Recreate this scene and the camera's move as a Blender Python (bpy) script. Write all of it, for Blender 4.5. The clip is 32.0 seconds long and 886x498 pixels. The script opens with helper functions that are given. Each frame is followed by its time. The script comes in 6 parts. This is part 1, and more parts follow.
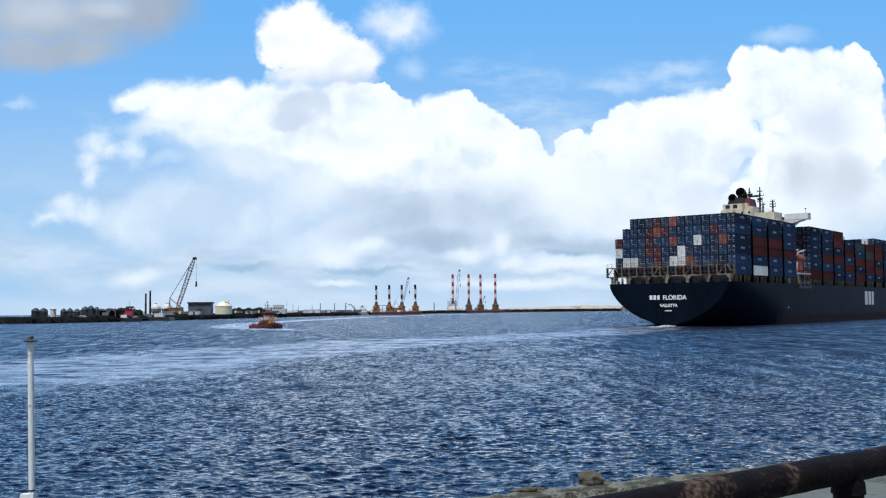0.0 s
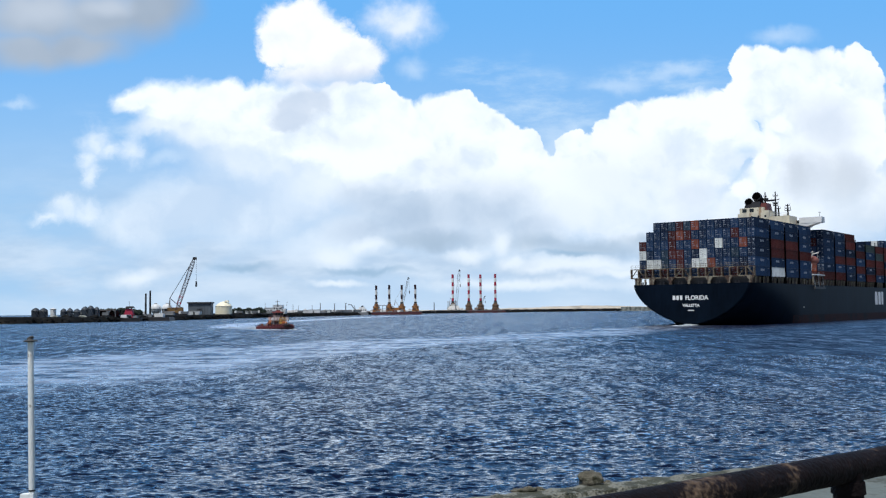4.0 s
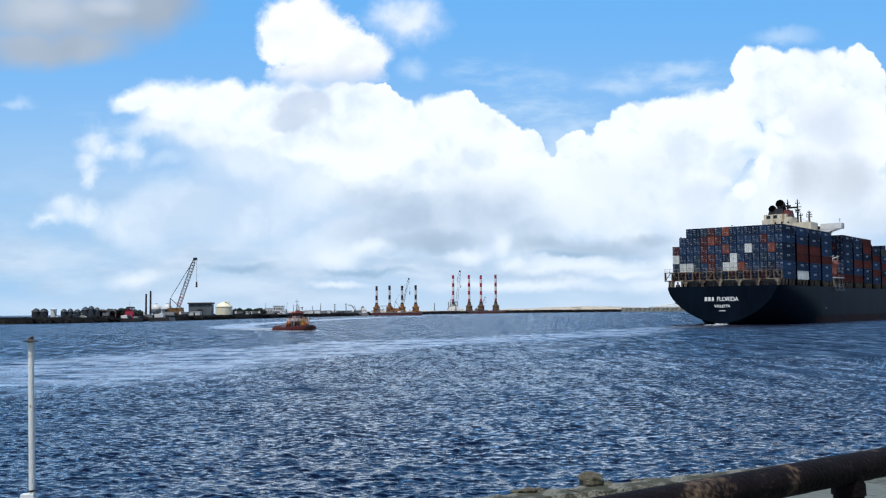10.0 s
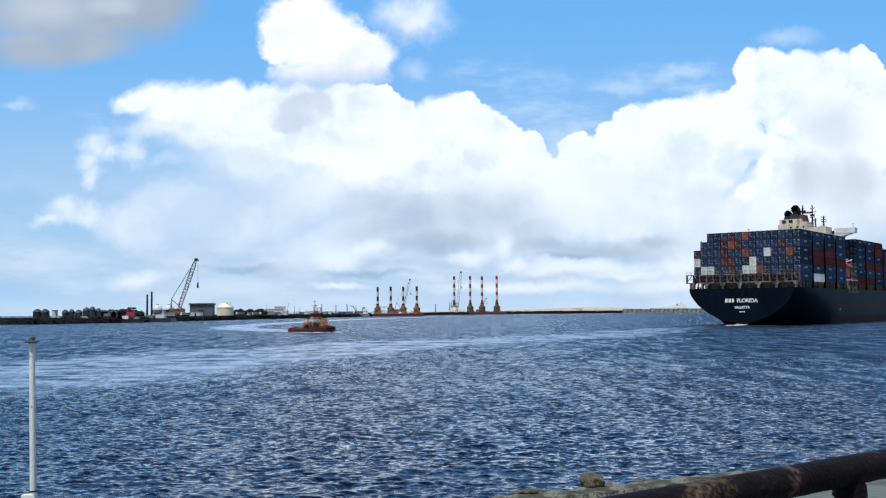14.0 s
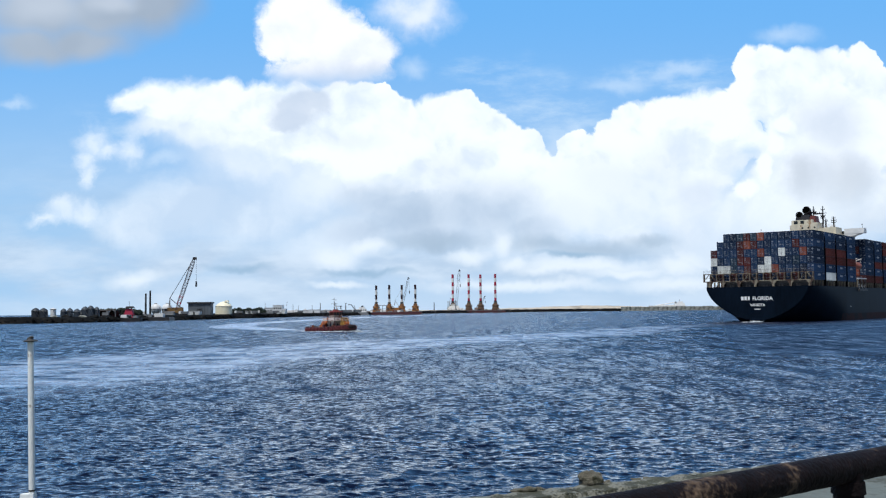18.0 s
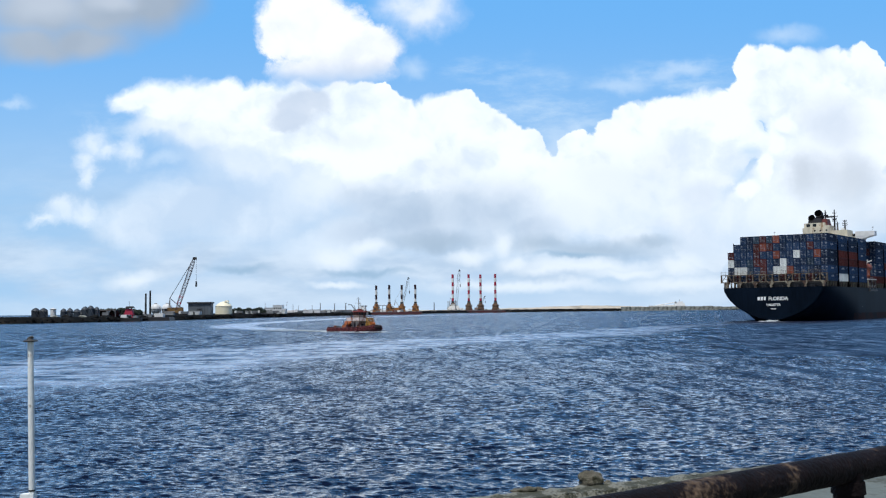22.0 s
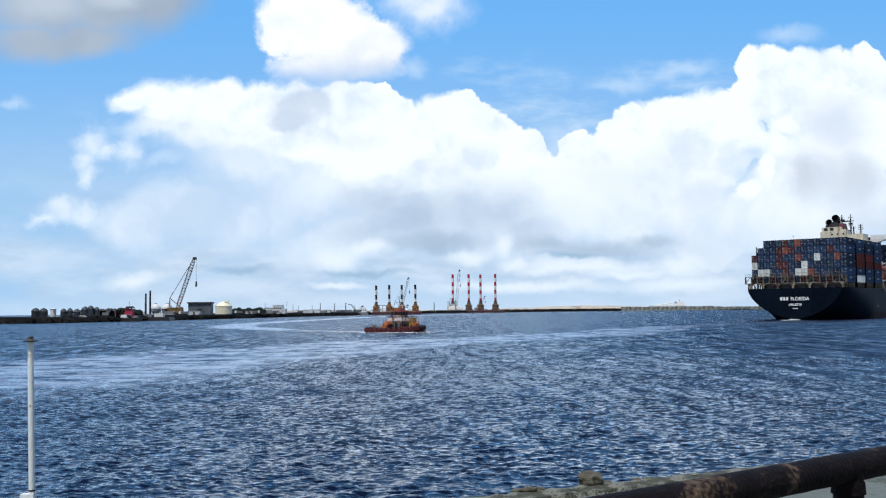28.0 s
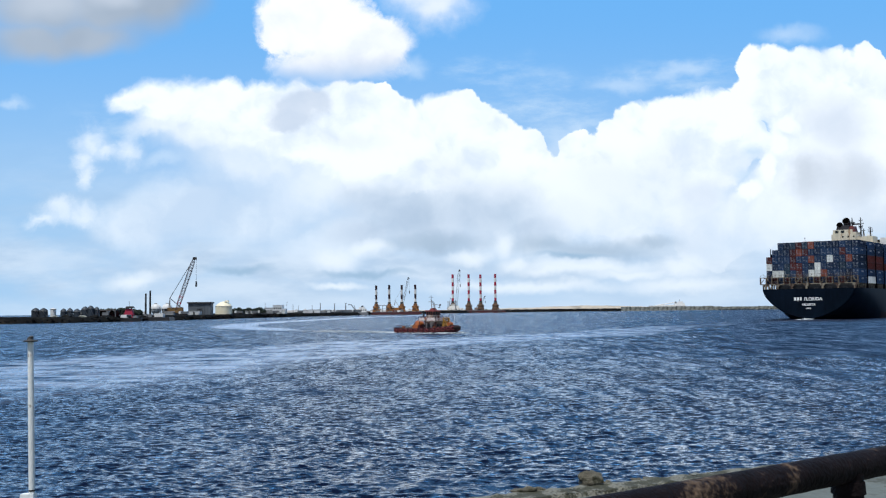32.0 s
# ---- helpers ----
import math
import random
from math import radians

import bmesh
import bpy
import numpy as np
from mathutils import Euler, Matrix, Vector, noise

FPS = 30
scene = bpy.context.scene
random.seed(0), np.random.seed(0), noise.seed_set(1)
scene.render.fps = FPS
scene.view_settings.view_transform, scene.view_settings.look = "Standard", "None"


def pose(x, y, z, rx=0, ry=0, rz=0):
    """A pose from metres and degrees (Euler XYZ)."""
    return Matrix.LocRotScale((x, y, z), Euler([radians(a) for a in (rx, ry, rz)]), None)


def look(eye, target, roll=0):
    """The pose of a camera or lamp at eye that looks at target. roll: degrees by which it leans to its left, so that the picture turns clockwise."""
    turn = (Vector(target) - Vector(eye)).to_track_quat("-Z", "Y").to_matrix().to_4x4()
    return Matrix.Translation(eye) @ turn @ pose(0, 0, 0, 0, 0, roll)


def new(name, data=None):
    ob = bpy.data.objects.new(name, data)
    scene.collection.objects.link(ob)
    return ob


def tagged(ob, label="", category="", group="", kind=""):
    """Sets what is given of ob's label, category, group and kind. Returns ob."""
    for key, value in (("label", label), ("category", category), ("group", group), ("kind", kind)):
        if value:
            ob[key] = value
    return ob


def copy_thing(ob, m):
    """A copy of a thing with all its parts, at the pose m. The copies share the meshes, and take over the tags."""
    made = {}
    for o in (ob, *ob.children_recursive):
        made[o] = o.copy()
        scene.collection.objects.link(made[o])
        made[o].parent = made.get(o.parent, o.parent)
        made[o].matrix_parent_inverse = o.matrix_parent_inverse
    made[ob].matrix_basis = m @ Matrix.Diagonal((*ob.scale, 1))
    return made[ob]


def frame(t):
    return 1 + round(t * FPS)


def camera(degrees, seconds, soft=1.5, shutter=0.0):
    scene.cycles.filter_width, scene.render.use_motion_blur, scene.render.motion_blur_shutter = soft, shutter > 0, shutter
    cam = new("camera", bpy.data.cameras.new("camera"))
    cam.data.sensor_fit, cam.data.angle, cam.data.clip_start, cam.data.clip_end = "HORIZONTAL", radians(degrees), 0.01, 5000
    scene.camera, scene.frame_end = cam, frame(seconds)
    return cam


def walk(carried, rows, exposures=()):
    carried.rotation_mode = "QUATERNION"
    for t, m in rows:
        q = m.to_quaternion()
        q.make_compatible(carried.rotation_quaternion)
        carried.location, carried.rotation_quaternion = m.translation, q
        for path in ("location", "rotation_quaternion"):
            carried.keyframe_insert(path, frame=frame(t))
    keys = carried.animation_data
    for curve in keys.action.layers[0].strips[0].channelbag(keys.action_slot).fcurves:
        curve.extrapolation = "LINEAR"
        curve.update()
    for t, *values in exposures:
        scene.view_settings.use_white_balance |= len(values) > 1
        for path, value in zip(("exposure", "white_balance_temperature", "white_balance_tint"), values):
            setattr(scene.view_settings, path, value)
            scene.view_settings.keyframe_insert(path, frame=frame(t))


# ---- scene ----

# ------------------------------------------------------------------ camera
EYE = (0.0, 0.0, 5.61)
cam = camera(47.2, 32.0, soft=1.25)


def aim(dx, dz, lean=0.0):
    """The hand-held telephone's view, with a small shift of its aim at 100 m and a small lean."""
    return look(EYE, (dx, 100.0, 11.58 + dz), -0.6 + lean)


walk(cam, [(0, aim(0, 0)), (5.5, aim(0, 0)), (7.0, aim(0.04, 0.02)), (8.5, aim(0.04, 0.04, 0.02)), (9.5, aim(-0.02, 0.06, 0.04)),
           (11.0, aim(-0.04, 0.09, 0.08)), (12.2, aim(-0.03, 0.11, 0.08)), (13.0, aim(0.0, 0.14, 0.09)), (13.5, aim(-0.08, 0.16, 0.11)), (14.0, aim(-0.15, 0.17, 0.12)),
           (14.5, aim(-0.16, 0.17, 0.12)), (15.5, aim(-0.07, 0.08, 0.06)), (16.5, aim(0, 0)), (32, aim(0, 0))],
     exposures=[(0, 0.0, 6150, 10), (32, 0.0, 6150, 10)])

# ------------------------------------------------------------------ world and sun
SUN_DIR = Vector((-0.20, -0.36, 0.91)).normalized()
world = bpy.data.worlds.new("world")
scene.world = world
world.use_nodes = True
wn = world.node_tree
sky = wn.nodes.new("ShaderNodeTexSky")
sky.sky_type = "NISHITA"
sky.sun_disc = False
sky.sun_elevation = math.asin(SUN_DIR.z)
sky.sun_rotation = math.atan2(SUN_DIR.x, SUN_DIR.y) % (2 * math.pi)
sky.ozone_density = 2.0
wn.links.new(sky.outputs[0], wn.nodes["Background"].inputs[0])
wn.nodes["Background"].inputs[1].default_value = 0.07
sun = new("sun", bpy.data.lights.new("sun", "SUN"))
sun.data.energy, sun.data.angle, sun.data.color = 3.6, radians(0.6), (1.0, 0.95, 0.87)
sun.matrix_world = look(SUN_DIR * 50, (0, 0, 0))


# ------------------------------------------------------------------ materials
def material(name, color, rough=0.6, metal=0.0, vary=0.25, scale=1.0, bump=0.15, second=None, amount=0.0, streak=1.0, spec=0.5, per=0.0, edge_width=0.04):
    """A worn surface: base colour with two scales of noise, patches of a second colour, and a fine relief.
    scale: patches per metre; streak: stretch of the stains along z; per: how far single pieces differ."""
    m = bpy.data.materials.new(name)
    m.use_nodes = True
    n, l = m.node_tree.nodes, m.node_tree.links
    bsdf = n["Principled BSDF"]
    co = n.new("ShaderNodeTexCoord")
    mp = n.new("ShaderNodeMapping")
    mp.inputs["Scale"].default_value = (scale, scale, scale / streak)
    l.new(co.outputs["Object"], mp.inputs["Vector"])
    big, fine = n.new("ShaderNodeTexNoise"), n.new("ShaderNodeTexNoise")
    big.inputs["Scale"].default_value, big.inputs["Detail"].default_value = 1.0, 6.0
    fine.inputs["Scale"].default_value, fine.inputs["Detail"].default_value = 9.0, 4.0
    l.new(mp.outputs[0], big.inputs["Vector"])
    l.new(mp.outputs[0], fine.inputs["Vector"])
    add = n.new("ShaderNodeMath")
    add.operation = "MULTIPLY_ADD"
    add.inputs[1].default_value = 0.45
    l.new(fine.outputs["Fac"], add.inputs[0])
    l.new(big.outputs["Fac"], add.inputs[2])
    rng = n.new("ShaderNodeMapRange")
    rng.inputs["From Min"].default_value, rng.inputs["From Max"].default_value = 0.45, 1.0
    rng.inputs["To Min"].default_value, rng.inputs["To Max"].default_value = 1 - vary, 1 + vary
    l.new(add.outputs[0], rng.inputs["Value"])
    out = rng.outputs["Result"]
    if per:
        info = n.new("ShaderNodeObjectInfo")
        r2 = n.new("ShaderNodeMapRange")
        r2.inputs["To Min"].default_value, r2.inputs["To Max"].default_value = 1 - per, 1 + per
        l.new(info.outputs["Random"], r2.inputs["Value"])
        mu = n.new("ShaderNodeMath")
        mu.operation = "MULTIPLY"
        l.new(out, mu.inputs[0])
        l.new(r2.outputs["Result"], mu.inputs[1])
        out = mu.outputs[0]
    tint = n.new("ShaderNodeVectorMath")
    tint.operation = "SCALE"
    tint.inputs[0].default_value = color
    l.new(out, tint.inputs["Scale"])
    last = tint.outputs[0]
    if second:
        edge = n.new("ShaderNodeMapRange")
        edge.inputs["From Min"].default_value, edge.inputs["From Max"].default_value = 0.90 - edge_width - 0.3 * amount, 0.90 + edge_width - 0.3 * amount
        l.new(add.outputs[0], edge.inputs["Value"])
        mix = n.new("ShaderNodeMix")
        mix.data_type = "RGBA"
        l.new(edge.outputs["Result"], mix.inputs["Factor"])
        l.new(last, mix.inputs[6])
        mix.inputs[7].default_value = (*second, 1)
        last = mix.outputs[2]
    l.new(last, bsdf.inputs["Base Color"])
    bsdf.inputs["Roughness"].default_value, bsdf.inputs["Metallic"].default_value = rough, metal
    bsdf.inputs["Specular IOR Level"].default_value = spec
    if bump:
        b = n.new("ShaderNodeBump")
        b.inputs["Strength"].default_value, b.inputs["Distance"].default_value = bump, 0.05
        l.new(fine.outputs["Fac"], b.inputs["Height"])
        l.new(b.outputs[0], bsdf.inputs["Normal"])
    return m


M_HULL = material("hull_paint", (0.0030, 0.0068, 0.0140), 0.42, scale=0.12, vary=0.5, streak=4, bump=0.05, spec=0.03)
M_BOOT = material("antifouling_red", (0.03, 0.009, 0.009), 0.7, scale=0.15, vary=0.5, second=(0.01, 0.009, 0.012), amount=0.45, spec=0.12)
M_DECK = material("deck_paint", (0.07, 0.05, 0.04), 0.8, scale=0.3)
M_CREAM = material("cream_paint", (0.62, 0.58, 0.46), 0.5, scale=0.4, second=(0.35, 0.25, 0.15), amount=0.25, streak=4)
M_BRIDGE = material("weathered_steel", (0.23, 0.205, 0.15), 0.75, scale=0.6, second=(0.055, 0.03, 0.02), amount=0.6, streak=3)
M_WHITE = material("white_paint", (0.72, 0.73, 0.72), 0.5, scale=0.6, vary=0.12)
M_BLACK = material("black_paint", (0.012, 0.012, 0.014), 0.55, scale=0.4)
M_SOOT = material("sooty_funnel", (0.012, 0.012, 0.016), 0.6, scale=0.3)
M_TUGROOF = material("orange_brown_paint", (0.15, 0.040, 0.028), 0.6, scale=1.0, second=(0.1, 0.03, 0.02), amount=0.35)
M_TUGHOUSE = material("grimy_cream_paint", (0.48, 0.42, 0.37), 0.6, scale=0.9, second=(0.14, 0.05, 0.035), amount=0.35, streak=3)
M_CRANE = material("dull_yellow_paint", (0.20, 0.115, 0.035), 0.65, scale=0.4, second=(0.05, 0.03, 0.02), amount=0.5)
M_BOOM = material("faded_white_paint", (0.26, 0.27, 0.29), 0.6, scale=0.5)
M_SILO = material("dark_silo_sheet", (0.018, 0.024, 0.034), 0.6, scale=0.3, streak=4)
M_TUGCAP = material("dull_orange_paint", (0.20, 0.038, 0.032), 0.6, scale=0.8, second=(0.11, 0.025, 0.02), amount=0.4)
# unlit black: shade put into the colour of bay gaps and pipe mouths
M_VOID = material("shade_black", (0.002, 0.002, 0.002), 0.95, vary=0.1, bump=0, spec=0.0)
M_DARKRED = material("dark_red_paint", (0.11, 0.022, 0.018), 0.6, scale=0.5)
M_ORANGE = material("orange_paint", (0.34, 0.095, 0.020), 0.5, scale=0.5)
M_GLASS = material("dark_window", (0.02, 0.025, 0.03), 0.12, vary=0.05, bump=0)
M_BLUE = material("container_blue", (0.013, 0.033, 0.080), 0.6, scale=0.5, vary=0.4, streak=2, per=0.35, spec=0.12)
M_NAVY = material("container_navy", (0.008, 0.018, 0.044), 0.6, scale=0.5, vary=0.4, streak=2, per=0.3, spec=0.12)
M_SLATE = material("container_slate", (0.018, 0.038, 0.062), 0.6, scale=0.5, vary=0.35, streak=2, per=0.25, spec=0.12)
M_RUST = material("container_brown", (0.080, 0.020, 0.017), 0.65, scale=0.5, vary=0.35, streak=2, per=0.35, spec=0.12)
M_ORNG = material("container_orange", (0.20, 0.058, 0.034), 0.65, scale=0.5, vary=0.35, streak=2, per=0.25, spec=0.12)
M_PALE = material("container_white", (0.62, 0.65, 0.63), 0.6, scale=0.5, vary=0.25, streak=2, per=0.12, spec=0.3)
M_GREEN = material("container_green", (0.018, 0.036, 0.030), 0.6, scale=0.5, vary=0.3, streak=2, per=0.2)
M_BAR = material("door_bar_steel", (0.085, 0.105, 0.14), 0.5, vary=0.3, bump=0)
M_BOAT = material("faded_orange", (0.24, 0.075, 0.05), 0.6, scale=0.6)
M_MARK = material("container_mark", (0.26, 0.29, 0.34), 0.6, vary=0.3, bump=0)
M_TUGRED = material("tug_hull_red", (0.060, 0.007, 0.011), 0.55, scale=0.8, second=(0.018, 0.008, 0.009), amount=0.48)
M_RUBBER = material("tyre_rubber", (0.016, 0.008, 0.009), 0.85, scale=3, vary=0.5)
M_FENDER = material("dull_red_fender", (0.125, 0.015, 0.019), 0.7, scale=2, second=(0.05, 0.012, 0.012), amount=0.35)
M_DODGER = material("grimy_pale_canvas", (0.66, 0.58, 0.56), 0.75, scale=1.2, second=(0.28, 0.14, 0.13), amount=0.22)
M_YELLOW = material("yellow_paint", (0.32, 0.18, 0.025), 0.5, scale=0.8, second=(0.2, 0.08, 0.02), amount=0.3)
M_ROCK = material("rubble_rock", (0.011, 0.0115, 0.012), 0.95, scale=0.5, vary=0.6, bump=0.6, per=0.4, spec=0.15)
M_EARTH = material("dark_earth", (0.0075, 0.0078, 0.0075), 0.95, scale=0.08, vary=0.5, second=(0.022, 0.020, 0.017), amount=0.3, bump=0.4, spec=0.08)
M_SAND = material("pale_sand", (0.50, 0.43, 0.33), 0.95, scale=0.02, vary=0.2, second=(0.30, 0.26, 0.20), amount=0.25, bump=0.2)
M_CONCRETE = material("weathered_concrete", (0.27, 0.28, 0.25), 0.9, scale=0.25, vary=0.35, second=(0.12, 0.13, 0.11), amount=0.45, streak=2, bump=0.3)
M_QUAY = material("quay_concrete", (0.13, 0.15, 0.135), 0.92, scale=1.3, vary=0.35, second=(0.065, 0.07, 0.055), amount=0.35, bump=0.5)
M_COPING = material("mossy_concrete", (0.22, 0.22, 0.18), 0.92, scale=5.0, vary=0.5, second=(0.06, 0.062, 0.04), amount=0.45, bump=0.8)
M_TANK = material("tank_grey", (0.030, 0.042, 0.058), 0.6, scale=0.3, streak=4)
M_TANKW = material("tank_white", (0.66, 0.68, 0.68), 0.5, scale=0.3, streak=4, vary=0.15)
M_TANKY = material("tank_cream", (0.85, 0.80, 0.60), 0.5, scale=0.3, streak=4, vary=0.1)
M_SHED = material("shed_sheet", (0.11, 0.13, 0.15), 0.6, scale=0.5, streak=8, vary=0.3)
M_REDBAND = material("band_red", (0.34, 0.012, 0.045), 0.6, scale=0.3)
M_WHITEBAND = material("band_white", (0.62, 0.62, 0.60), 0.6, scale=0.3)
M_DARKBAND = material("band_maroon", (0.024, 0.008, 0.014), 0.6, scale=0.3)
M_HOUSE = material("leg_house_orange", (0.36, 0.15, 0.04), 0.7, scale=0.3, second=(0.07, 0.035, 0.02), amount=0.5)
M_HOUSE_BROWN = material("leg_house_brown", (0.13, 0.075, 0.04), 0.7, scale=0.3, second=(0.06, 0.035, 0.02), amount=0.4)
M_SLATEBLUE = material("grey_blue_paint", (0.10, 0.15, 0.17), 0.6, scale=0.3)
# sand greyed and lightened: the distant haze is in this colour
M_HAZY_SPOIL = material("haze_paled_spoil", (0.46, 0.46, 0.46), 0.95, scale=0.1, vary=0.3, second=(0.22, 0.21, 0.20), amount=0.35, bump=0.3)
M_BARGE = material("barge_hull", (0.065, 0.011, 0.013), 0.7, scale=0.2, second=(0.03, 0.02, 0.02), amount=0.4)
M_STEEL = material("grey_steel", (0.16, 0.17, 0.18), 0.55, scale=0.5)
M_LEAF = material("dark_foliage", (0.012, 0.022, 0.014), 0.85, scale=0.6, vary=0.5, bump=0.5)
M_BARK = material("bark", (0.07, 0.05, 0.035), 0.9, scale=2)
M_POLE = material("chalky_white_paint", (0.82, 0.85, 0.84), 0.6, scale=9, vary=0.1, second=(0.30, 0.24, 0.18), amount=0.06, streak=3, bump=0.2)
M_CAP = material("weathered_cap", (0.055, 0.055, 0.055), 0.8, scale=20)
M_PIPE = material("rusted_pipe", (0.0095, 0.0058, 0.0064), 0.72, scale=8, vary=0.7, second=(0.15, 0.105, 0.070), amount=0.10, bump=0.3, spec=0.12, edge_width=0.10)
M_STONE = material("loose_stone", (0.24, 0.22, 0.16), 0.95, scale=14, vary=0.5, second=(0.10, 0.10, 0.06), amount=0.4, bump=1.0)


def foam_material():
    """Broken white foam: thin where the noise is low."""
    m = bpy.data.materials.new("sea_foam")
    m.use_nodes = True
    n, l = m.node_tree.nodes, m.node_tree.links
    b = n["Principled BSDF"]
    b.inputs["Base Color"].default_value = (0.62, 0.68, 0.72, 1)
    b.inputs["Roughness"].default_value = 0.8
    co, no, rg = n.new("ShaderNodeTexCoord"), n.new("ShaderNodeTexNoise"), n.new("ShaderNodeMapRange")
    no.inputs["Scale"].default_value, no.inputs["Detail"].default_value = 1.3, 6
    rg.inputs["From Min"].default_value, rg.inputs["From Max"].default_value = 0.42, 0.6
    l.new(co.outputs["Object"], no.inputs["Vector"])
    l.new(no.outputs["Fac"], rg.inputs["Value"])
    l.new(rg.outputs["Result"], b.inputs["Alpha"])
    return m


M_FOAM = foam_material()


# ------------------------------------------------------------------ mesh builder
class Geo:
    """Collects the corners and faces of one mesh."""

    def __init__(self):
        self.v, self.f, self.m, self.smooth = [], [], [], []

    def add(self, verts, faces, mi=0, smooth=False):
        o = len(self.v)
        self.v += [tuple(p) for p in verts]
        for fc in faces:
            self.f.append([o + i for i in fc])
            self.m.append(mi)
            self.smooth.append(smooth)
        return self

    def box(self, x0, x1, y0, y1, z0, z1, mi=0, top=None):
        """A block; top=(dx, dy) draws its upper face in."""
        a, b = top or (0, 0)
        self.add([(x0, y0, z0), (x1, y0, z0), (x1, y1, z0), (x0, y1, z0),
                  (x0 + a, y0 + b, z1), (x1 - a, y0 + b, z1), (x1 - a, y1 - b, z1), (x0 + a, y1 - b, z1)],
                 [(3, 2, 1, 0), (4, 5, 6, 7), (0, 1, 5, 4), (1, 2, 6, 5), (2, 3, 7, 6), (3, 0, 4, 7)], mi)
        return self

    def rod(self, p, q, r0, r1=None, seg=8, mi=0, smooth=True):
        p, q = Vector(p), Vector(q)
        r1 = r0 if r1 is None else r1
        t = (q - p).to_track_quat("Z", "Y").to_matrix()
        ring = [Vector((math.cos(2 * math.pi * k / seg), math.sin(2 * math.pi * k / seg), 0)) for k in range(seg)]
        vs = [p + t @ (c * r0) for c in ring] + [q + t @ (c * r1) for c in ring]
        self.add(vs, [(k, (k + 1) % seg, seg + (k + 1) % seg, seg + k) for k in range(seg)], mi, smooth)
        self.add(vs[:seg], [tuple(range(seg - 1, -1, -1))], mi)
        self.add(vs[seg:], [tuple(range(seg))], mi)
        return self

    def lathe(self, profile, c=(0, 0, 0), seg=20, mi=0, smooth=True):
        """Turns (radius, height) pairs round a vertical axis at c."""
        n = len(profile)
        vs = [(c[0] + r * math.cos(2 * math.pi * k / seg), c[1] + r * math.sin(2 * math.pi * k / seg), c[2] + z)
              for r, z in profile for k in range(seg)]
        fs = [(i * seg + k, i * seg + (k + 1) % seg, (i + 1) * seg + (k + 1) % seg, (i + 1) * seg + k) for i in range(n - 1) for k in range(seg)]
        self.add(vs, fs, mi, smooth)
        return self

    def torus(self, c, r, q, axis, seg=14, tube=7, mi=0):
        t = Vector(axis).to_track_quat("Z", "Y").to_matrix()
        c = Vector(c)
        vs, fs = [], []
        for i in range(seg):
            a = 2 * math.pi * i / seg
            for j in range(tube):
                b = 2 * math.pi * j / tube
                vs.append(c + t @ Vector(((r + q * math.cos(b)) * math.cos(a), (r + q * math.cos(b)) * math.sin(a), q * math.sin(b))))
                fs.append((i * tube + j, (i + 1) % seg * tube + j, (i + 1) % seg * tube + (j + 1) % tube, i * tube + (j + 1) % tube))
        self.add(vs, fs, mi, True)
        return self

    def blob(self, c, r, rough=0.25, seed=0, sub=2, mi=0, smooth=False):
        """A lumpy stone or clump."""
        bm = bmesh.new()
        bmesh.ops.create_icosphere(bm, subdivisions=sub, radius=1)
        vs = []
        for v in bm.verts:
            k = 1 + rough * noise.noise(v.co * 1.6 + Vector((seed * 3.7, seed * 1.3, 0))) * 2
            vs.append((c[0] + v.co.x * r[0] * k, c[1] + v.co.y * r[1] * k, c[2] + v.co.z * r[2] * k))
        fs = [[v.index for v in f.verts] for f in bm.faces]
        bm.free()
        self.add(vs, fs, mi, smooth)
        return self

    def mesh(self, name, mats):
        me = bpy.data.meshes.new(name)
        me.from_pydata(self.v, [], self.f)
        for m in mats if isinstance(mats, (list, tuple)) else [mats]:
            me.materials.append(m)
        me.polygons.foreach_set("material_index", self.m)
        me.polygons.foreach_set("use_smooth", self.smooth)
        me.update()
        return me


def part(name, geo, mats, parent, label="", at=None):
    """One mesh under a thing or a part."""
    ob = new(name, geo if isinstance(geo, bpy.types.Mesh) else geo.mesh(name, mats))
    ob.parent = parent
    if at is not None:
        ob.matrix_basis = at
    if label:
        ob["label"] = label
    return ob


def thing(name, label, category, m=None, group="", kind=""):
    ob = new(name)
    ob.empty_display_size = 0.2
    if m is not None:
        ob.matrix_basis = m
    return tagged(ob, label, category, group, kind)


def single(name, geo, mats, label, category, m=None, group="", kind=""):
    ob = new(name, geo.mesh(name, mats))
    if m is not None:
        ob.matrix_basis = m
    return tagged(ob, label, category, group, kind)


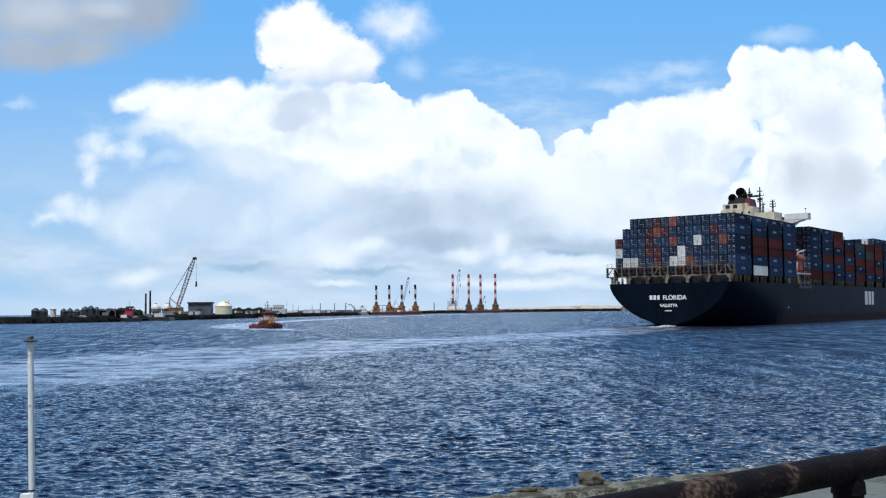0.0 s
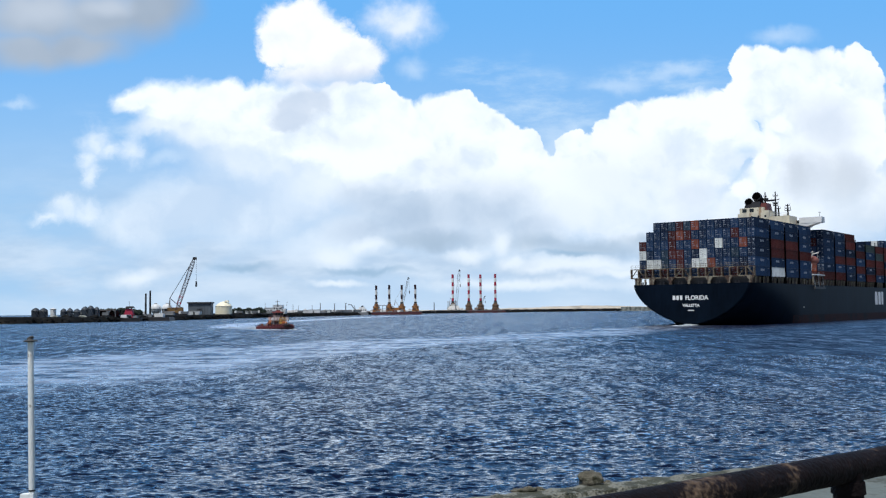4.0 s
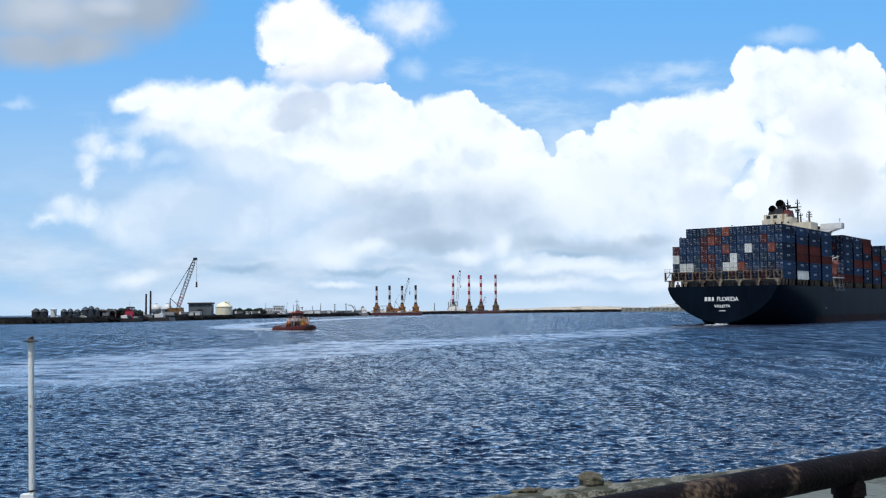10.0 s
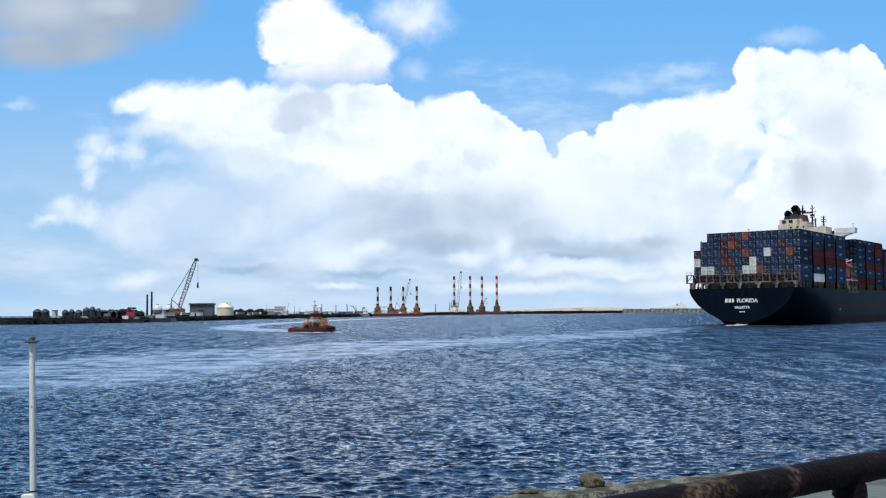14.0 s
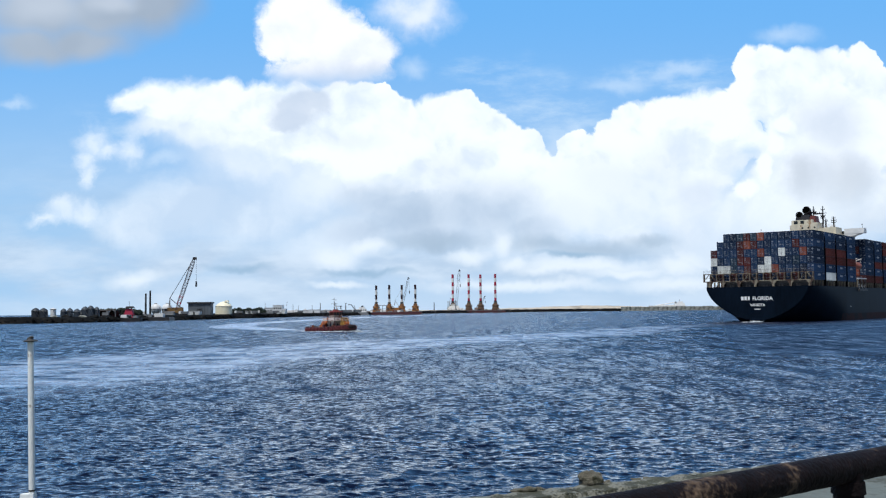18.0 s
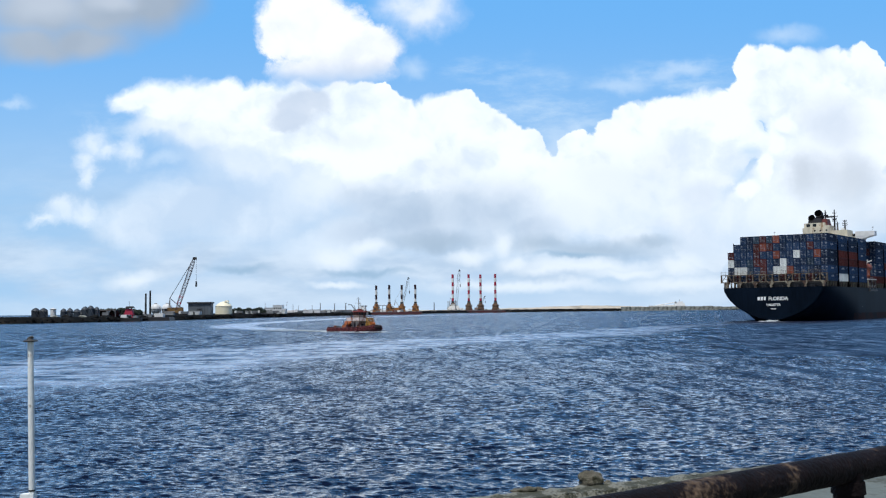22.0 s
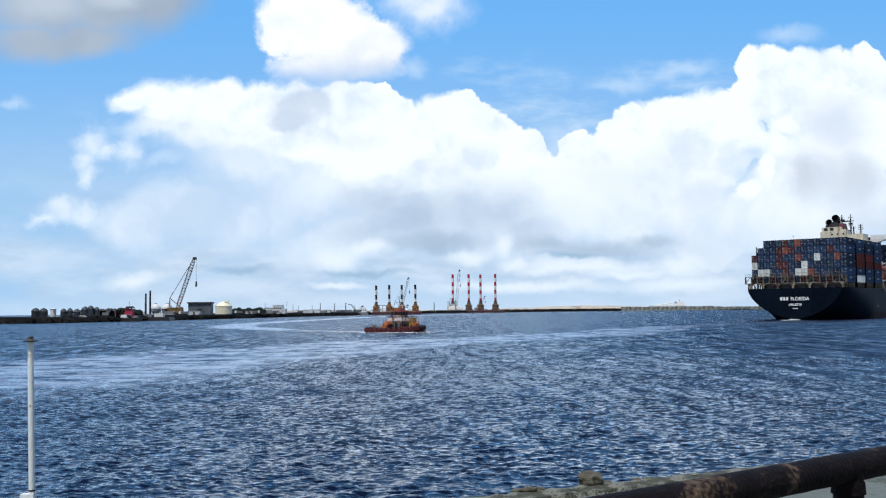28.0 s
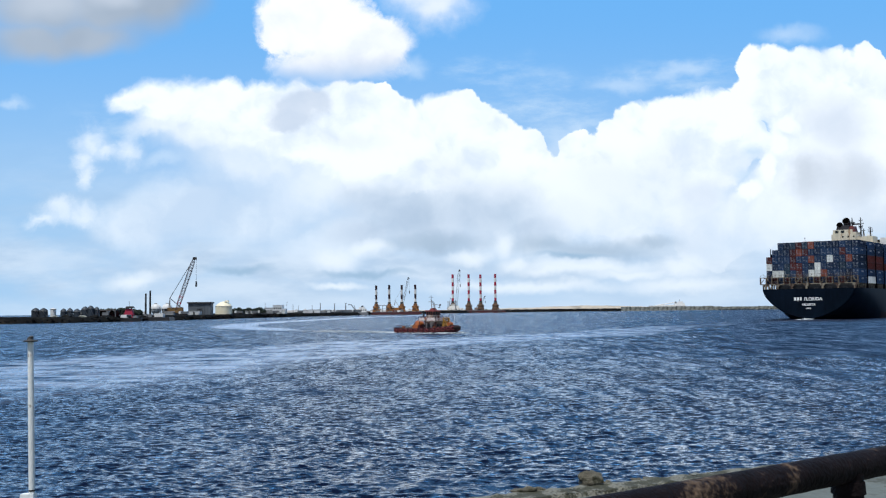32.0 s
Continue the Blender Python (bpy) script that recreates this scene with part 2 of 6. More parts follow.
# ------------------------------------------------------------------ sky backdrop
def cloud_material(kind="sky"):
    """Blue sky with cumulus: soft ellipses on the sky, roughened by noise; (u, v) are across and up per unit ahead."""
    m = bpy.data.materials.new("sky_with_clouds")
    m.use_nodes = True
    m.cycles.emission_sampling = "NONE"
    n, l = m.node_tree.nodes, m.node_tree.links
    n.clear()

    def node(kind, **props):
        x = n.new("ShaderNode" + kind)
        for k, v in props.items():
            if k == "operation":
                x.operation = v
        return x

    def math_node(op, a, b=0.0, c=0.0):
        x = node("Math", operation=op)
        for i, s in enumerate((a, b, c)):
            if isinstance(s, (int, float)):
                x.inputs[i].default_value = s
            else:
                l.new(s, x.inputs[i])
        return x.outputs[0]

    def ramp(x, a, b, lo=0.0, hi=1.0):
        r = node("MapRange")
        r.interpolation_type = "SMOOTHSTEP"
        for k, v in (("From Min", a), ("From Max", b), ("To Min", lo), ("To Max", hi)):
            r.inputs[k].default_value = v
        l.new(x, r.inputs["Value"])
        return r.outputs["Result"]

    def vec(op, a, b):
        x = node("VectorMath", operation=op)
        for i, s in enumerate((a, b)):
            if isinstance(s, tuple):
                x.inputs[i].default_value = s
            else:
                l.new(s, x.inputs[i])
        return x

    def mix(f, a, b):
        x = node("Mix")
        x.data_type = "RGBA"
        l.new(f, x.inputs["Factor"])
        for i, s in ((6, a), (7, b)):
            if isinstance(s, tuple):
                x.inputs[i].default_value = (*s, 1)
            else:
                l.new(s, x.inputs[i])
        return x.outputs[2]

    co = node("TexCoord")
    sep = node("SeparateXYZ")
    l.new(co.outputs["Object"], sep.inputs[0])
    ahead = math_node("MAXIMUM", sep.outputs[1], 200.0)
    u, v = math_node("DIVIDE", sep.outputs[0], ahead), math_node("DIVIDE", sep.outputs[2], ahead)
    com = node("CombineXYZ")
    l.new(u, com.inputs[0])
    l.new(v, com.inputs[1])
    p0 = com.outputs[0]

    def noise_at(p, scale, detail, rough=0.55, color=False):
        x = node("TexNoise")
        x.inputs["Scale"].default_value, x.inputs["Detail"].default_value, x.inputs["Roughness"].default_value = scale, detail, rough
        l.new(p, x.inputs["Vector"])
        return x.outputs["Color" if color else "Fac"]

    def warped(p, scale, detail, amount):
        c = vec("SUBTRACT", noise_at(p, scale, detail, 0.6, True), (0.5, 0.5, 0.5)).outputs[0]
        return vec("ADD", p, vec("MULTIPLY", c, (amount, amount, 0)).outputs[0]).outputs[0]

    def union(p, blobs, k=0.25):
        """1 at the core of the nearest ellipse, 0 on its rim, less outside."""
        last = None
        for x, y, rx, ry in blobs:
            d = vec("SUBTRACT", p, (x, y, 0)).outputs[0]
            d = vec("MULTIPLY", d, (1 / rx, 1 / ry, 0)).outputs[0]
            d = vec("LENGTH", d, (0, 0, 0)).outputs["Value"]
            last = d if last is None else math_node("SMOOTH_MIN", last, d, k)
        return math_node("SUBTRACT", 1.0, last)

    crisp = warped(warped(warped(p0, 9, 2, 0.03), 34, 3, 0.018), 95, 3, 0.006)
    soft = warped(p0, 10, 5, 0.07)
    mild = warped(p0, 8, 3, 0.06)
    gentle = warped(warped(p0, 14, 4, 0.03), 50, 4, 0.008)
    fluffy = warped(p0, 26, 6, 0.05)

    def color_of(layer_p, blobs, lo, hi, k=0.25):
        return ramp(union(layer_p, blobs, k), lo, hi)

    def relief(p, scale, step):
        """How far the billows rise towards the light, up and to the left."""
        q = vec("ADD", p, (-0.5 * step, step, 0)).outputs[0]
        return math_node("SUBTRACT", noise_at(p, scale, 5, 0.5), noise_at(q, scale, 5, 0.5))

    if kind != "sky":
        if kind == "near":
            tops = math_node("MULTIPLY_ADD", math_node("SUBTRACT", noise_at(fluffy, 30, 6, 0.65), 0.5), 0.9, union(crisp, TOP_CLOUD, 0.3))
            soften = math_node("MULTIPLY_ADD", ramp(noise_at(p0, 11, 2), 0.4, 0.62), 0.35, 0.22)
            core = ramp(math_node("DIVIDE", math_node("MULTIPLY_ADD", soften, 0.3, tops), soften), 0.0, 1.0)
            core = math_node("MULTIPLY", core, ramp(math_node("MULTIPLY_ADD", noise_at(p0, 14, 3), 0.03, v), 0.226, 0.256))
            wisp = math_node("MULTIPLY", ramp(union(fluffy, TOP_WISP, 0.2), -0.3, 0.9), 0.8)
            alpha = math_node("MULTIPLY", math_node("MAXIMUM", core, wisp), 0.97)
            bill = math_node("ADD", relief(crisp, 9, 0.025), math_node("MULTIPLY", relief(crisp, 28, 0.009), 0.4))
            lit = mix(ramp(bill, -0.24, 0.04), (0.88, 0.92, 0.97), (1.06, 1.06, 1.06))
            paint = mix(math_node("MULTIPLY", color_of(soft, TOP_SHADE, -0.4, 0.9), 0.7), lit, (0.72, 0.77, 0.85))
        else:
            alpha = math_node("MULTIPLY", color_of(mild, GREY, -0.2, 0.75), 0.93)
            paint = mix(ramp(noise_at(soft, 5, 3), 0.34, 0.64), (0.36, 0.42, 0.49), (0.48, 0.54, 0.61))
            paint = mix(color_of(mild, GREY_LIGHT, -0.3, 0.9), paint, (0.58, 0.63, 0.69))
        em, clear, both, out = node("Emission"), node("BsdfTransparent"), node("MixShader"), node("OutputMaterial")
        l.new(paint, em.inputs["Color"])
        l.new(alpha, both.inputs[0])
        l.new(clear.outputs[0], both.inputs[1])
        l.new(em.outputs[0], both.inputs[2])
        l.new(both.outputs[0], out.inputs["Surface"])
        return m
    # gradient of the clear sky
    up = ramp(v, 0.0, 0.32)
    base = mix(up, (0.525, 0.675, 0.845), (0.180, 0.468, 0.87))
    left = math_node("MULTIPLY", ramp(u, -0.15, -0.45), ramp(v, 0.30, 0.05))
    base = mix(math_node("MULTIPLY", left, 0.45), base, (0.31, 0.57, 0.84))

    def lay(below, p, blobs, paint, strength, lo=-0.3, hi=0.8, k=0.3):
        """One soft layer of cloud over what lies behind it."""
        return mix(math_node("MULTIPLY", color_of(p, blobs, lo, hi, k), strength), below, paint)

    # thin high streaks
    st = node("Mapping")
    st.inputs["Scale"].default_value = (1.0, 3.2, 1.0)
    st.inputs["Rotation"].default_value = (0, 0, radians(-14))
    l.new(p0, st.inputs["Vector"])
    veil = ramp(noise_at(st.outputs[0], 9, 7, 0.65), 0.42, 0.74)
    veil = math_node("MULTIPLY", veil, color_of(soft, VEIL, -0.2, 0.9))
    base = mix(math_node("MULTIPLY", veil, 0.75), base, (0.66, 0.80, 0.94))
    # broken cloud goes on above
    above = math_node("MULTIPLY", ramp(noise_at(soft, 3.2, 6), 0.46, 0.60), ramp(v, 0.36, 0.50))
    base = mix(math_node("MULTIPLY", above, 0.4), base, mix(ramp(noise_at(soft, 6, 4), 0.4, 0.62), (0.50, 0.56, 0.64), (0.98, 0.99, 1.0)))
    # low bank of haze and stratocumulus
    low = ramp(v, 0.20, 0.015)
    broken = noise_at(st.outputs[0], 6, 6, 0.55)
    bank = math_node("MULTIPLY", low, ramp(broken, 0.33, 0.66))
    bank = math_node("MAXIMUM", bank, color_of(soft, LOW_BANK, -0.15, 0.75))
    tone = mix(ramp(noise_at(st.outputs[0], 13, 5), 0.35, 0.65), (0.55, 0.655, 0.785), (0.74, 0.815, 0.905))
    base = mix(math_node("MULTIPLY", bank, 0.85), base, tone)
    pale = mix(ramp(relief(soft, 11, 0.03), -0.15, 0.12), (0.66, 0.76, 0.89), (0.84, 0.90, 0.97))
    base = lay(base, soft, PALE_WEST, pale, 0.85, -0.3, 0.7)
    base = lay(base, soft, FAINT, (0.74, 0.85, 0.97), 0.5, -0.3, 1.0)

    base = lay(base, soft, BODY, mix(ramp(relief(soft, 9, 0.03), -0.18, 0.10), (0.74, 0.82, 0.92), (0.92, 0.95, 0.99)), 0.95, -0.25, 0.6)

    # the bright cumulus: firm billowed tops in the east, a thin ragged end in the west
    def masses(p):
        return math_node("MAXIMUM", math_node("MAXIMUM", union(p, CUMULUS_A, 0.3), union(p, CUMULUS_B, 0.3)), union(p, CUMULUS_C, 0.3))

    puff = math_node("MULTIPLY_ADD", math_node("SUBTRACT", noise_at(crisp, 55, 5, 0.6), 0.5), 0.35, masses(crisp))
    west = ramp(u, -0.04, -0.22)
    width = math_node("MULTIPLY_ADD", ramp(noise_at(p0, 9, 2), 0.42, 0.62), 0.38, math_node("MULTIPLY_ADD", west, 0.30, 0.10))
    cover = ramp(math_node("DIVIDE", math_node("MULTIPLY_ADD", width, 0.35, puff), width), 0.0, 1.0)
    fade = ramp(v, 0.075, 0.15)
    cover = math_node("MULTIPLY", cover, math_node("MULTIPLY_ADD", fade, 0.75, 0.25))
    bill = math_node("ADD", relief(crisp, 8, 0.03), math_node("MULTIPLY", relief(crisp, 26, 0.010), 0.4))
    white = mix(ramp(bill, -0.20, 0.06), (0.80, 0.86, 0.94), (1.06, 1.06, 1.06))
    white = lay(white, soft, GREY_EAST, (0.74, 0.78, 0.86), 0.75, -0.4, 0.8, 0.4)
    white = lay(white, soft, MILD_GREY, (0.76, 0.80, 0.87), 0.38, -0.5, 0.9, 0.4)
    white = lay(white, soft, DARK_EAST, (0.60, 0.63, 0.68), 0.7, -0.4, 0.9)
    white = lay(white, warped(warped(p0, 24, 5, 0.025), 80, 4, 0.008), PATCH, (0.62, 0.68, 0.79), 0.7, -0.1, 0.5, 0.5)
    base = mix(cover, base, white)
    base = lay(base, crisp, BLUE_GAP, (0.58, 0.74, 0.90), 0.5, -0.2, 0.8)
    base = lay(base, crisp, BRIGHT_RIM, (1.06, 1.06, 1.06), 0.95, -0.1, 0.45)
    # shaded bellies, and bright puffs below them
    base = lay(base, gentle, BELLY_SOFT, mix(ramp(noise_at(soft, 9, 4), 0.36, 0.62), (0.46, 0.56, 0.69), (0.64, 0.72, 0.83)), 0.88, -0.45, 0.9, 0.4)
    base = lay(base, gentle, BELLY, (0.42, 0.52, 0.63), 0.7, -0.5, 1.0)
    base = lay(base, gentle, LOW_PUFF, (0.93, 0.96, 0.99), 0.85, -0.4, 0.9)
    base = lay(base, gentle, LOW_STRIP, (0.36, 0.51, 0.66), 0.8, -0.5, 0.9)
    base = lay(base, warped(warped(p0, 30, 5, 0.030), 90, 4, 0.012), SMALL, (0.92, 0.96, 1.01), 0.8, -0.45, 1.0, 0.35)
    # sea haze along the horizon
    base = mix(ramp(v, 0.03, -0.002, 0.0, 0.6), base, (0.62, 0.74, 0.875))
    em, out = node("Emission"), node("OutputMaterial")
    l.new(vec("MULTIPLY", base, (0.955, 0.995, 1.01)).outputs[0], em.inputs["Color"])
    em.inputs["Strength"].default_value = 1.0
    l.new(em.outputs[0], out.inputs["Surface"])
    return m


# shapes on the sky: across, up, half width, half height, per unit ahead
CUMULUS_A = [(-0.302, 0.211, 0.026, 0.016), (-0.277, 0.213, 0.028, 0.021), (-0.247, 0.211, 0.031, 0.023), (-0.213, 0.208, 0.032, 0.022), (-0.177, 0.205, 0.033, 0.026),
    (-0.141, 0.206, 0.031, 0.026), (-0.108, 0.207, 0.028, 0.025), (-0.080, 0.207, 0.025, 0.021), (-0.064, 0.215, 0.013, 0.011), (-0.049, 0.202, 0.022, 0.014),
    (-0.027, 0.184, 0.028, 0.021), (-0.005, 0.193, 0.021, 0.022), (0.016, 0.193, 0.026, 0.023), (0.037, 0.181, 0.025, 0.022), (0.061, 0.170, 0.022, 0.023),
    (0.081, 0.162, 0.014, 0.020), (-0.124, 0.175, 0.072, 0.033), (-0.047, 0.157, 0.078, 0.045), (0.031, 0.145, 0.067, 0.039), (0.080, 0.128, 0.039, 0.033),
    (-0.252, 0.195, 0.047, 0.016), (-0.202, 0.184, 0.056, 0.023)]
CUMULUS_B = [(0.303, 0.164, 0.013, 0.022), (0.297, 0.184, 0.011, 0.010), (0.128, 0.160, 0.019, 0.014), (0.167, 0.174, 0.021, 0.019), (0.192, 0.185, 0.028, 0.022), (0.220, 0.190, 0.031, 0.025), (0.251, 0.190, 0.031, 0.025), (0.278, 0.190, 0.022, 0.023),
    (0.203, 0.154, 0.061, 0.039), (0.136, 0.133, 0.039, 0.028), (0.258, 0.148, 0.039, 0.039), (0.152, 0.105, 0.050, 0.033), (0.218, 0.110, 0.050, 0.028)]
CUMULUS_C = [(0.302, 0.235, 0.016, 0.021), (0.324, 0.236, 0.023, 0.020), (0.355, 0.234, 0.026, 0.020), (0.386, 0.235, 0.025, 0.020), (0.414, 0.241, 0.014, 0.020), (0.421, 0.211, 0.022, 0.033),
    (0.310, 0.209, 0.027, 0.025), (0.365, 0.197, 0.056, 0.039), (0.408, 0.174, 0.039, 0.045), (0.352, 0.147, 0.045, 0.050), (0.323, 0.108, 0.039, 0.033), (0.379, 0.119, 0.056, 0.050),
    (0.292, 0.195, 0.016, 0.025), (0.428, 0.096, 0.028, 0.022), (0.300, 0.086, 0.033, 0.028), (0.256, 0.070, 0.039, 0.028)]
BLUE_GAP = [(0.311, 0.180, 0.009, 0.009), (0.298, 0.152, 0.008, 0.012), (0.290, 0.130, 0.010, 0.009)]
BRIGHT_RIM = [(0.336, 0.180, 0.014, 0.011), (0.322, 0.159, 0.011, 0.016), (0.313, 0.136, 0.011, 0.017), (0.297, 0.115, 0.013, 0.011), (0.434, 0.183, 0.007, 0.014)]
GREY_EAST = [(0.384, 0.178, 0.042, 0.033), (0.401, 0.130, 0.028, 0.039), (0.362, 0.125, 0.031, 0.031), (0.228, 0.076, 0.039, 0.017), (0.251, 0.104, 0.028, 0.022)]
MILD_GREY = [(0.166, 0.127, 0.059, 0.033), (0.118, 0.088, 0.050, 0.020), (0.058, 0.114, 0.045, 0.023), (0.003, 0.145, 0.033, 0.020), (0.219, 0.137, 0.033, 0.028), (-0.097, 0.169, 0.039, 0.012)]
DARK_EAST = [(0.395, 0.113, 0.033, 0.033), (0.416, 0.074, 0.039, 0.028), (0.358, 0.119, 0.018, 0.020), (0.395, 0.108, 0.020, 0.013)]
PATCH = [(-0.129, 0.207, 0.026, 0.014), (-0.146, 0.197, 0.026, 0.017), (-0.155, 0.188, 0.019, 0.012)]
BELLY_SOFT = [(-0.025, 0.093, 0.072, 0.031), (0.030, 0.098, 0.061, 0.028), (-0.069, 0.107, 0.039, 0.022), (0.085, 0.080, 0.033, 0.016), (-0.081, 0.079, 0.039, 0.014),
    (-0.003, 0.073, 0.056, 0.014)]
BELLY = [(-0.009, 0.066, 0.050, 0.008), (0.145, 0.060, 0.072, 0.008), (0.096, 0.064, 0.033, 0.008), (0.201, 0.065, 0.028, 0.006)]
PALE_WEST = [(-0.252, 0.103, 0.067, 0.031), (-0.185, 0.094, 0.061, 0.033), (-0.103, 0.069, 0.061, 0.020), (-0.301, 0.093, 0.039, 0.025), (-0.252, 0.186, 0.061, 0.013)]
LOW_PUFF = [(0.140, 0.044, 0.084, 0.008), (0.079, 0.025, 0.106, 0.007), (0.227, 0.027, 0.067, 0.009), (-0.106, 0.054, 0.025, 0.010), (-0.072, 0.062, 0.023, 0.008), (0.058, 0.064, 0.011, 0.014), (0.069, 0.046, 0.020, 0.007), (0.024, 0.053, 0.022, 0.007),
    (-0.103, 0.028, 0.028, 0.004), (0.106, 0.041, 0.045, 0.006), (0.178, 0.038, 0.050, 0.007), (0.228, 0.043, 0.028, 0.009), (-0.301, 0.035, 0.028, 0.010)]
BODY = [(-0.252, 0.190, 0.056, 0.019), (-0.213, 0.173, 0.067, 0.025), (-0.174, 0.150, 0.078, 0.031), (-0.102, 0.135, 0.084, 0.045), (-0.014, 0.112, 0.089, 0.050),
    (0.074, 0.105, 0.089, 0.050), (0.163, 0.099, 0.089, 0.050), (0.251, 0.098, 0.078, 0.050), (0.340, 0.103, 0.078, 0.061), (0.407, 0.119, 0.067, 0.067)]
LOW_STRIP = [(-0.075, 0.040, 0.047, 0.004), (0.123, 0.055, 0.033, 0.003), (-0.202, 0.048, 0.033, 0.004)]
LOW_BANK = [(-0.252, 0.059, 0.084, 0.022), (-0.147, 0.047, 0.089, 0.025), (-0.015, 0.046, 0.100, 0.022), (0.106, 0.044, 0.100, 0.025), (0.244, 0.048, 0.089, 0.028)]
SMALL = [(-0.344, 0.171, 0.017, 0.015), (-0.352, 0.155, 0.011, 0.013), (-0.330, 0.163, 0.014, 0.011), (-0.309, 0.161, 0.016, 0.017), (-0.348, 0.139, 0.009, 0.014),
    (-0.373, 0.104, 0.020, 0.014), (-0.351, 0.100, 0.018, 0.013), (-0.390, 0.095, 0.017, 0.008)]
FAINT = [(0.111, 0.165, 0.020, 0.016), (0.125, 0.180, 0.017, 0.011), (-0.416, 0.210, 0.016, 0.007), (-0.030, 0.230, 0.017, 0.013), (0.339, 0.268, 0.031, 0.013), (-0.269, 0.148, 0.025, 0.008), (0.176, 0.227, 0.033, 0.010),
    (0.227, 0.233, 0.039, 0.009), (0.101, 0.162, 0.014, 0.022)]
TOP_CLOUD = [(-0.144, 0.290, 0.037, 0.023), (-0.156, 0.267, 0.032, 0.031), (-0.122, 0.263, 0.049, 0.031), (-0.093, 0.249, 0.031, 0.026), (-0.122, 0.233, 0.055, 0.019)]
TOP_SHADE = [(-0.102, 0.232, 0.059, 0.014), (-0.147, 0.228, 0.033, 0.010)]
GREY = [(-0.408, 0.303, 0.092, 0.043), (-0.340, 0.302, 0.084, 0.039), (-0.291, 0.308, 0.053, 0.035), (-0.413, 0.266, 0.070, 0.025), (-0.362, 0.271, 0.067, 0.025)]
TOP_WISP = [(-0.045, 0.283, 0.039, 0.026)]
GREY_LIGHT = [(-0.402, 0.308, 0.045, 0.017), (-0.334, 0.311, 0.033, 0.012)]
VEIL = [(0.095, 0.200, 0.128, 0.050), (0.045, 0.235, 0.067, 0.022), (0.214, 0.222, 0.095, 0.033), (0.185, 0.222, 0.061, 0.022), (0.265, 0.233, 0.050, 0.022),
    (-0.305, 0.190, 0.078, 0.028)]


def sky_backdrop():
    g = Geo()
    R, na, ne = 4700.0, 48, 16
    vs, fs = [], []
    for j in range(ne + 1):
        el = radians(-0.6 + 46.6 * j / ne)
        for i in range(na + 1):
            az = radians(-62 + 124 * i / na)
            vs.append((R * math.sin(az) * math.cos(el), R * math.cos(az) * math.cos(el), R * math.sin(el)))
    for j in range(ne):
        for i in range(na):
            a = j * (na + 1) + i
            fs.append((a, a + 1, a + na + 2, a + na + 1))
    g.add(vs, fs, 0, True)
    return single("backdrop", g, cloud_material(), "blue sky with tall white cumulus clouds", "sky", pose(*EYE), kind="structure")


BACKDROP = sky_backdrop()


def cloud_sheet(blobs, ahead, kind, label):
    """A near cloud that drifts on its own: a sheet cut to the cloud's outline, far behind everything else."""
    step, cells, index = 0.008, [], {}
    g = Geo()
    box = [min(x - 1.6 * rx for x, y, rx, ry in blobs), max(x + 1.6 * rx for x, y, rx, ry in blobs),
           min(y - 1.7 * ry for x, y, rx, ry in blobs), max(y + 1.7 * ry for x, y, rx, ry in blobs)]
    nx, ny = int((box[1] - box[0]) / step), int((box[3] - box[2]) / step)

    def corner(i, j):
        if (i, j) not in index:
            index[i, j] = len(g.v)
            g.v.append(((box[0] + i * step) * ahead, ahead, (box[2] + j * step) * ahead))
        return index[i, j]
    for i in range(nx):
        for j in range(ny):
            u, v = box[0] + (i + 0.5) * step, box[2] + (j + 0.5) * step
            if min(math.hypot((u - x) / rx, (v - y) / ry) for x, y, rx, ry in blobs) < 1.55:
                g.f.append([corner(i, j), corner(i + 1, j), corner(i + 1, j + 1), corner(i, j + 1)])
                g.m.append(0)
                g.smooth.append(True)
    return single("cloud", g, cloud_material(kind), label, "cloud", pose(*EYE), kind="structure")


NEAR_CLOUD = cloud_sheet(TOP_CLOUD + TOP_WISP, 3900.0, "near", "bright white cumulus cloud drifting overhead")
GREY_CLOUD = cloud_sheet(GREY, 3700.0, "grey", "soft grey cloud drifting overhead")


# ------------------------------------------------------------------ water
def near_line(x, y, line):
    """Distance of points to a broken line, and how far along it they are (0 to 1)."""
    best, where = np.full(x.shape, 1e9), np.zeros(x.shape)
    pts = np.array(line, float)
    n = len(pts) - 1
    for i in range(n):
        a, b = pts[i], pts[i + 1]
        d = b - a
        t = np.clip(((x - a[0]) * d[0] + (y - a[1]) * d[1]) / (d @ d), 0, 1)
        q = np.hypot(x - a[0] - t * d[0], y - a[1] - t * d[1])
        hit = q < best
        best = np.where(hit, q, best)
        where = np.where(hit, (i + t) / n, where)
    return best, where


SHIP_WAKE = [(-70, 20), (-52, 62), (-45, 92), (-37, 122), (-26, 152), (-9, 178), (12, 200), (34, 234), (54, 272), (66, 295), (110, 362), (152, 420)]
TUG_WAKE = [(60, 1200), (-20, 1010), (-66, 820), (-84, 620), (-92, 480), (-86, 405), (-74, 362), (-57, 328), (-49, 308), (-39, 290), (-28, 273), (-12, 254)]


CHOP_SLOPE, RIPPLE_SLOPE, RIDGE_SLOPE = 2.3, 0.8, 0.6


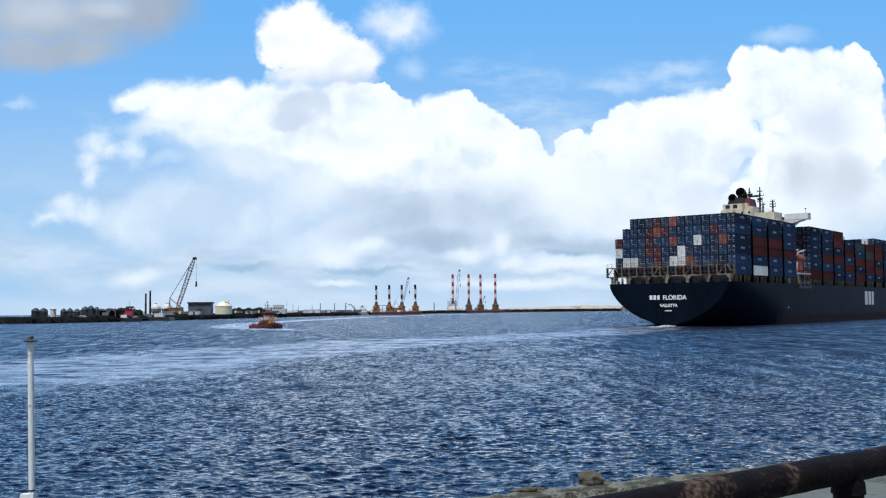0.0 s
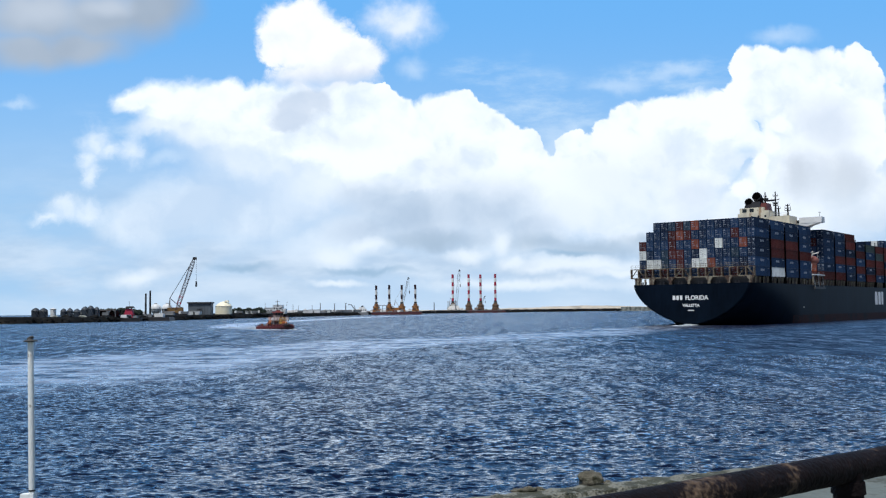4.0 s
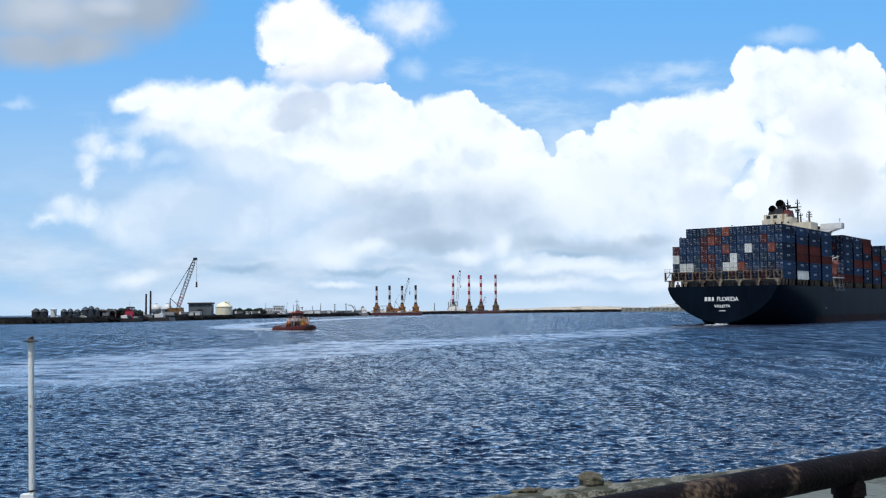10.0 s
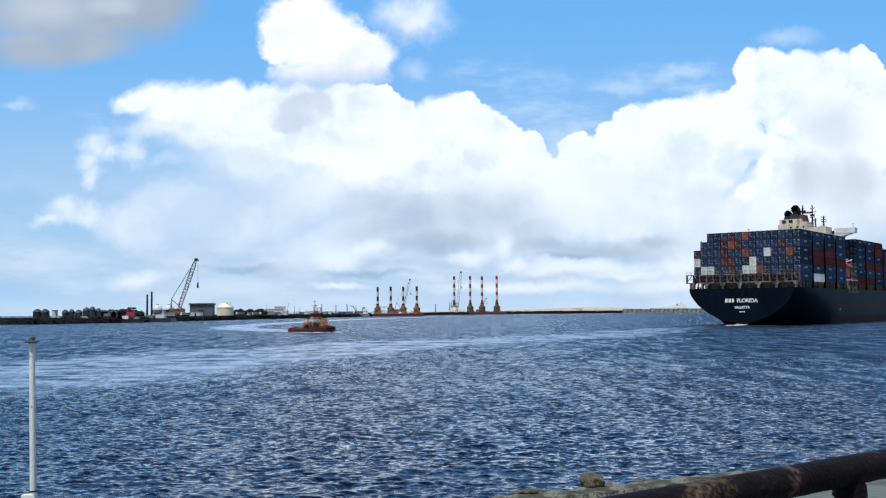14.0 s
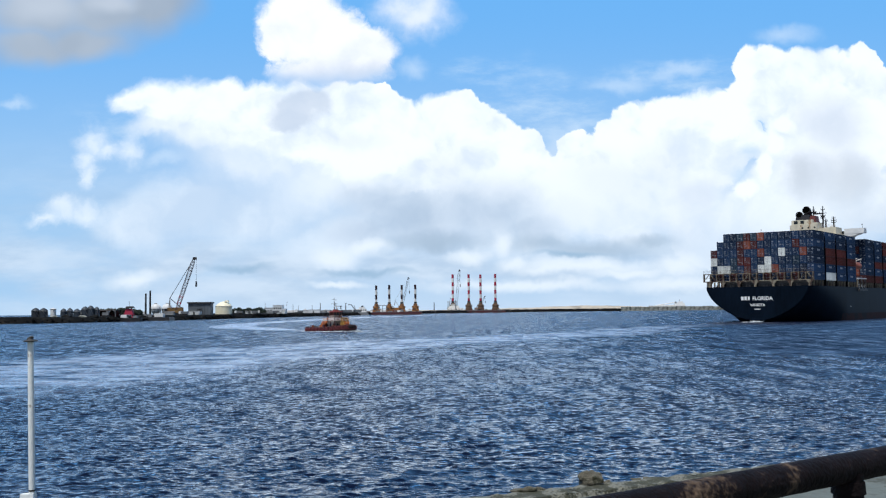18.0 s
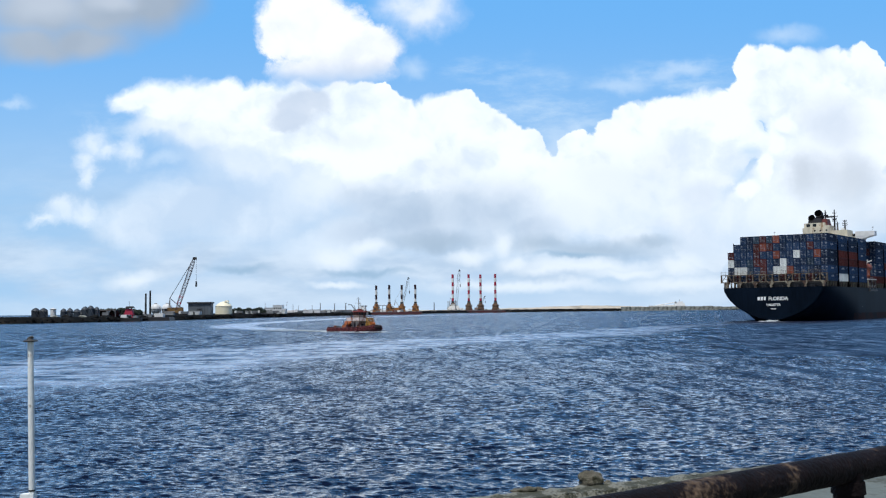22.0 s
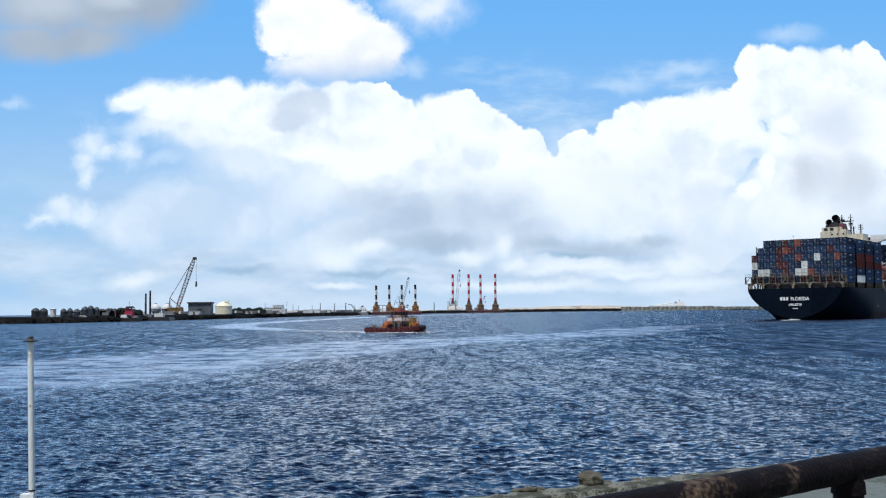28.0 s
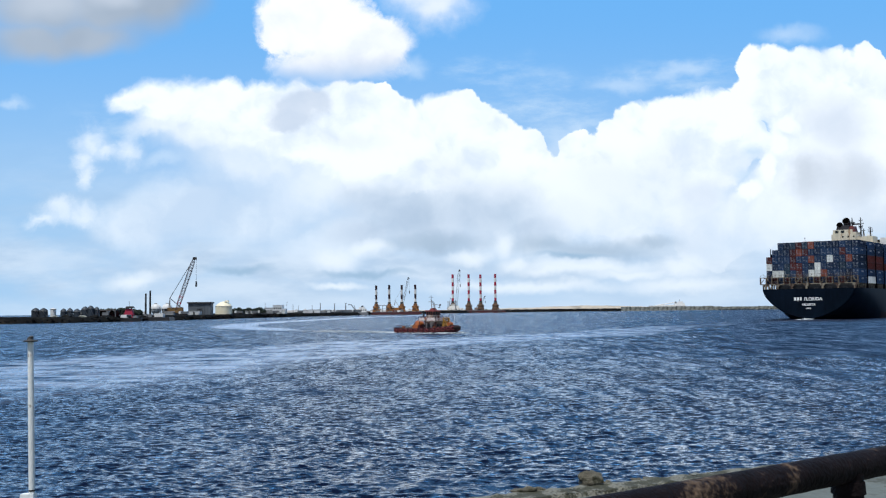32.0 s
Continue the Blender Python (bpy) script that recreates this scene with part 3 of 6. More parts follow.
def water_material():
    m = bpy.data.materials.new("sea_water")
    m.use_nodes = True
    n, l = m.node_tree.nodes, m.node_tree.links
    n.remove(n["Principled BSDF"])
    depth, gloss, fres, both = n.new("ShaderNodeBsdfDiffuse"), n.new("ShaderNodeBsdfGlossy"), n.new("ShaderNodeFresnel"), n.new("ShaderNodeMixShader")
    fres.inputs["IOR"].default_value = 1.34
    gloss.inputs["Color"].default_value = (0.90, 0.945, 1.0, 1)
    cap = n.new("ShaderNodeMath")
    cap.operation = "MINIMUM"
    cap.inputs[1].default_value = 0.9
    l.new(fres.outputs[0], cap.inputs[0])
    l.new(cap.outputs[0], both.inputs[0])
    l.new(depth.outputs[0], both.inputs[1])
    l.new(gloss.outputs[0], both.inputs[2])
    l.new(both.outputs[0], n["Material Output"].inputs["Surface"])
    co = n.new("ShaderNodeTexCoord")
    at = n.new("ShaderNodeAttribute")
    at.attribute_name = "wake"

    def noise_node(sc, stretch, detail):
        mp, x = n.new("ShaderNodeMapping"), n.new("ShaderNodeTexNoise")
        mp.inputs["Scale"].default_value = (sc, sc * stretch, sc)
        mp.inputs["Rotation"].default_value = (0, 0, radians(12))
        x.inputs["Scale"].default_value, x.inputs["Detail"].default_value = 1.0, detail
        l.new(co.outputs["Object"], mp.inputs["Vector"])
        l.new(mp.outputs[0], x.inputs["Vector"])
        return x

    patch = noise_node(0.05, 1.8, 5)
    streaks = noise_node(0.15, 1.9, 8)
    streaks.inputs["Distortion"].default_value = 0.9
    gusts = noise_node(0.025, 2.5, 5)
    squalls = noise_node(0.11, 1.8, 4)
    lanes = noise_node(0.36, 0.15, 4)
    ridges = noise_node(0.9, 0.24, 4)
    ripple = noise_node(6.0, 2.0, 3)
    chop = noise_node(2.9, 2.1, 5)
    wk = n.new("ShaderNodeMath")
    wk.operation = "MULTIPLY"
    r = n.new("ShaderNodeMapRange")
    r.inputs["From Min"].default_value, r.inputs["From Max"].default_value = 0.38, 0.60
    l.new(streaks.outputs["Fac"], r.inputs["Value"])
    l.new(r.outputs["Result"], wk.inputs[0])
    l.new(at.outputs["Fac"], wk.inputs[1])
    deep = n.new("ShaderNodeMix")
    deep.data_type = "RGBA"
    l.new(patch.outputs["Fac"], deep.inputs["Factor"])
    deep.inputs[6].default_value = (0.0012, 0.0038, 0.0165, 1)
    deep.inputs[7].default_value = (0.0022, 0.0068, 0.027, 1)
    foam = n.new("ShaderNodeMix")
    foam.data_type = "RGBA"
    thin = n.new("ShaderNodeMath")
    thin.operation = "MULTIPLY"
    thin.inputs[1].default_value = 0.55
    l.new(wk.outputs[0], thin.inputs[0])
    l.new(thin.outputs[0], foam.inputs["Factor"])
    l.new(deep.outputs[2], foam.inputs[6])
    foam.inputs[7].default_value = (0.58, 0.68, 0.84, 1)
    l.new(foam.outputs[2], depth.inputs["Color"])
    rn = n.new("ShaderNodeAttribute")
    rn.attribute_name = "unresolved"

    def madd(a, k, add):
        x = n.new("ShaderNodeMath")
        x.operation = "MULTIPLY_ADD"
        x.inputs[1].default_value = k
        l.new(a, x.inputs[0])
        if isinstance(add, float):
            x.inputs[2].default_value = add
        else:
            l.new(add, x.inputs[2])
        return x.outputs[0]

    l.new(madd(wk.outputs[0], 0.15, madd(rn.outputs["Fac"], 0.10, 0.085)), gloss.inputs["Roughness"])
    geo = n.new("ShaderNodeNewGeometry")
    calm = n.new("ShaderNodeMapRange")
    calm.inputs["To Min"].default_value, calm.inputs["To Max"].default_value = 1.0, 0.6
    l.new(at.outputs["Fac"], calm.inputs["Value"])
    gust = n.new("ShaderNodeMapRange")
    gust.inputs["From Min"].default_value, gust.inputs["From Max"].default_value = 0.32, 0.68
    gust.inputs["To Min"].default_value, gust.inputs["To Max"].default_value = 0.45, 1.5
    blend = n.new("ShaderNodeMath")
    blend.operation = "MULTIPLY_ADD"
    blend.inputs[1].default_value = 0.5
    half = n.new("ShaderNodeMath")
    half.operation = "MULTIPLY"
    half.inputs[1].default_value = 0.5
    l.new(gusts.outputs["Fac"], half.inputs[0])
    l.new(squalls.outputs["Fac"], blend.inputs[0])
    l.new(half.outputs[0], blend.inputs[2])
    l.new(blend.outputs[0], gust.inputs["Value"])
    force = n.new("ShaderNodeMath")
    force.operation = "MULTIPLY"
    l.new(calm.outputs["Result"], force.inputs[0])
    l.new(gust.outputs["Result"], force.inputs[1])
    more = n.new("ShaderNodeMath")
    more.operation = "MULTIPLY"
    l.new(force.outputs[0], more.inputs[0])
    l.new(madd(rn.outputs["Fac"], -0.25, 1.0), more.inputs[1])
    force = more

    def slopes(tex, amount, add_to, scaled):
        s = n.new("ShaderNodeVectorMath")
        s.operation = "SUBTRACT"
        l.new(tex.outputs["Color"], s.inputs[0])
        s.inputs[1].default_value = (0.5, 0.5, 0.5)
        q = n.new("ShaderNodeVectorMath")
        q.operation = "MULTIPLY"
        l.new(s.outputs[0], q.inputs[0])
        q.inputs[1].default_value = (amount * 0.8, amount, 0)
        last = q.outputs[0]
        if scaled:
            w = n.new("ShaderNodeVectorMath")
            w.operation = "SCALE"
            l.new(last, w.inputs[0])
            l.new(force.outputs[0], w.inputs["Scale"])
            last = w.outputs[0]
        t = n.new("ShaderNodeVectorMath")
        t.operation = "ADD"
        l.new(add_to, t.inputs[0])
        l.new(last, t.inputs[1])
        return t.outputs[0]

    # far off, only the faces turned to the quay are seen
    lean = n.new("ShaderNodeVectorMath")
    lean.operation = "SCALE"
    lean.inputs[0].default_value = (0.0, -0.165, 0.0)
    band = n.new("ShaderNodeMapRange")
    band.inputs["From Min"].default_value, band.inputs["From Max"].default_value = 0.40, 0.60
    band.inputs["To Min"].default_value, band.inputs["To Max"].default_value = 0.45, 1.5
    laned = n.new("ShaderNodeMath")
    laned.operation = "MULTIPLY"
    laned.inputs[1].default_value = 0.4
    l.new(lanes.outputs["Fac"], laned.inputs[0])
    l.new(madd(ridges.outputs["Fac"], 0.35, madd(blend.outputs[0], 0.25, laned.outputs[0])), band.inputs["Value"])
    tilt = n.new("ShaderNodeMath")
    tilt.operation = "MULTIPLY"
    l.new(rn.outputs["Fac"], tilt.inputs[0])
    l.new(band.outputs["Result"], tilt.inputs[1])
    slick = n.new("ShaderNodeMapRange")
    slick.inputs["To Min"].default_value, slick.inputs["To Max"].default_value = 1.0, 0.3
    l.new(wk.outputs[0], slick.inputs["Value"])
    eased = n.new("ShaderNodeMath")
    eased.operation = "MULTIPLY"
    l.new(tilt.outputs[0], eased.inputs[0])
    l.new(slick.outputs["Result"], eased.inputs[1])
    l.new(eased.outputs[0], lean.inputs["Scale"])
    start = n.new("ShaderNodeVectorMath")
    start.operation = "ADD"
    l.new(geo.outputs["Normal"], start.inputs[0])
    l.new(lean.outputs[0], start.inputs[1])
    nrm = slopes(chop, CHOP_SLOPE, start.outputs[0], True)
    nrm = slopes(ripple, RIPPLE_SLOPE, nrm, True)
    nrm = slopes(ridges, RIDGE_SLOPE, nrm, False)
    unit = n.new("ShaderNodeVectorMath")
    unit.operation = "NORMALIZE"
    # wave backs are hidden from the quay: their slope is held to what can be seen
    cut, join, held = n.new("ShaderNodeSeparateXYZ"), n.new("ShaderNodeCombineXYZ"), n.new("ShaderNodeMath")
    held.operation = "SMOOTH_MIN"
    held.inputs[1].default_value, held.inputs[2].default_value = 0.145, 0.28
    l.new(nrm, cut.inputs[0])
    l.new(cut.outputs[1], held.inputs[0])
    l.new(cut.outputs[0], join.inputs[0])
    l.new(held.outputs[0], join.inputs[1])
    l.new(cut.outputs[2], join.inputs[2])
    l.new(join.outputs[0], unit.inputs[0])
    for s in (depth, gloss, fres):
        l.new(unit.outputs[0], s.inputs["Normal"])
    return m


def sea():
    """One sheet of choppy water to the horizon, closest-meshed ahead of the quay."""
    ang = np.concatenate([np.radians(np.linspace(-180, -30, 14, endpoint=False)), np.radians(np.linspace(-30, 30, 800)),
                          np.radians(np.linspace(30, 180, 14)[1:-1])])
    rad = np.concatenate([np.array([0.5, 4, 8, 12, 16, 20]), np.geomspace(24, 125, 760), np.geomspace(125, 330, 270)[1:], np.geomspace(330, 4900, 90)[1:]])
    A, Rr = np.meshgrid(ang, rad)
    x, y = (Rr * np.sin(A)).ravel(), (Rr * np.cos(A)).ravel()
    step = np.gradient(rad)[:, None].repeat(len(ang), 1).ravel()
    rng = np.random.default_rng(4)
    z, lost = np.zeros_like(x), np.zeros_like(x)
    wob = 3.0 * np.sin(x * 0.11 + 0.4 * np.sin(y * 0.07)) + 2.0 * np.sin(y * 0.13 + x * 0.05)
    wake = near_line(x, y, SHIP_WAKE)[0]
    side = np.degrees(np.arctan2(x, y))
    far = np.hypot(x, y)
    width = np.interp(far, (73, 150, 225, 280, 446), (24, 20, 15, 12, 9))
    w1 = np.clip(2.4 * (1.08 - (wake + 0.8 * wob) / width), 0, 1) * np.interp(side, (-40, -20, -4, 2, 7, 12, 15), (0.7, 0.75, 0.78, 0.75, 0.68, 0.55, 0.15))
    d2, al2 = near_line(x, y, TUG_WAKE)
    w2 = np.clip(1.4 * (1.2 - (d2 + 0.4 * wob) / (14 - 9 * al2)), 0, 1) * np.interp(al2, (0, 0.45, 0.66, 0.8, 1), (0.6, 1.0, 1.0, 0.35, 0))
    wk = np.clip(np.maximum(w1, w2), 0, 1)
    wk = wk * wk * (3 - 2 * wk) * (1 + 0.7 * np.clip(w2, 0, 1))
    calm = 1 - 0.75 * np.clip(wk, 0, 1)
    gust = 0.85 + 0.22 * np.sin(x * 0.05 + 1.3 * np.sin(y * 0.021)) * np.sin(y * 0.034 + 0.7)
    wind = radians(-80)
    for i in range(68):
        lam = 0.34 * (1.7 / 0.34) ** (rng.random() ** 1.3)
        if i < 4:
            lam = 4.5 + i
        k = 2 * math.pi / lam
        th = wind + rng.normal(0, 0.6)
        arg = k * (math.cos(th) * x + math.sin(th) * y) + rng.random() * 2 * math.pi
        keep = np.clip((lam / step - 2.2) / 2.0, 0, 1)
        slope = 0.027 if i > 3 else 0.012
        z += slope / k * keep * (np.sin(arg) + 0.3 * np.cos(2 * arg))
        lost += 0.5 * (slope * (1 - keep)) ** 2
    z *= calm * gust
    z[Rr.ravel() < 20] = 0
    unresolved = np.sqrt(np.clip(lost / (0.5 * 64 * 0.027 ** 2), 0, 1))
    # extra lean darkens water along the bank, and by the ship as its reflection
    unresolved *= 1 + 1.05 * np.clip((side - 5) / 12, 0, 1) + 0.35 * np.clip((-4 - side) / 12, 0, 1)
    nv, na = len(rad), len(ang)
    me = bpy.data.meshes.new("water")
    i, j = np.meshgrid(np.arange(nv - 1), np.arange(na), indexing="ij")
    a, b = i * na + j, i * na + (j + 1) % na
    quads = np.stack([a, b, b + na, a + na], -1).reshape(-1, 4)
    me.vertices.add(len(x))
    me.vertices.foreach_set("co", np.stack([x, y, z], -1).ravel().astype(np.float32))
    me.loops.add(quads.size)
    me.loops.foreach_set("vertex_index", quads.ravel().astype(np.int32))
    me.polygons.add(len(quads))
    me.polygons.foreach_set("loop_start", np.arange(0, quads.size, 4, dtype=np.int32))
    me.polygons.foreach_set("use_smooth", np.ones(len(quads), dtype=bool))
    me.attributes.new("wake", "FLOAT", "POINT").data.foreach_set("value", wk.astype(np.float32))
    me.attributes.new("unresolved", "FLOAT", "POINT").data.foreach_set("value", unresolved.astype(np.float32))
    me.materials.append(water_material())
    me.update(calc_edges=True)
    return tagged(new("water", me), "choppy dark blue harbour water with pale wake streaks", "water", kind="structure")


WATER = sea()

# ------------------------------------------------------------------ container ship
DECK, BASE, TIER, PITCH = 12.6, 14.65, 2.90, 13.38
COLORS = {"b": M_BLUE, "n": M_NAVY, "s": M_SLATE, "r": M_RUST, "o": M_ORNG, "w": M_PALE, "g": M_GREEN}


def container_mesh(mat, marks):
    """A 40-foot box: panels set back in a frame, corrugated sides, door bars at the aft end."""
    g = Geo()
    L, W, H = 12.19, 2.30, 2.84
    g.box(0.05, L - 0.05, -W / 2 + 0.04, W / 2 - 0.04, 0.05, H - 0.03)
    for x0, x1 in ((0, 0.16), (L - 0.16, L)):
        for y0, y1 in ((-W / 2, -W / 2 + 0.14), (W / 2 - 0.14, W / 2)):
            g.box(x0, x1, y0, y1, 0, H)
        g.box(x0, x1, -W / 2 + 0.14, W / 2 - 0.14, 0, 0.16)
        g.box(x0, x1, -W / 2 + 0.14, W / 2 - 0.14, H - 0.14, H)
    for y0, y1 in ((-W / 2, -W / 2 + 0.1), (W / 2 - 0.1, W / 2)):
        g.box(0.16, L - 0.16, y0, y1, 0, 0.14)
        g.box(0.16, L - 0.16, y0, y1, H - 0.1, H)
    for y in (-0.85, -0.35, 0.35, 0.85):
        g.box(-0.03, 0.05, y - 0.03, y + 0.03, 0.2, H - 0.2, 3)
    g.box(0.0, 0.05, -0.02, 0.02, 0.16, H - 0.16, 2)
    for k in range(36):
        x = 0.45 + k * 0.325
        for s in (-1, 1):
            y = s * (W / 2 - 0.04)
            g.add([(x, y, 0.16), (x + 0.16, y, 0.16), (x + 0.12, y + s * 0.035, 0.16), (x + 0.04, y + s * 0.035, 0.16),
                   (x, y, H - 0.12), (x + 0.16, y, H - 0.12), (x + 0.12, y + s * 0.035, H - 0.12), (x + 0.04, y + s * 0.035, H - 0.12)],
                  [(0, 3, 7, 4), (3, 2, 6, 7), (2, 1, 5, 6)] if s < 0 else [(4, 7, 3, 0), (7, 6, 2, 3), (6, 5, 1, 2)])
    if marks:
        for x0, x1, z0, z1 in ((4.3, 5.3, 1.5, 2.15), (5.55, 6.2, 1.5, 2.15), (6.45, 7.2, 1.5, 2.15), (10.2, 11.4, 2.2, 2.36)):
            g.box(x0, x1, -W / 2 - 0.012, -W / 2 + 0.002, z0, z1, 1)
        g.box(-0.01, 0.05, -1.05, -0.5, 1.9, 2.3, 1)
    g.box(-0.01, 0.05, 0.45, 1.0, 2.1, 2.35, 1)
    g.box(-0.01, 0.05, 0.5, 0.95, 1.55, 1.7, 1)
    for y in (-0.62, 0.12, 0.6):
        g.box(-0.05, 0.05, y - 0.2, y + 0.2, 1.0, 1.1, 1)
    g.box(-0.01, 0.05, -0.9, -0.6, 0.5, 0.66, 1)
    return g.mesh("container", [mat, M_MARK, M_BLACK, mat if mat is M_PALE else M_BAR])


def hull_half(x):
    """Deck half-breadth, depth and fullness of the hull's section at x metres from the stern."""
    st = [(-2, 18.2, 12.1, 1.68), (-1.5, 18.75, 12.3, 1.68), (0, 19.2, 12.6, 1.66), (4, 19.8, 13.0, 1.75), (14, 20, 14.2, 2.2), (26, 20, 17, 3.0), (40, 20, 22, 6), (62, 20, 25, 11), (90, 20, 25, 11),
          (200, 20, 25, 11), (235, 19.2, 25, 5), (262, 14.5, 25, 2.4), (280, 7.0, 24, 1.6), (291, 0.8, 20, 1.3)]
    for a, b in zip(st, st[1:]):
        if x <= b[0]:
            t = (x - a[0]) / (b[0] - a[0])
            t = t * t * (3 - 2 * t) if b[0] > 90 else t
            return [p + (q - p) * t for p, q in zip(a[1:], b[1:])]
    return st[-1][1:]


def hull_mesh():
    g = Geo()
    xs = [-2, -1.85, -1.5, -0.8, 0, 3, 6, 10, 15, 20, 26, 33, 40, 50, 62, 75, 90, 120, 160, 200, 215, 230, 245, 255, 262, 270, 276, 282, 287, 291]
    n = 22
    rows = []
    for x in xs:
        hb, dep, p = hull_half(x)
        sheer = DECK + (0 if x < 235 else 3.5 * ((x - 235) / 56) ** 1.5)
        side = []
        for k in range(n + 1):
            belt = sheer - 2.7
            drop = belt * (1 - (1 - k / 12) ** 1.3) if k <= 12 else belt + (dep - belt) * (1 - (1 - (k - 12) / 10) ** 1.8)
            w = hb * max(0.0, 1 - (drop / dep) ** p) ** (1 / p)
            rake = 0 if x < 262 else (x - 262) / 29 * -0.25 * drop
            side.append((x + rake, w, sheer - drop))
        rows.append(side)
    V, F, mi = [], [], []
    m = 2 * n + 1
    for side in rows:
        V += [(a, -w, z) for a, w, z in side[:-1]] + [(side[-1][0], 0, side[-1][2])] + [(a, w, z) for a, w, z in reversed(side[:-1])]
    for i in range(len(rows) - 1):
        for k in range(m - 1):
            q = (i * m + k, (i + 1) * m + k, (i + 1) * m + k + 1, i * m + k + 1)
            F.append(q)
            zc = sum(V[j][2] for j in q) / 4
            xc = sum(V[j][0] for j in q) / 4
            mi.append(1 if zc < 2.7 and xc > 30 else 0)
    for q, s in zip(F, mi):
        g.f.append(list(q))
        g.m.append(s)
        g.smooth.append(True)
    g.v = V
    g.add(V[:m], [tuple(range(m - 1, -1, -1))])
    for i in range(len(rows) - 1):
        a, b, c, d = V[i * m], V[(i + 1) * m], V[(i + 1) * m + m - 1], V[i * m + m - 1]
        g.add([a, b, c, d], [(0, 3, 2, 1)], 2)
    return g


def lettering(text, size, parent, m, label, name="lettering"):
    """White painted letters, as a thin mesh."""
    cu = bpy.data.curves.new("letters", "FONT")
    cu.body, cu.size, cu.extrude, cu.align_x, cu.offset = text, size, 0.015, "CENTER", 0.05
    tmp = new("letters", cu)
    me = bpy.data.meshes.new_from_object(tmp.evaluated_get(bpy.context.evaluated_depsgraph_get()))
    bpy.data.objects.remove(tmp)
    me.materials.append(M_WHITE)
    ob = new(name, me)
    ob.parent, ob.matrix_basis = parent, m
    ob["label"] = label
    return ob


def container_ship():
    ship = thing("container_ship", "large dark blue container ship stacked with blue and brown containers", "ship")
    part("hull", hull_mesh(), [M_HULL, M_BOOT, M_DECK], ship, "dark blue steel hull with red boot topping")
    # stern writing; the letters face aft
    aft = Matrix(((0, 0, -1, 0), (-1, 0, 0, 0), (0, 1, 0, 0), (0, 0, 0, 1)))
    lettering("FLORIDA", 1.8, ship, Matrix.Translation((-2.02, -2.25, 7.8)) @ aft, "white ship name on the transom")
    lettering("VALLETTA", 1.15, ship, Matrix.Translation((-2.02, -0.4, 5.72)) @ aft, "white home port on the transom")
    g = Geo()
    for y0, y1 in ((4.6, 5.5), (3.45, 4.3), (2.35, 3.1)):
        g.box(-2.04, -1.98, y0, y1, 7.8, 9.1)
    part("painted_mark", g, M_WHITE, ship, "white block letters before the ship name")
    part("painted_number", Geo().box(-2.04, -1.98, -1.4, 0.7, 4.45, 4.72), M_WHITE, ship, "small white bar below the home port")
    g = Geo()
    for x0, x1 in ((131.5, 135.2), (136.6, 140.0), (141.2, 144.0)):
        g.box(x0, x1, -20.03, -19.97, 5.8, 10.9)
    part("side_mark", g, M_WHITE, ship, "tall white block letters on the side")
    # hatch coamings and the stanchions along both rails
    g = Geo().box(1, 13, -16.8, 13.6, DECK + 0.004, BASE - 0.06).box(13, 52.5, -16.8, 16.8, DECK + 0.004, BASE - 0.06)
    g.box(66.5, 250, -16.2, 16.2, DECK + 0.004, BASE - 0.06)
    part("hatch_coaming", g, M_DECK, ship)
    st = Geo().box(-0.16, 0.16, -0.28, 0.28, 0, BASE - DECK - 0.02).mesh("stanchion", [M_BRIDGE])
    for side in (-19.4, 19.4):
        x = 1.5
        while x < 235:
            if not 53.5 < x < 66:
                part("stanchion", st, None, ship, at=Matrix.Translation((x, side, DECK + 0.004)))
            x += 3.35
    rail = Geo()
    for x in np.arange(54, 66, 1.5):
        rail.rod((x, -19.7, DECK), (x, -19.7, DECK + 1.1), 0.04, seg=5)
    for z in (0.4, 0.75, 1.1):
        rail.rod((54, -19.7, DECK + z), (66, -19.7, DECK + z), 0.035, seg=5)
    part("deck_rail", rail, M_WHITE, ship)
    # lashing bridge across the stern
    lb = part("lashing_bridge", Geo().box(-1.1, -0.2, -20, 20, 17.35, 17.6).box(-1.1, -0.2, -20, 20, 14.55, 14.85).box(-0.35, -0.2, -20, 20, 15.9, 16.0),
              [M_BRIDGE], ship, "weathered brown steel lashing bridge")
    post = Geo().box(-1.1, -0.2, -0.17, 0.17, 14.85, 17.35).mesh("post", [M_BRIDGE])
    for k in range(17):
        part("post", post, None, lb, at=Matrix.Translation((0, -19.83 + k * 39.66 / 16, 0)))
    for k, s in ((0, 1), (1, -1), (6, 1), (7, -1), (14, 1), (15, -1), (10, 1)):
        y0, y1 = 20 - k * 2.5 - 0.3, 20 - (k + 1) * 2.5 + 0.3
        part("brace", Geo().rod((-1.0, y0 if s > 0 else y1, 14.9), (-1.0, y1 if s > 0 else y0, 17.3), 0.13, seg=6), M_BRIDGE, lb)
    for y in (17.6, 12.6, 6.6, 0.6, -5.9, -12.0, -18.6):
        part("pedestal", Geo().box(-1.05, -0.25, y - 0.42, y + 0.42, 13.5, 14.55, top=(0, -0.75)).box(-1.0, -0.3, y - 0.4, y + 0.4, DECK + 0.004, 13.5), M_BRIDGE, lb)
    g = Geo()
    for y in np.arange(-19.8, 19.9, 1.65):
        g.rod((-1.05, y, 17.6), (-1.05, y, 18.7), 0.045, seg=5)
    for z in (18.1, 18.7):
        g.rod((-1.05, -19.8, z), (-1.05, 19.8, z), 0.04, seg=5)
    part("hand_rail", g, M_BRIDGE, lb)
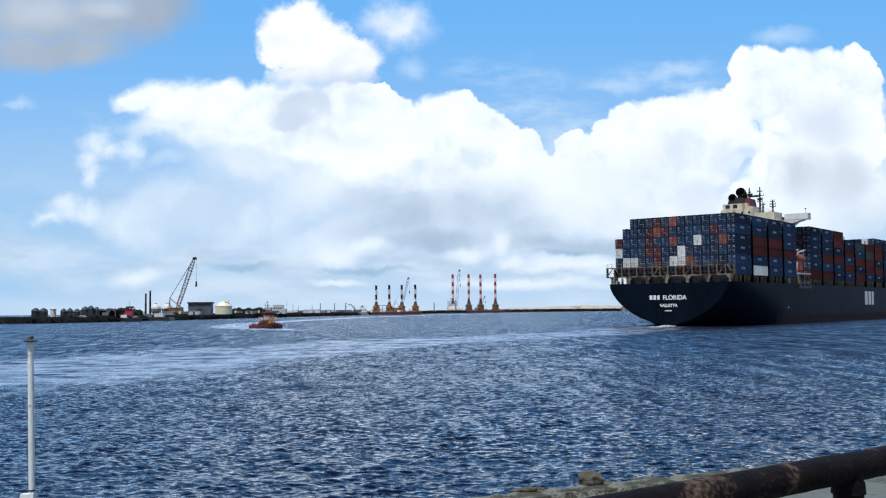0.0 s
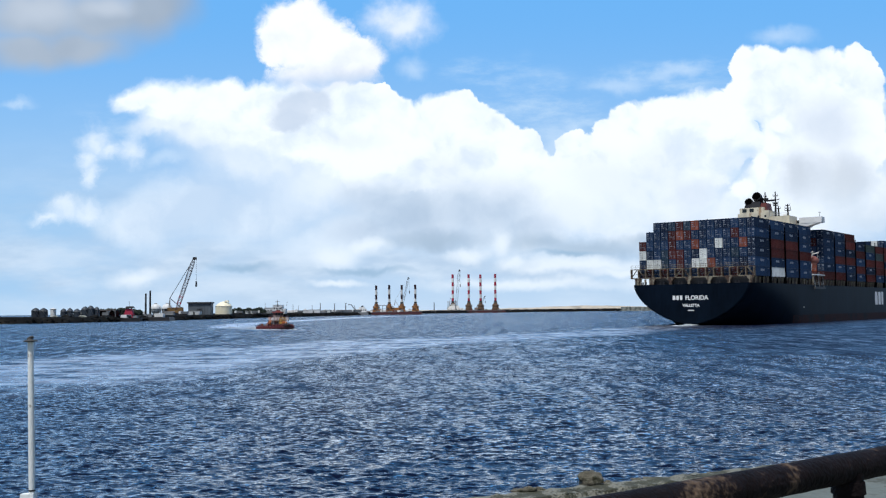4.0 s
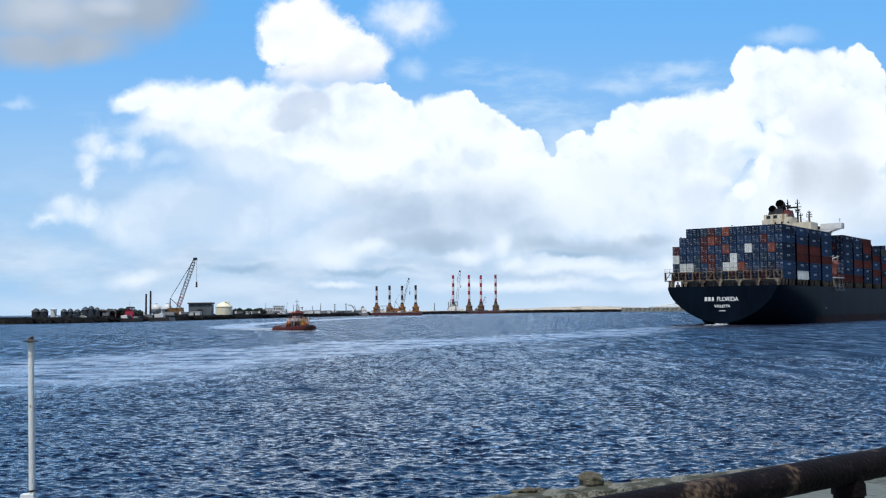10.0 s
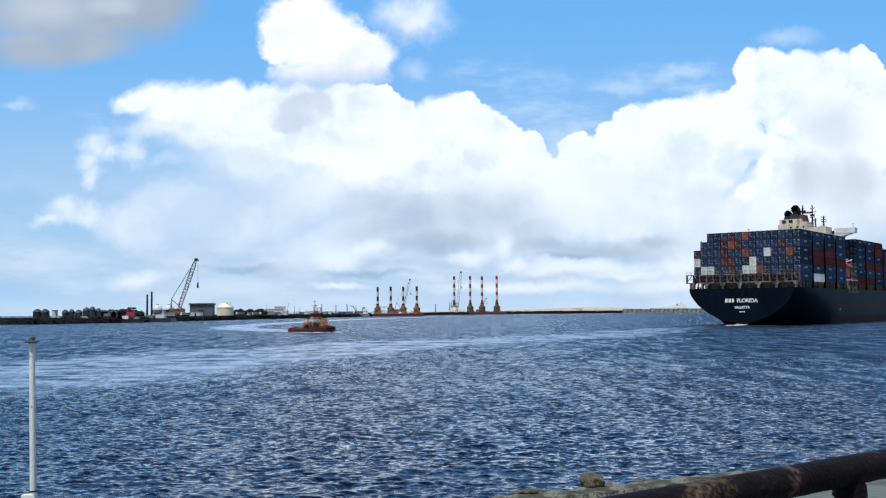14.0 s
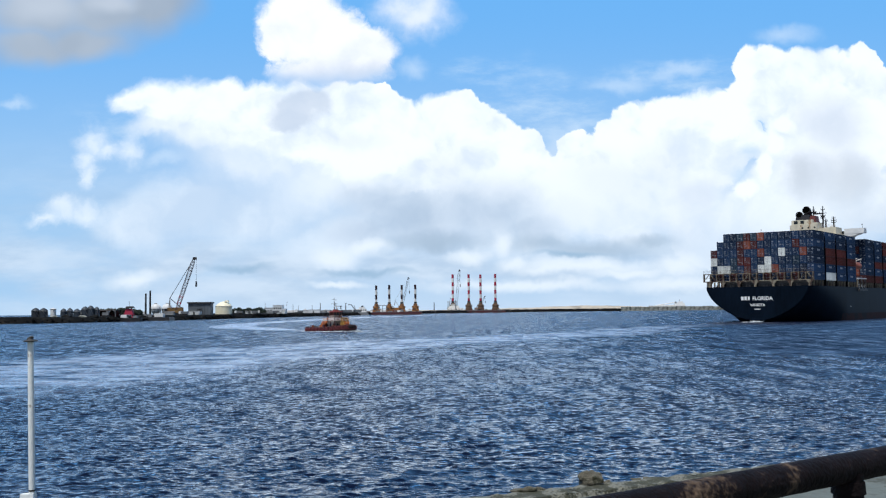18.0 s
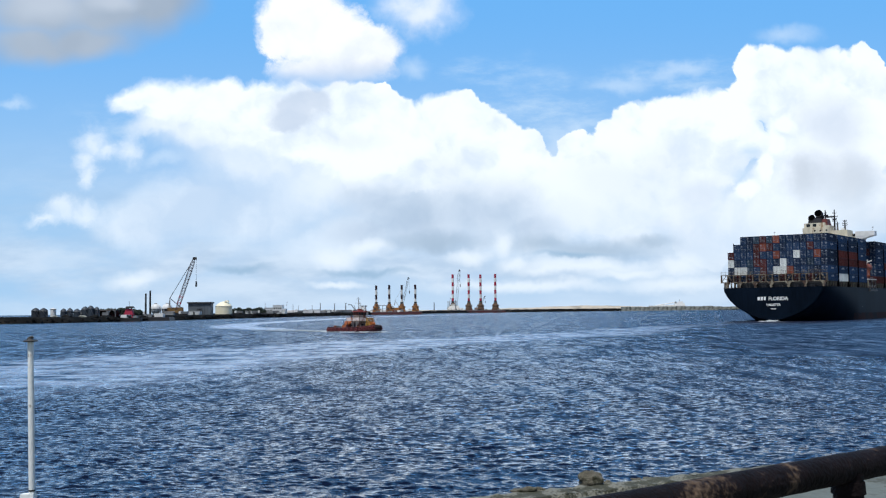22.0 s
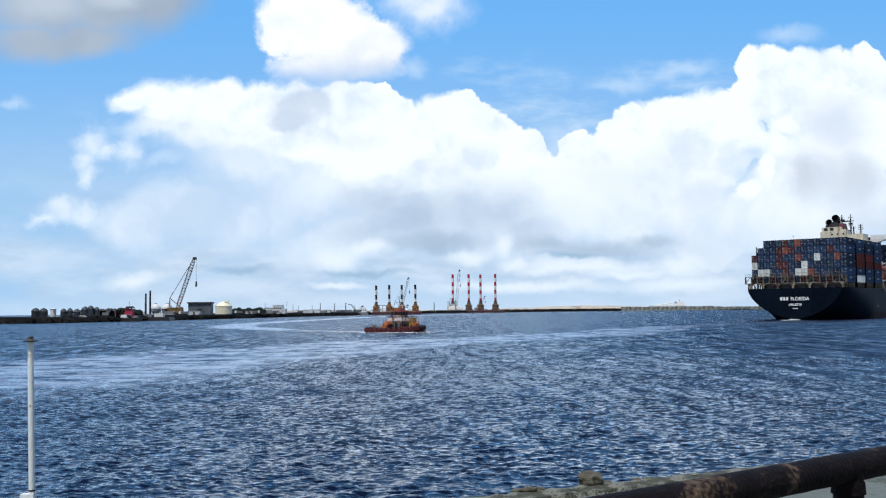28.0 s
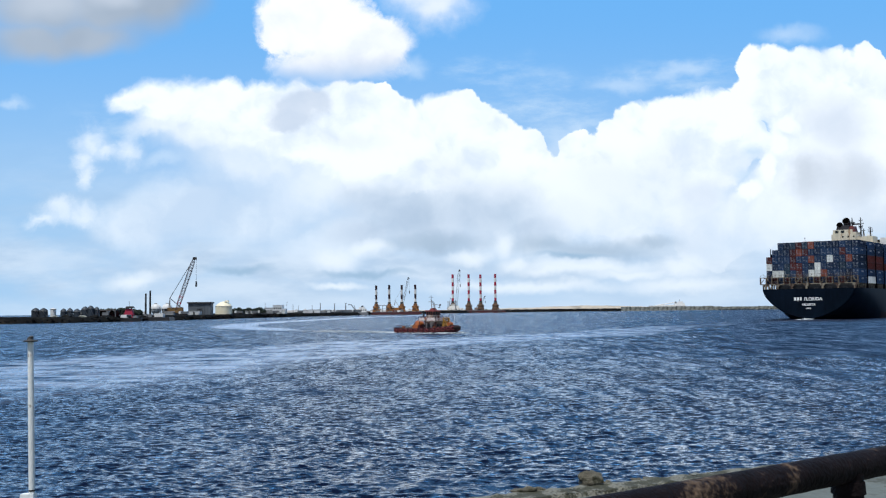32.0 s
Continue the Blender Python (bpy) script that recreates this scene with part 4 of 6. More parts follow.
    # mooring gear on the poop
    bitts = Geo().rod((0, -0.5, 0), (0, -0.5, 0.8), 0.25).rod((0, 0.5, 0), (0, 0.5, 0.8), 0.25).box(-0.3, 0.3, -0.9, 0.9, 0.0, 0.08).mesh("mooring_bitts", [M_BLACK])
    for y in (-15, -9, -3.5, 3, 9, 15):
        part("mooring_bitts", bitts, None, ship, at=pose(-1.6, y, DECK + 0.004))
    part("poop_bulkhead", Geo().box(0.2, 0.9, -18.5, 13.6, DECK + 0.004, BASE - 0.02), M_BLACK, ship)
    # containers
    plain = {c: container_mesh(m, False) for c, m in COLORS.items()}
    marked = {c: container_mesh(m, True) for c, m in COLORS.items()}
    stern = ["..bnsrsobbnnbbn", ".bbbrorbnbbbrbb", "rbbbrbbobbwbbon", "wbbsrrbnwbnbsbn", "bwwsbrbwwobbbnb", "nrbrbrsbrbrbrnb"]
    for k, row in enumerate(stern):
        z = BASE + (5 - k) * TIER
        for c, s in enumerate(row):
            if s != ".":
                part("container", (marked if c == 14 else plain)[s], None, ship, at=Matrix.Translation((0.1, 17.5 - 1.25 - c * 2.5, z)))
    sides = ["bbrrbw", "bnrrbb", "bbbrbb"]
    for k, col in enumerate(sides):
        for t, s in enumerate(col):
            part("container", (marked if s in "bns" else plain)[s], None, ship, at=Matrix.Translation((0.1 + (k + 1) * PITCH, -18.75, BASE + (5 - t) * TIER)))
    # lashing frames stand between the bays; their dead black holds the gaps' shade
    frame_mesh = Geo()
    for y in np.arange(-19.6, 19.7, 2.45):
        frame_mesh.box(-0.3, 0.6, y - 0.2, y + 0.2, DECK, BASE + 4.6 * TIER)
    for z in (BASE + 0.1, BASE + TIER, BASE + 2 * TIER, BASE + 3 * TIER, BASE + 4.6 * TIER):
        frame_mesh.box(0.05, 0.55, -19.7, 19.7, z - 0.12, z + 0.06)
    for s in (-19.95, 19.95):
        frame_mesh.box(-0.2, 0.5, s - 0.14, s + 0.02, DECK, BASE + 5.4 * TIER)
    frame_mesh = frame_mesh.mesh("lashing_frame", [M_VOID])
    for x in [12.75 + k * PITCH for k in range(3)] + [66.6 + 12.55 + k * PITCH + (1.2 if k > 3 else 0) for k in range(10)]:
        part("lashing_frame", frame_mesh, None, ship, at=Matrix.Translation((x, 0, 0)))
    rnd = random.Random(7)
    shells, mats = {}, (M_NAVY, M_RUST, M_SLATE, M_PALE)

    def stack(x, y, tiers, paint):
        """A column of inner containers, of which only the top shows between its neighbours."""
        if (tiers, paint) not in shells:
            g = Geo()
            for t in range(tiers):
                g.box(0, 12.19, -1.14, 1.14, t * TIER, (t + 1) * TIER - 0.07)
            shells[tiers, paint] = g.mesh("container_stack", [mats[paint]])
        part("container_stack", shells[tiers, paint], None, ship, at=Matrix.Translation((x, y, BASE)))
    for k in range(1, 4):
        for c in range(15):
            x, y = 0.1 + k * PITCH, 16.25 - c * 2.5
            top = 4 if c == 0 else 5 if c == 1 else 6
            if c < 14:
                stack(x, y, top, rnd.choice([0, 0, 0, 1, 2, 3]))
    heights = [6, 6, 6, 5, 5, 5, 6, 6, 5, 5, 5, 4, 3]
    fore = ["nbbbbr", "bbbrbr", "rrnrbn", ".nrbrb", ".gbrnr", ".rgrrb"]
    for k, hgt in enumerate(heights):
        x = 66.6 + k * PITCH + (1.2 if k > 3 else 0)
        wide = 16 if k < 11 else 12
        for c in range(wide):
            y = (wide / 2 - 0.5 - c) * 2.5
            if c < wide - 1:
                h2 = hgt - (1 if rnd.random() < 0.25 else 0)
                stack(x, y, h2, rnd.choice([0, 0, 0, 1, 1, 2, 3]))
            else:
                for t in range(hgt):
                    s = fore[k][5 - t] if k < len(fore) and fore[k][5 - t] != "." else rnd.choice("bbnnnrrrg")
                    part("container", (marked if s in "bns" else plain)[s], None, ship, at=Matrix.Translation((x, y, BASE + t * TIER)))
        if k == 0:
            for t in range(hgt):
                for c in range(11, 15):
                    part("container", plain[rnd.choice("rbborbn")], None, ship, at=Matrix.Translation((x - 0.3, (7.5 - c) * 2.5, BASE + t * TIER)))
    # accommodation, bridge wings, funnel
    house = part("accommodation", Geo().box(55, 65.2, -13.5, 13.5, DECK + 0.004, 34.0).box(56.5, 65.2, -4.6, 6.5, 34.0, 38.3).box(57.2, 65.2, -11.5, -4.6, 34.0, 36.8),
                 M_CREAM, ship, "cream painted deckhouse")
    part("window_band", Geo().box(65.18, 65.26, -13, 13, 34.2, 35.5), M_GLASS, house)
    for y in (-3.4, -1, 1.4):
        part("porthole", Geo().rod((56.52, y, 37.0), (56.44, y, 37.0), 0.4, seg=12), M_GLASS, house)
    for s in (-1, 1):
        wing = part("bridge_wing", Geo().box(61.2, 65, min(s * 13.5, s * 21), max(s * 13.5, s * 21), 34.1, 34.4).box(61.2, 61.4, min(s * 13.5, s * 21), max(s * 13.5, s * 21), 34.4, 36.1)
                    .box(64.8, 65, min(s * 13.5, s * 21), max(s * 13.5, s * 21), 34.4, 36.1).box(61.4, 64.8, s * 21 - 0.1, s * 21 + 0.1, 34.4, 36.1), M_WHITE, house, "white bridge wing")
        part("girder", Geo().add([(61.3, s * 13.45, 32.3), (64.9, s * 13.45, 32.3), (64.9, s * 13.45, 34.09), (61.3, s * 13.45, 34.09), (61.3, s * 19.5, 33.9), (64.9, s * 19.5, 33.9), (64.9, s * 19.5, 34.09), (61.3, s * 19.5, 34.09)], [(0, 1, 2, 3), (4, 7, 6, 5), (0, 4, 5, 1), (3, 2, 6, 7), (0, 3, 7, 4), (1, 5, 6, 2)]), M_WHITE, wing)
        part("strut", Geo().rod((63, s * 13.5, 30.0), (63, s * 18.6, 34.1), 0.28), M_WHITE, wing)
        part("wing_lamp", Geo().rod((62, s * 20.3, 36.1), (62, s * 20.3, 37.4), 0.06, seg=6).box(61.8, 62.2, s * 20.3 - 0.25, s * 20.3 + 0.25, 37.4, 37.7), M_STEEL, wing)
    case = part("funnel_casing", Geo().box(57.0, 65, -2.6, 6.0, 38.3, 40.3, top=(0.1, 0.1)).box(57.2, 64.8, -4.4, -2.6, 38.3, 39.1), M_CREAM, house, "cream casing under the funnel")
    for y in (4.2, 1.6):
        part("vent_window", Geo().box(56.94, 57.05, y - 0.75, y + 0.75, 38.75, 40.0), M_GLASS, case)
    fun = part("funnel", Geo().box(59, 64.5, -0.9, 5.0, 40.3, 42.6, top=(0.3, 0.5)), M_SOOT, house, "black twin funnel")
    part("red_band", Geo().box(59.0, 64.6, -3.2, -0.5, 39.2, 42.0, top=(0.3, 0.5)), M_DARKRED, fun)
    for y, r, z, x in ((3.5, 1.35, 42.5, 60.5), (0.7, 1.55, 44.3, 60.8)):
        g = Geo()
        prof = [((x + 1.8, y, 42.0), r * 0.95), ((x + 1.3, y, z - 1.4), r), ((x + 0.2, y, z - 0.2), r * 1.05), ((x - 1.1, y, z + 0.2), r * 1.0)]
        for (p, r0), (q, r1) in zip(prof, prof[1:]):
            g.rod(p, q, r0, r1, seg=20)
        pipe = part("exhaust_uptake", g, M_SOOT, fun, "black curved exhaust pipe")
        # black disc over the closed end paints the dark inside of the pipe
        part("opening", Geo().rod((x - 1.1, y, z + 0.2), (x - 1.16, y, z + 0.22), r * 0.9, seg=20), M_VOID, pipe)
        part("rim", Geo().torus((x - 1.1, y, z + 0.2), r * 0.97, 0.12, (-1.3, 0, 0.4), seg=22), M_BLACK, pipe)
    for x, y, h, arms in ((62, -5.2, 7.6, ((43.0, 1.3), (42.0, 1.0), (44.4, 0.8), (41.0, 0.9))), (64, -8.8, 3.2, ((40.0, 1.0), (40.9, 0.7), (39.2, 1.0))), (60, -6.9, 2.2, ((39.6, 0.7),)), (64, -0.9, 7.9, ((44.6, 0.5),))):
        mast = part("mast", Geo().rod((x, y, 36.8 if y < -4.6 else 38.3), (x, y, 38.3 + h), 0.42, 0.2), M_BLACK, house, "dark signal mast")
        for z, w in arms:
            part("yard", Geo().rod((x, y - w, z), (x, y + w, z), 0.15, seg=6).rod((x, y - w, z), (x, y - w, z + 0.6), 0.06, seg=5).rod((x, y + w, z), (x, y + w, z + 0.6), 0.06, seg=5), M_BLACK, mast)
    part("radar_arm", Geo().box(61.7, 62.3, -5.2, -1.2, 42.6, 43.2).box(61.6, 62.4, -2.6, -1.0, 43.2, 43.9).box(61.6, 62.4, -5.9, -4.5, 41.4, 41.9), M_BLACK, house)
    part("radar_dome", Geo().lathe([(0.0, 1.2), (0.5, 1.05), (0.75, 0.6), (0.6, 0.15), (0.2, 0)], (63, -8.2, 36.8), 12), M_WHITE, house)
    g = Geo()
    for y in np.arange(-11.4, -4.7, 1.32):
        g.rod((57.3, y, 36.8), (57.3, y, 37.9), 0.05, seg=5)
    for z in (37.35, 37.9):
        g.rod((57.3, -11.4, z), (57.3, -4.8, z), 0.045, seg=5)
    part("top_rail", g, M_WHITE, house)
    ladder = part("accommodation_ladder", Geo().box(53.6, 65.0, -20.75, -20.05, 11.3, 12.0, top=(0.2, 0.05)), M_BLACK, ship, "dark stowed accommodation ladder")
    for x in (54.5, 59.3, 64.0):
        part("hanger", Geo().rod((x, -20.4, 11.9), (x, -19.9, 15.9), 0.09, seg=6), M_STEEL, ladder)
    part("draught_mark", Geo().box(43.0, 43.4, -20.02, -19.0, 4.9, 5.4), M_WHITE, ship, "small white draught mark on the side")
    # lifeboat on its davits, starboard
    plat = part("boat_platform", Geo().box(53.4, 66, -20.2, -14, 15.9, 16.25), M_WHITE, ship, "white boat deck")
    for x in (53.8, 57.5, 61.5, 65.4):
        part("bracket", Geo().box(x - 0.12, x + 0.12, -20.1, -19.6, DECK + 0.004, 15.9), M_BRIDGE, plat)
    boat = part("lifeboat", Geo().blob((59.5, -18.7, 21.0), (3.3, 1.35, 1.3), 0.02, 1, 3, smooth=True).box(57.4, 60.8, -19.3, -18.1, 21.9, 22.5, top=(0.3, 0.2)), M_BOAT, ship, "orange enclosed lifeboat on white davits")
    for x in (56.4, 62.4):
        part("davit", Geo().rod((x, -16.5, 16.25), (x, -17.2, 23.2), 0.22).rod((x, -17.2, 23.2), (x, -19.4, 23.9), 0.2).rod((x, -19.2, 23.8), (x, -18.9, 22), 0.05), M_WHITE, boat)
    # churned water at the stern and along the side
    rnd = random.Random(3)
    g = Geo()
    for k in range(14):
        a = rnd.random() * 8 - 4
        g.blob((-2.5 - rnd.random() * 8, a * 0.5, 0.02), (0.8 + rnd.random() * 1.2, 0.6 + rnd.random() * 1.2, 0.08 + rnd.random() * 0.14), 0.5, k, 2)
    for k in range(10):
        g.blob((-1.6 - rnd.random() * 1.4, rnd.random() * 3 - 1.5, 0.15), (1.0, 0.9, 0.14 + rnd.random() * 0.12), 0.5, k + 50, 2)
    tagged(part("stern_foam", g, M_FOAM, ship, "white foam churned up behind the rudder"), kind="stuff")
    return ship


SHIP = container_ship()


# ------------------------------------------------------------------ tug
def tugboat():
    tug = thing("tugboat", "small red and orange harbour tug with red-painted tyre fenders", "tugboat")
    tug.scale = (1.12, 1.12, 1.0)
    L, B = 16.4, 6.6
    n, xs = 8, [-8.2, -7.6, -5, -1, 3, 5.4, 7, 7.9, 8.3]
    hb = [2.7, 3.05, 3.3, 3.3, 3.25, 2.85, 2.0, 1.0, 0.2]
    top = [1.3, 1.2, 1.1, 1.1, 1.25, 1.45, 1.65, 1.8, 1.85]
    V, F = [], []
    for x, w, t in zip(xs, hb, top):
        ring = [(-w, t), (-w, 0.4), (-w * 0.86, -0.6), (-w * 0.3, -1.5), (w * 0.3, -1.5), (w * 0.86, -0.6), (w, 0.4), (w, t)]
        V += [(x - 0.25 * max(0, x - 6) * (t - z) * 0.5, y, z) for y, z in ring]
    for i in range(len(xs) - 1):
        F += [(i * n + k, (i + 1) * n + k, (i + 1) * n + k + 1, i * n + k + 1) for k in range(n - 1)]
    F += [tuple(range(n - 1, -1, -1)), tuple(len(V) - n + k for k in range(n))]
    g = Geo().add(V, F)
    part("hull", g, M_TUGRED, tug, "dark maroon steel hull")
    g = Geo()
    for i in range(len(xs) - 1):
        d = 0.55
        g.add([(xs[i], -hb[i] + 0.06, top[i] - d), (xs[i + 1], -hb[i + 1] + 0.06, top[i + 1] - d), (xs[i + 1], hb[i + 1] - 0.06, top[i + 1] - d), (xs[i], hb[i] - 0.06, top[i] - d)], [(0, 1, 2, 3)])
    part("deck", g, M_DECK, tug)
    g = Geo()
    for i in range(len(xs) - 1):
        for s in (-1, 1):
            g.rod((xs[i], s * hb[i], top[i]), (xs[i + 1], s * hb[i + 1], top[i + 1]), 0.1, seg=6)
    part("rub_rail", g, M_TUGRED, tug)
    tyre = Geo().torus((0, 0, 0), 0.36, 0.17, (0, 1, 0)).mesh("tyre", [M_FENDER])
    for s in (-1, 1):
        for x in (-7.0, -5.4, -3.8, -2.2, -0.6, 1.0, 2.6, 4.2):
            w = np.interp(x, xs, hb)
            part("tyre", tyre, None, tug, at=pose(x, s * (w + 0.16), 0.62 + 0.02 * x))
    for y in (-1.9, -0.65, 0.65, 1.9):
        part("tyre", tyre, None, tug, at=pose(-8.38, y, 0.75, 0, 0, 90))
    for s in (-1, 1):
        for x, y, z, a in ((5.55, 2.95, 0.9, -16), (6.55, 2.45, 1.0, -34), (7.4, 1.75, 1.15, -44), (8.0, 1.0, 1.25, -55)):
            part("tyre", tyre, None, tug, at=pose(x, s * y, z, 0, 0, s * a))
    part("bow_fender", Geo().rod((8.2, -0.9, 1.35), (8.55, 0, 1.4), 0.35).rod((8.55, 0, 1.4), (8.2, 0.9, 1.35), 0.35), M_RUBBER, tug)
    # deckhouse and wheelhouse
    dh = part("deckhouse", Geo().box(0.0, 3.2, -1.55, 1.55, 0.75, 2.85, top=(0.05, 0.05)), M_TUGHOUSE, tug, "grimy cream deckhouse")
    for x in (0.2, 2.75):
        for s in (-1, 1):
            part("porthole", Geo().rod((x, s * 1.45, 1.75), (x, s * 1.6, 1.75), 0.22, seg=10), M_GLASS, dh)
    for s in (-1, 1):
        part("door", Geo().box(1.05, 1.85, min(s * 1.5, s * 1.58), max(s * 1.5, s * 1.58), 0.8, 2.2), M_BLACK, dh)
    part("front_window", Geo().box(3.12, 3.2, -0.9, 0.9, 1.5, 2.1), M_GLASS, dh)
    for x, y in ((-0.9, -1.95), (-0.9, 1.95), (3.9, -1.95), (3.9, 1.95)):
        part("stanchion", Geo().rod((x, y, 0.6), (x, y, 2.85), 0.08, seg=6), M_TUGRED, dh)
    part("engine_casing", Geo().box(-1.9, -0.25, -1.0, 1.0, 0.8, 2.1, top=(0.1, 0.1)), M_TUGRED, dh, "dull red engine casing")
    upper = pose(0, 0, 0.5)
    part("upper_deck", Geo().box(-1.1, 4.1, -2.15, 2.15, 2.35, 2.5), M_TUGHOUSE, tug, at=upper)
    g = Geo()
    for x, y in [(x, s * 2.08) for x in np.arange(-1.0, 4.1, 0.84) for s in (-1, 1)] + [(-1.0, y) for y in (-1.0, 0, 1.0)] + [(4.0, y) for y in (-1.0, 0, 1.0)]:
        g.rod((x, y, 2.5), (x, y, 3.55), 0.045, seg=5)
    for z in (3.05, 3.55):
        for s in (-1, 1):
            g.rod((-1.0, s * 2.08, z), (4.0, s * 2.08, z), 0.05, seg=5)
        for x in (-1.0, 4.0):
            g.rod((x, -2.08, z), (x, 2.08, z), 0.05, seg=5)
    part("railing", g, M_TUGRED, tug, "dull red pipe railing", at=upper)
    part("dodger", Geo().box(-0.9, 3.9, -2.14, -2.11, 2.54, 3.2).box(-0.9, 3.9, 2.11, 2.14, 2.54, 3.2).box(4.04, 4.07, -2.0, 2.0, 2.54, 3.2), M_DODGER, tug, "grimy pale dodger round the upper deck", at=upper)
    wh = part("wheelhouse", Geo().box(0.3, 2.4, -1.15, 1.15, 2.5, 3.8, top=(0.04, 0.04)), M_TUGHOUSE, tug, "cream wheelhouse with dark windows", at=upper)
    part("window_core", Geo().box(0.42, 2.28, -1.03, 1.03, 3.8, 4.7), M_GLASS, wh, "dark glass all round the wheelhouse")
    for s in (-1, 1):
        for x in (0.34, 0.95, 1.57, 2.2):
            part("mullion", Geo().box(x, x + 0.15, s * 1.09 - 0.06, s * 1.09 + 0.06, 3.8, 4.7), M_TUGROOF, wh)
    for y in (-0.5, 0.35):
        for x in (0.4, 2.3):
            part("mullion", Geo().box(x - 0.06, x + 0.06, y, y + 0.15, 3.8, 4.7), M_TUGROOF, wh)
    part("roof", Geo().box(0.1, 2.65, -1.35, 1.35, 4.7, 4.98, top=(0.1, 0.1)).box(0.75, 1.9, -0.6, 0.6, 4.98, 5.5, top=(0.25, 0.2)), M_TUGCAP, wh, "dull orange overhanging roof")
    part("horn", Geo().rod((2.2, 0.7, 5.6), (2.7, 0.7, 5.7), 0.06, 0.14), M_STEEL, wh)
    mast = part("mast", Geo().rod((0.9, 0, 5.5), (0.7, 0, 8.6), 0.1, 0.05).rod((1.5, 0.5, 5.5), (0.75, 0, 7.6), 0.06).rod((1.5, -0.5, 5.5), (0.75, 0, 7.6), 0.06), M_STEEL, tug, at=upper)
    for z, w in ((7.0, 0.9), (8.1, 0.6)):
        part("yard", Geo().rod((0.75, -w, z), (0.75, w, z), 0.05, seg=5), M_STEEL, mast)
    part("searchlight", Geo().rod((2.7, 0.6, 5.6), (2.7, 0.6, 6.1), 0.06).rod((2.6, 0.6, 6.2), (3.0, 0.6, 6.25), 0.2), M_STEEL, tug, at=upper)
    part("radar", Geo().box(1.7, 1.9, -0.8, 0.8, 6.2, 6.4).rod((1.8, 0, 5.5), (1.8, 0, 6.2), 0.1), M_WHITE, tug, at=upper)
    for s in (-1, 1):
        part("exhaust_pipe", Geo().rod((-0.3, s * 1.2, 2.6), (-0.4, s * 1.2, 4.7), 0.18), M_BLACK, tug, at=upper)
        part("life_ring", Geo().torus((1.2, s * 2.22, 2.98), 0.27, 0.08, (0, 1, 0)), M_ORANGE, tug, "orange life ring", at=upper)
    # working deck gear
    part("winch", Geo().rod((-2.9, -1.0, 1.6), (-2.9, 1.0, 1.6), 0.6, seg=14).rod((-2.9, -1.15, 1.6), (-2.9, -1.0, 1.6), 0.85, seg=14).rod((-2.9, 1.0, 1.6), (-2.9, 1.15, 1.6), 0.85, seg=14).box(-3.6, -2.2, -1.3, 1.3, 0.75, 1.1), M_BLACK, tug)
    part("orange_locker", Geo().blob((-2.3, -0.6, 1.95), (1.05, 1.1, 1.1), 0.12, 5, 3, smooth=True).box(-3.3, -1.4, -1.9, 0.3, 0.75, 1.8, top=(0.15, 0.15)), M_ORANGE, tug, "orange tarpaulin over deck gear")
    part("hatch", Geo().box(-6.4, -4.6, -1.2, 1.2, 0.75, 1.45, top=(0.15, 0.15)), M_STEEL, tug)
    part("towing_bitt", Geo().rod((-4.2, -0.5, 0.75), (-4.2, -0.5, 1.9), 0.16).rod((-4.2, 0.5, 0.75), (-4.2, 0.5, 1.9), 0.16).rod((-4.2, -0.9, 1.6), (-4.2, 0.9, 1.6), 0.12), M_BLACK, tug)
    yw = part("anchor_windlass", Geo().box(4.9, 6.1, -0.7, 0.7, 0.8, 1.9, top=(0.15, 0.1)).rod((5.4, -1.1, 1.9), (5.4, 1.1, 1.9), 0.4, seg=12), M_YELLOW, tug, "yellow windlass on the foredeck")
    part("yellow_frame", Geo().rod((5.0, -0.9, 1.5), (5.2, -0.8, 3.7), 0.13).rod((5.0, 0.9, 1.5), (5.2, 0.8, 3.7), 0.13).rod((5.2, -0.9, 3.0), (5.2, 0.9, 3.4), 0.12).rod((5.2, -0.9, 3.6), (5.2, 0.9, 3.6), 0.14).rod((6.4, -0.7, 1.5), (5.2, -0.8, 3.5), 0.11).rod((6.4, 0.7, 1.5), (5.2, 0.8, 3.5), 0.11).box(4.8, 5.5, -0.5, 0.5, 1.9, 2.9, top=(0.1, 0.1)), M_YELLOW, yw)
    part("hose_reel", Geo().rod((6.3, -0.5, 2.1), (6.3, 0.5, 2.1), 0.5, seg=12), M_ORANGE, yw)
    part("fore_bollard", Geo().rod((6.9, -0.5, 1.2), (6.9, -0.5, 2.0), 0.14).rod((6.9, 0.5, 1.2), (6.9, 0.5, 2.0), 0.14).rod((6.9, -0.7, 1.8), (6.9, 0.7, 1.8), 0.09), M_BLACK, tug)
    part("rope_coil", Geo().torus((-5.5, 0.6, 1.58), 0.5, 0.14, (0, 0, 1)).torus((-5.5, 0.6, 1.78), 0.45, 0.13, (0, 0, 1)), M_TUGHOUSE, tug)
    part("jackstaff", Geo().rod((7.4, 0, 1.6), (7.7, 0, 4.2), 0.05, 0.03), M_WHITE, tug)
    for x, y in ((-5.6, -2.2), (-6.8, 1.4), (3.9, -2.3), (-4.4, 2.1), (4.3, 1.9)):
        part("orange_drum", Geo().rod((x, y, 0.75), (x, y, 1.65), 0.32, seg=12), M_ORANGE, tug)
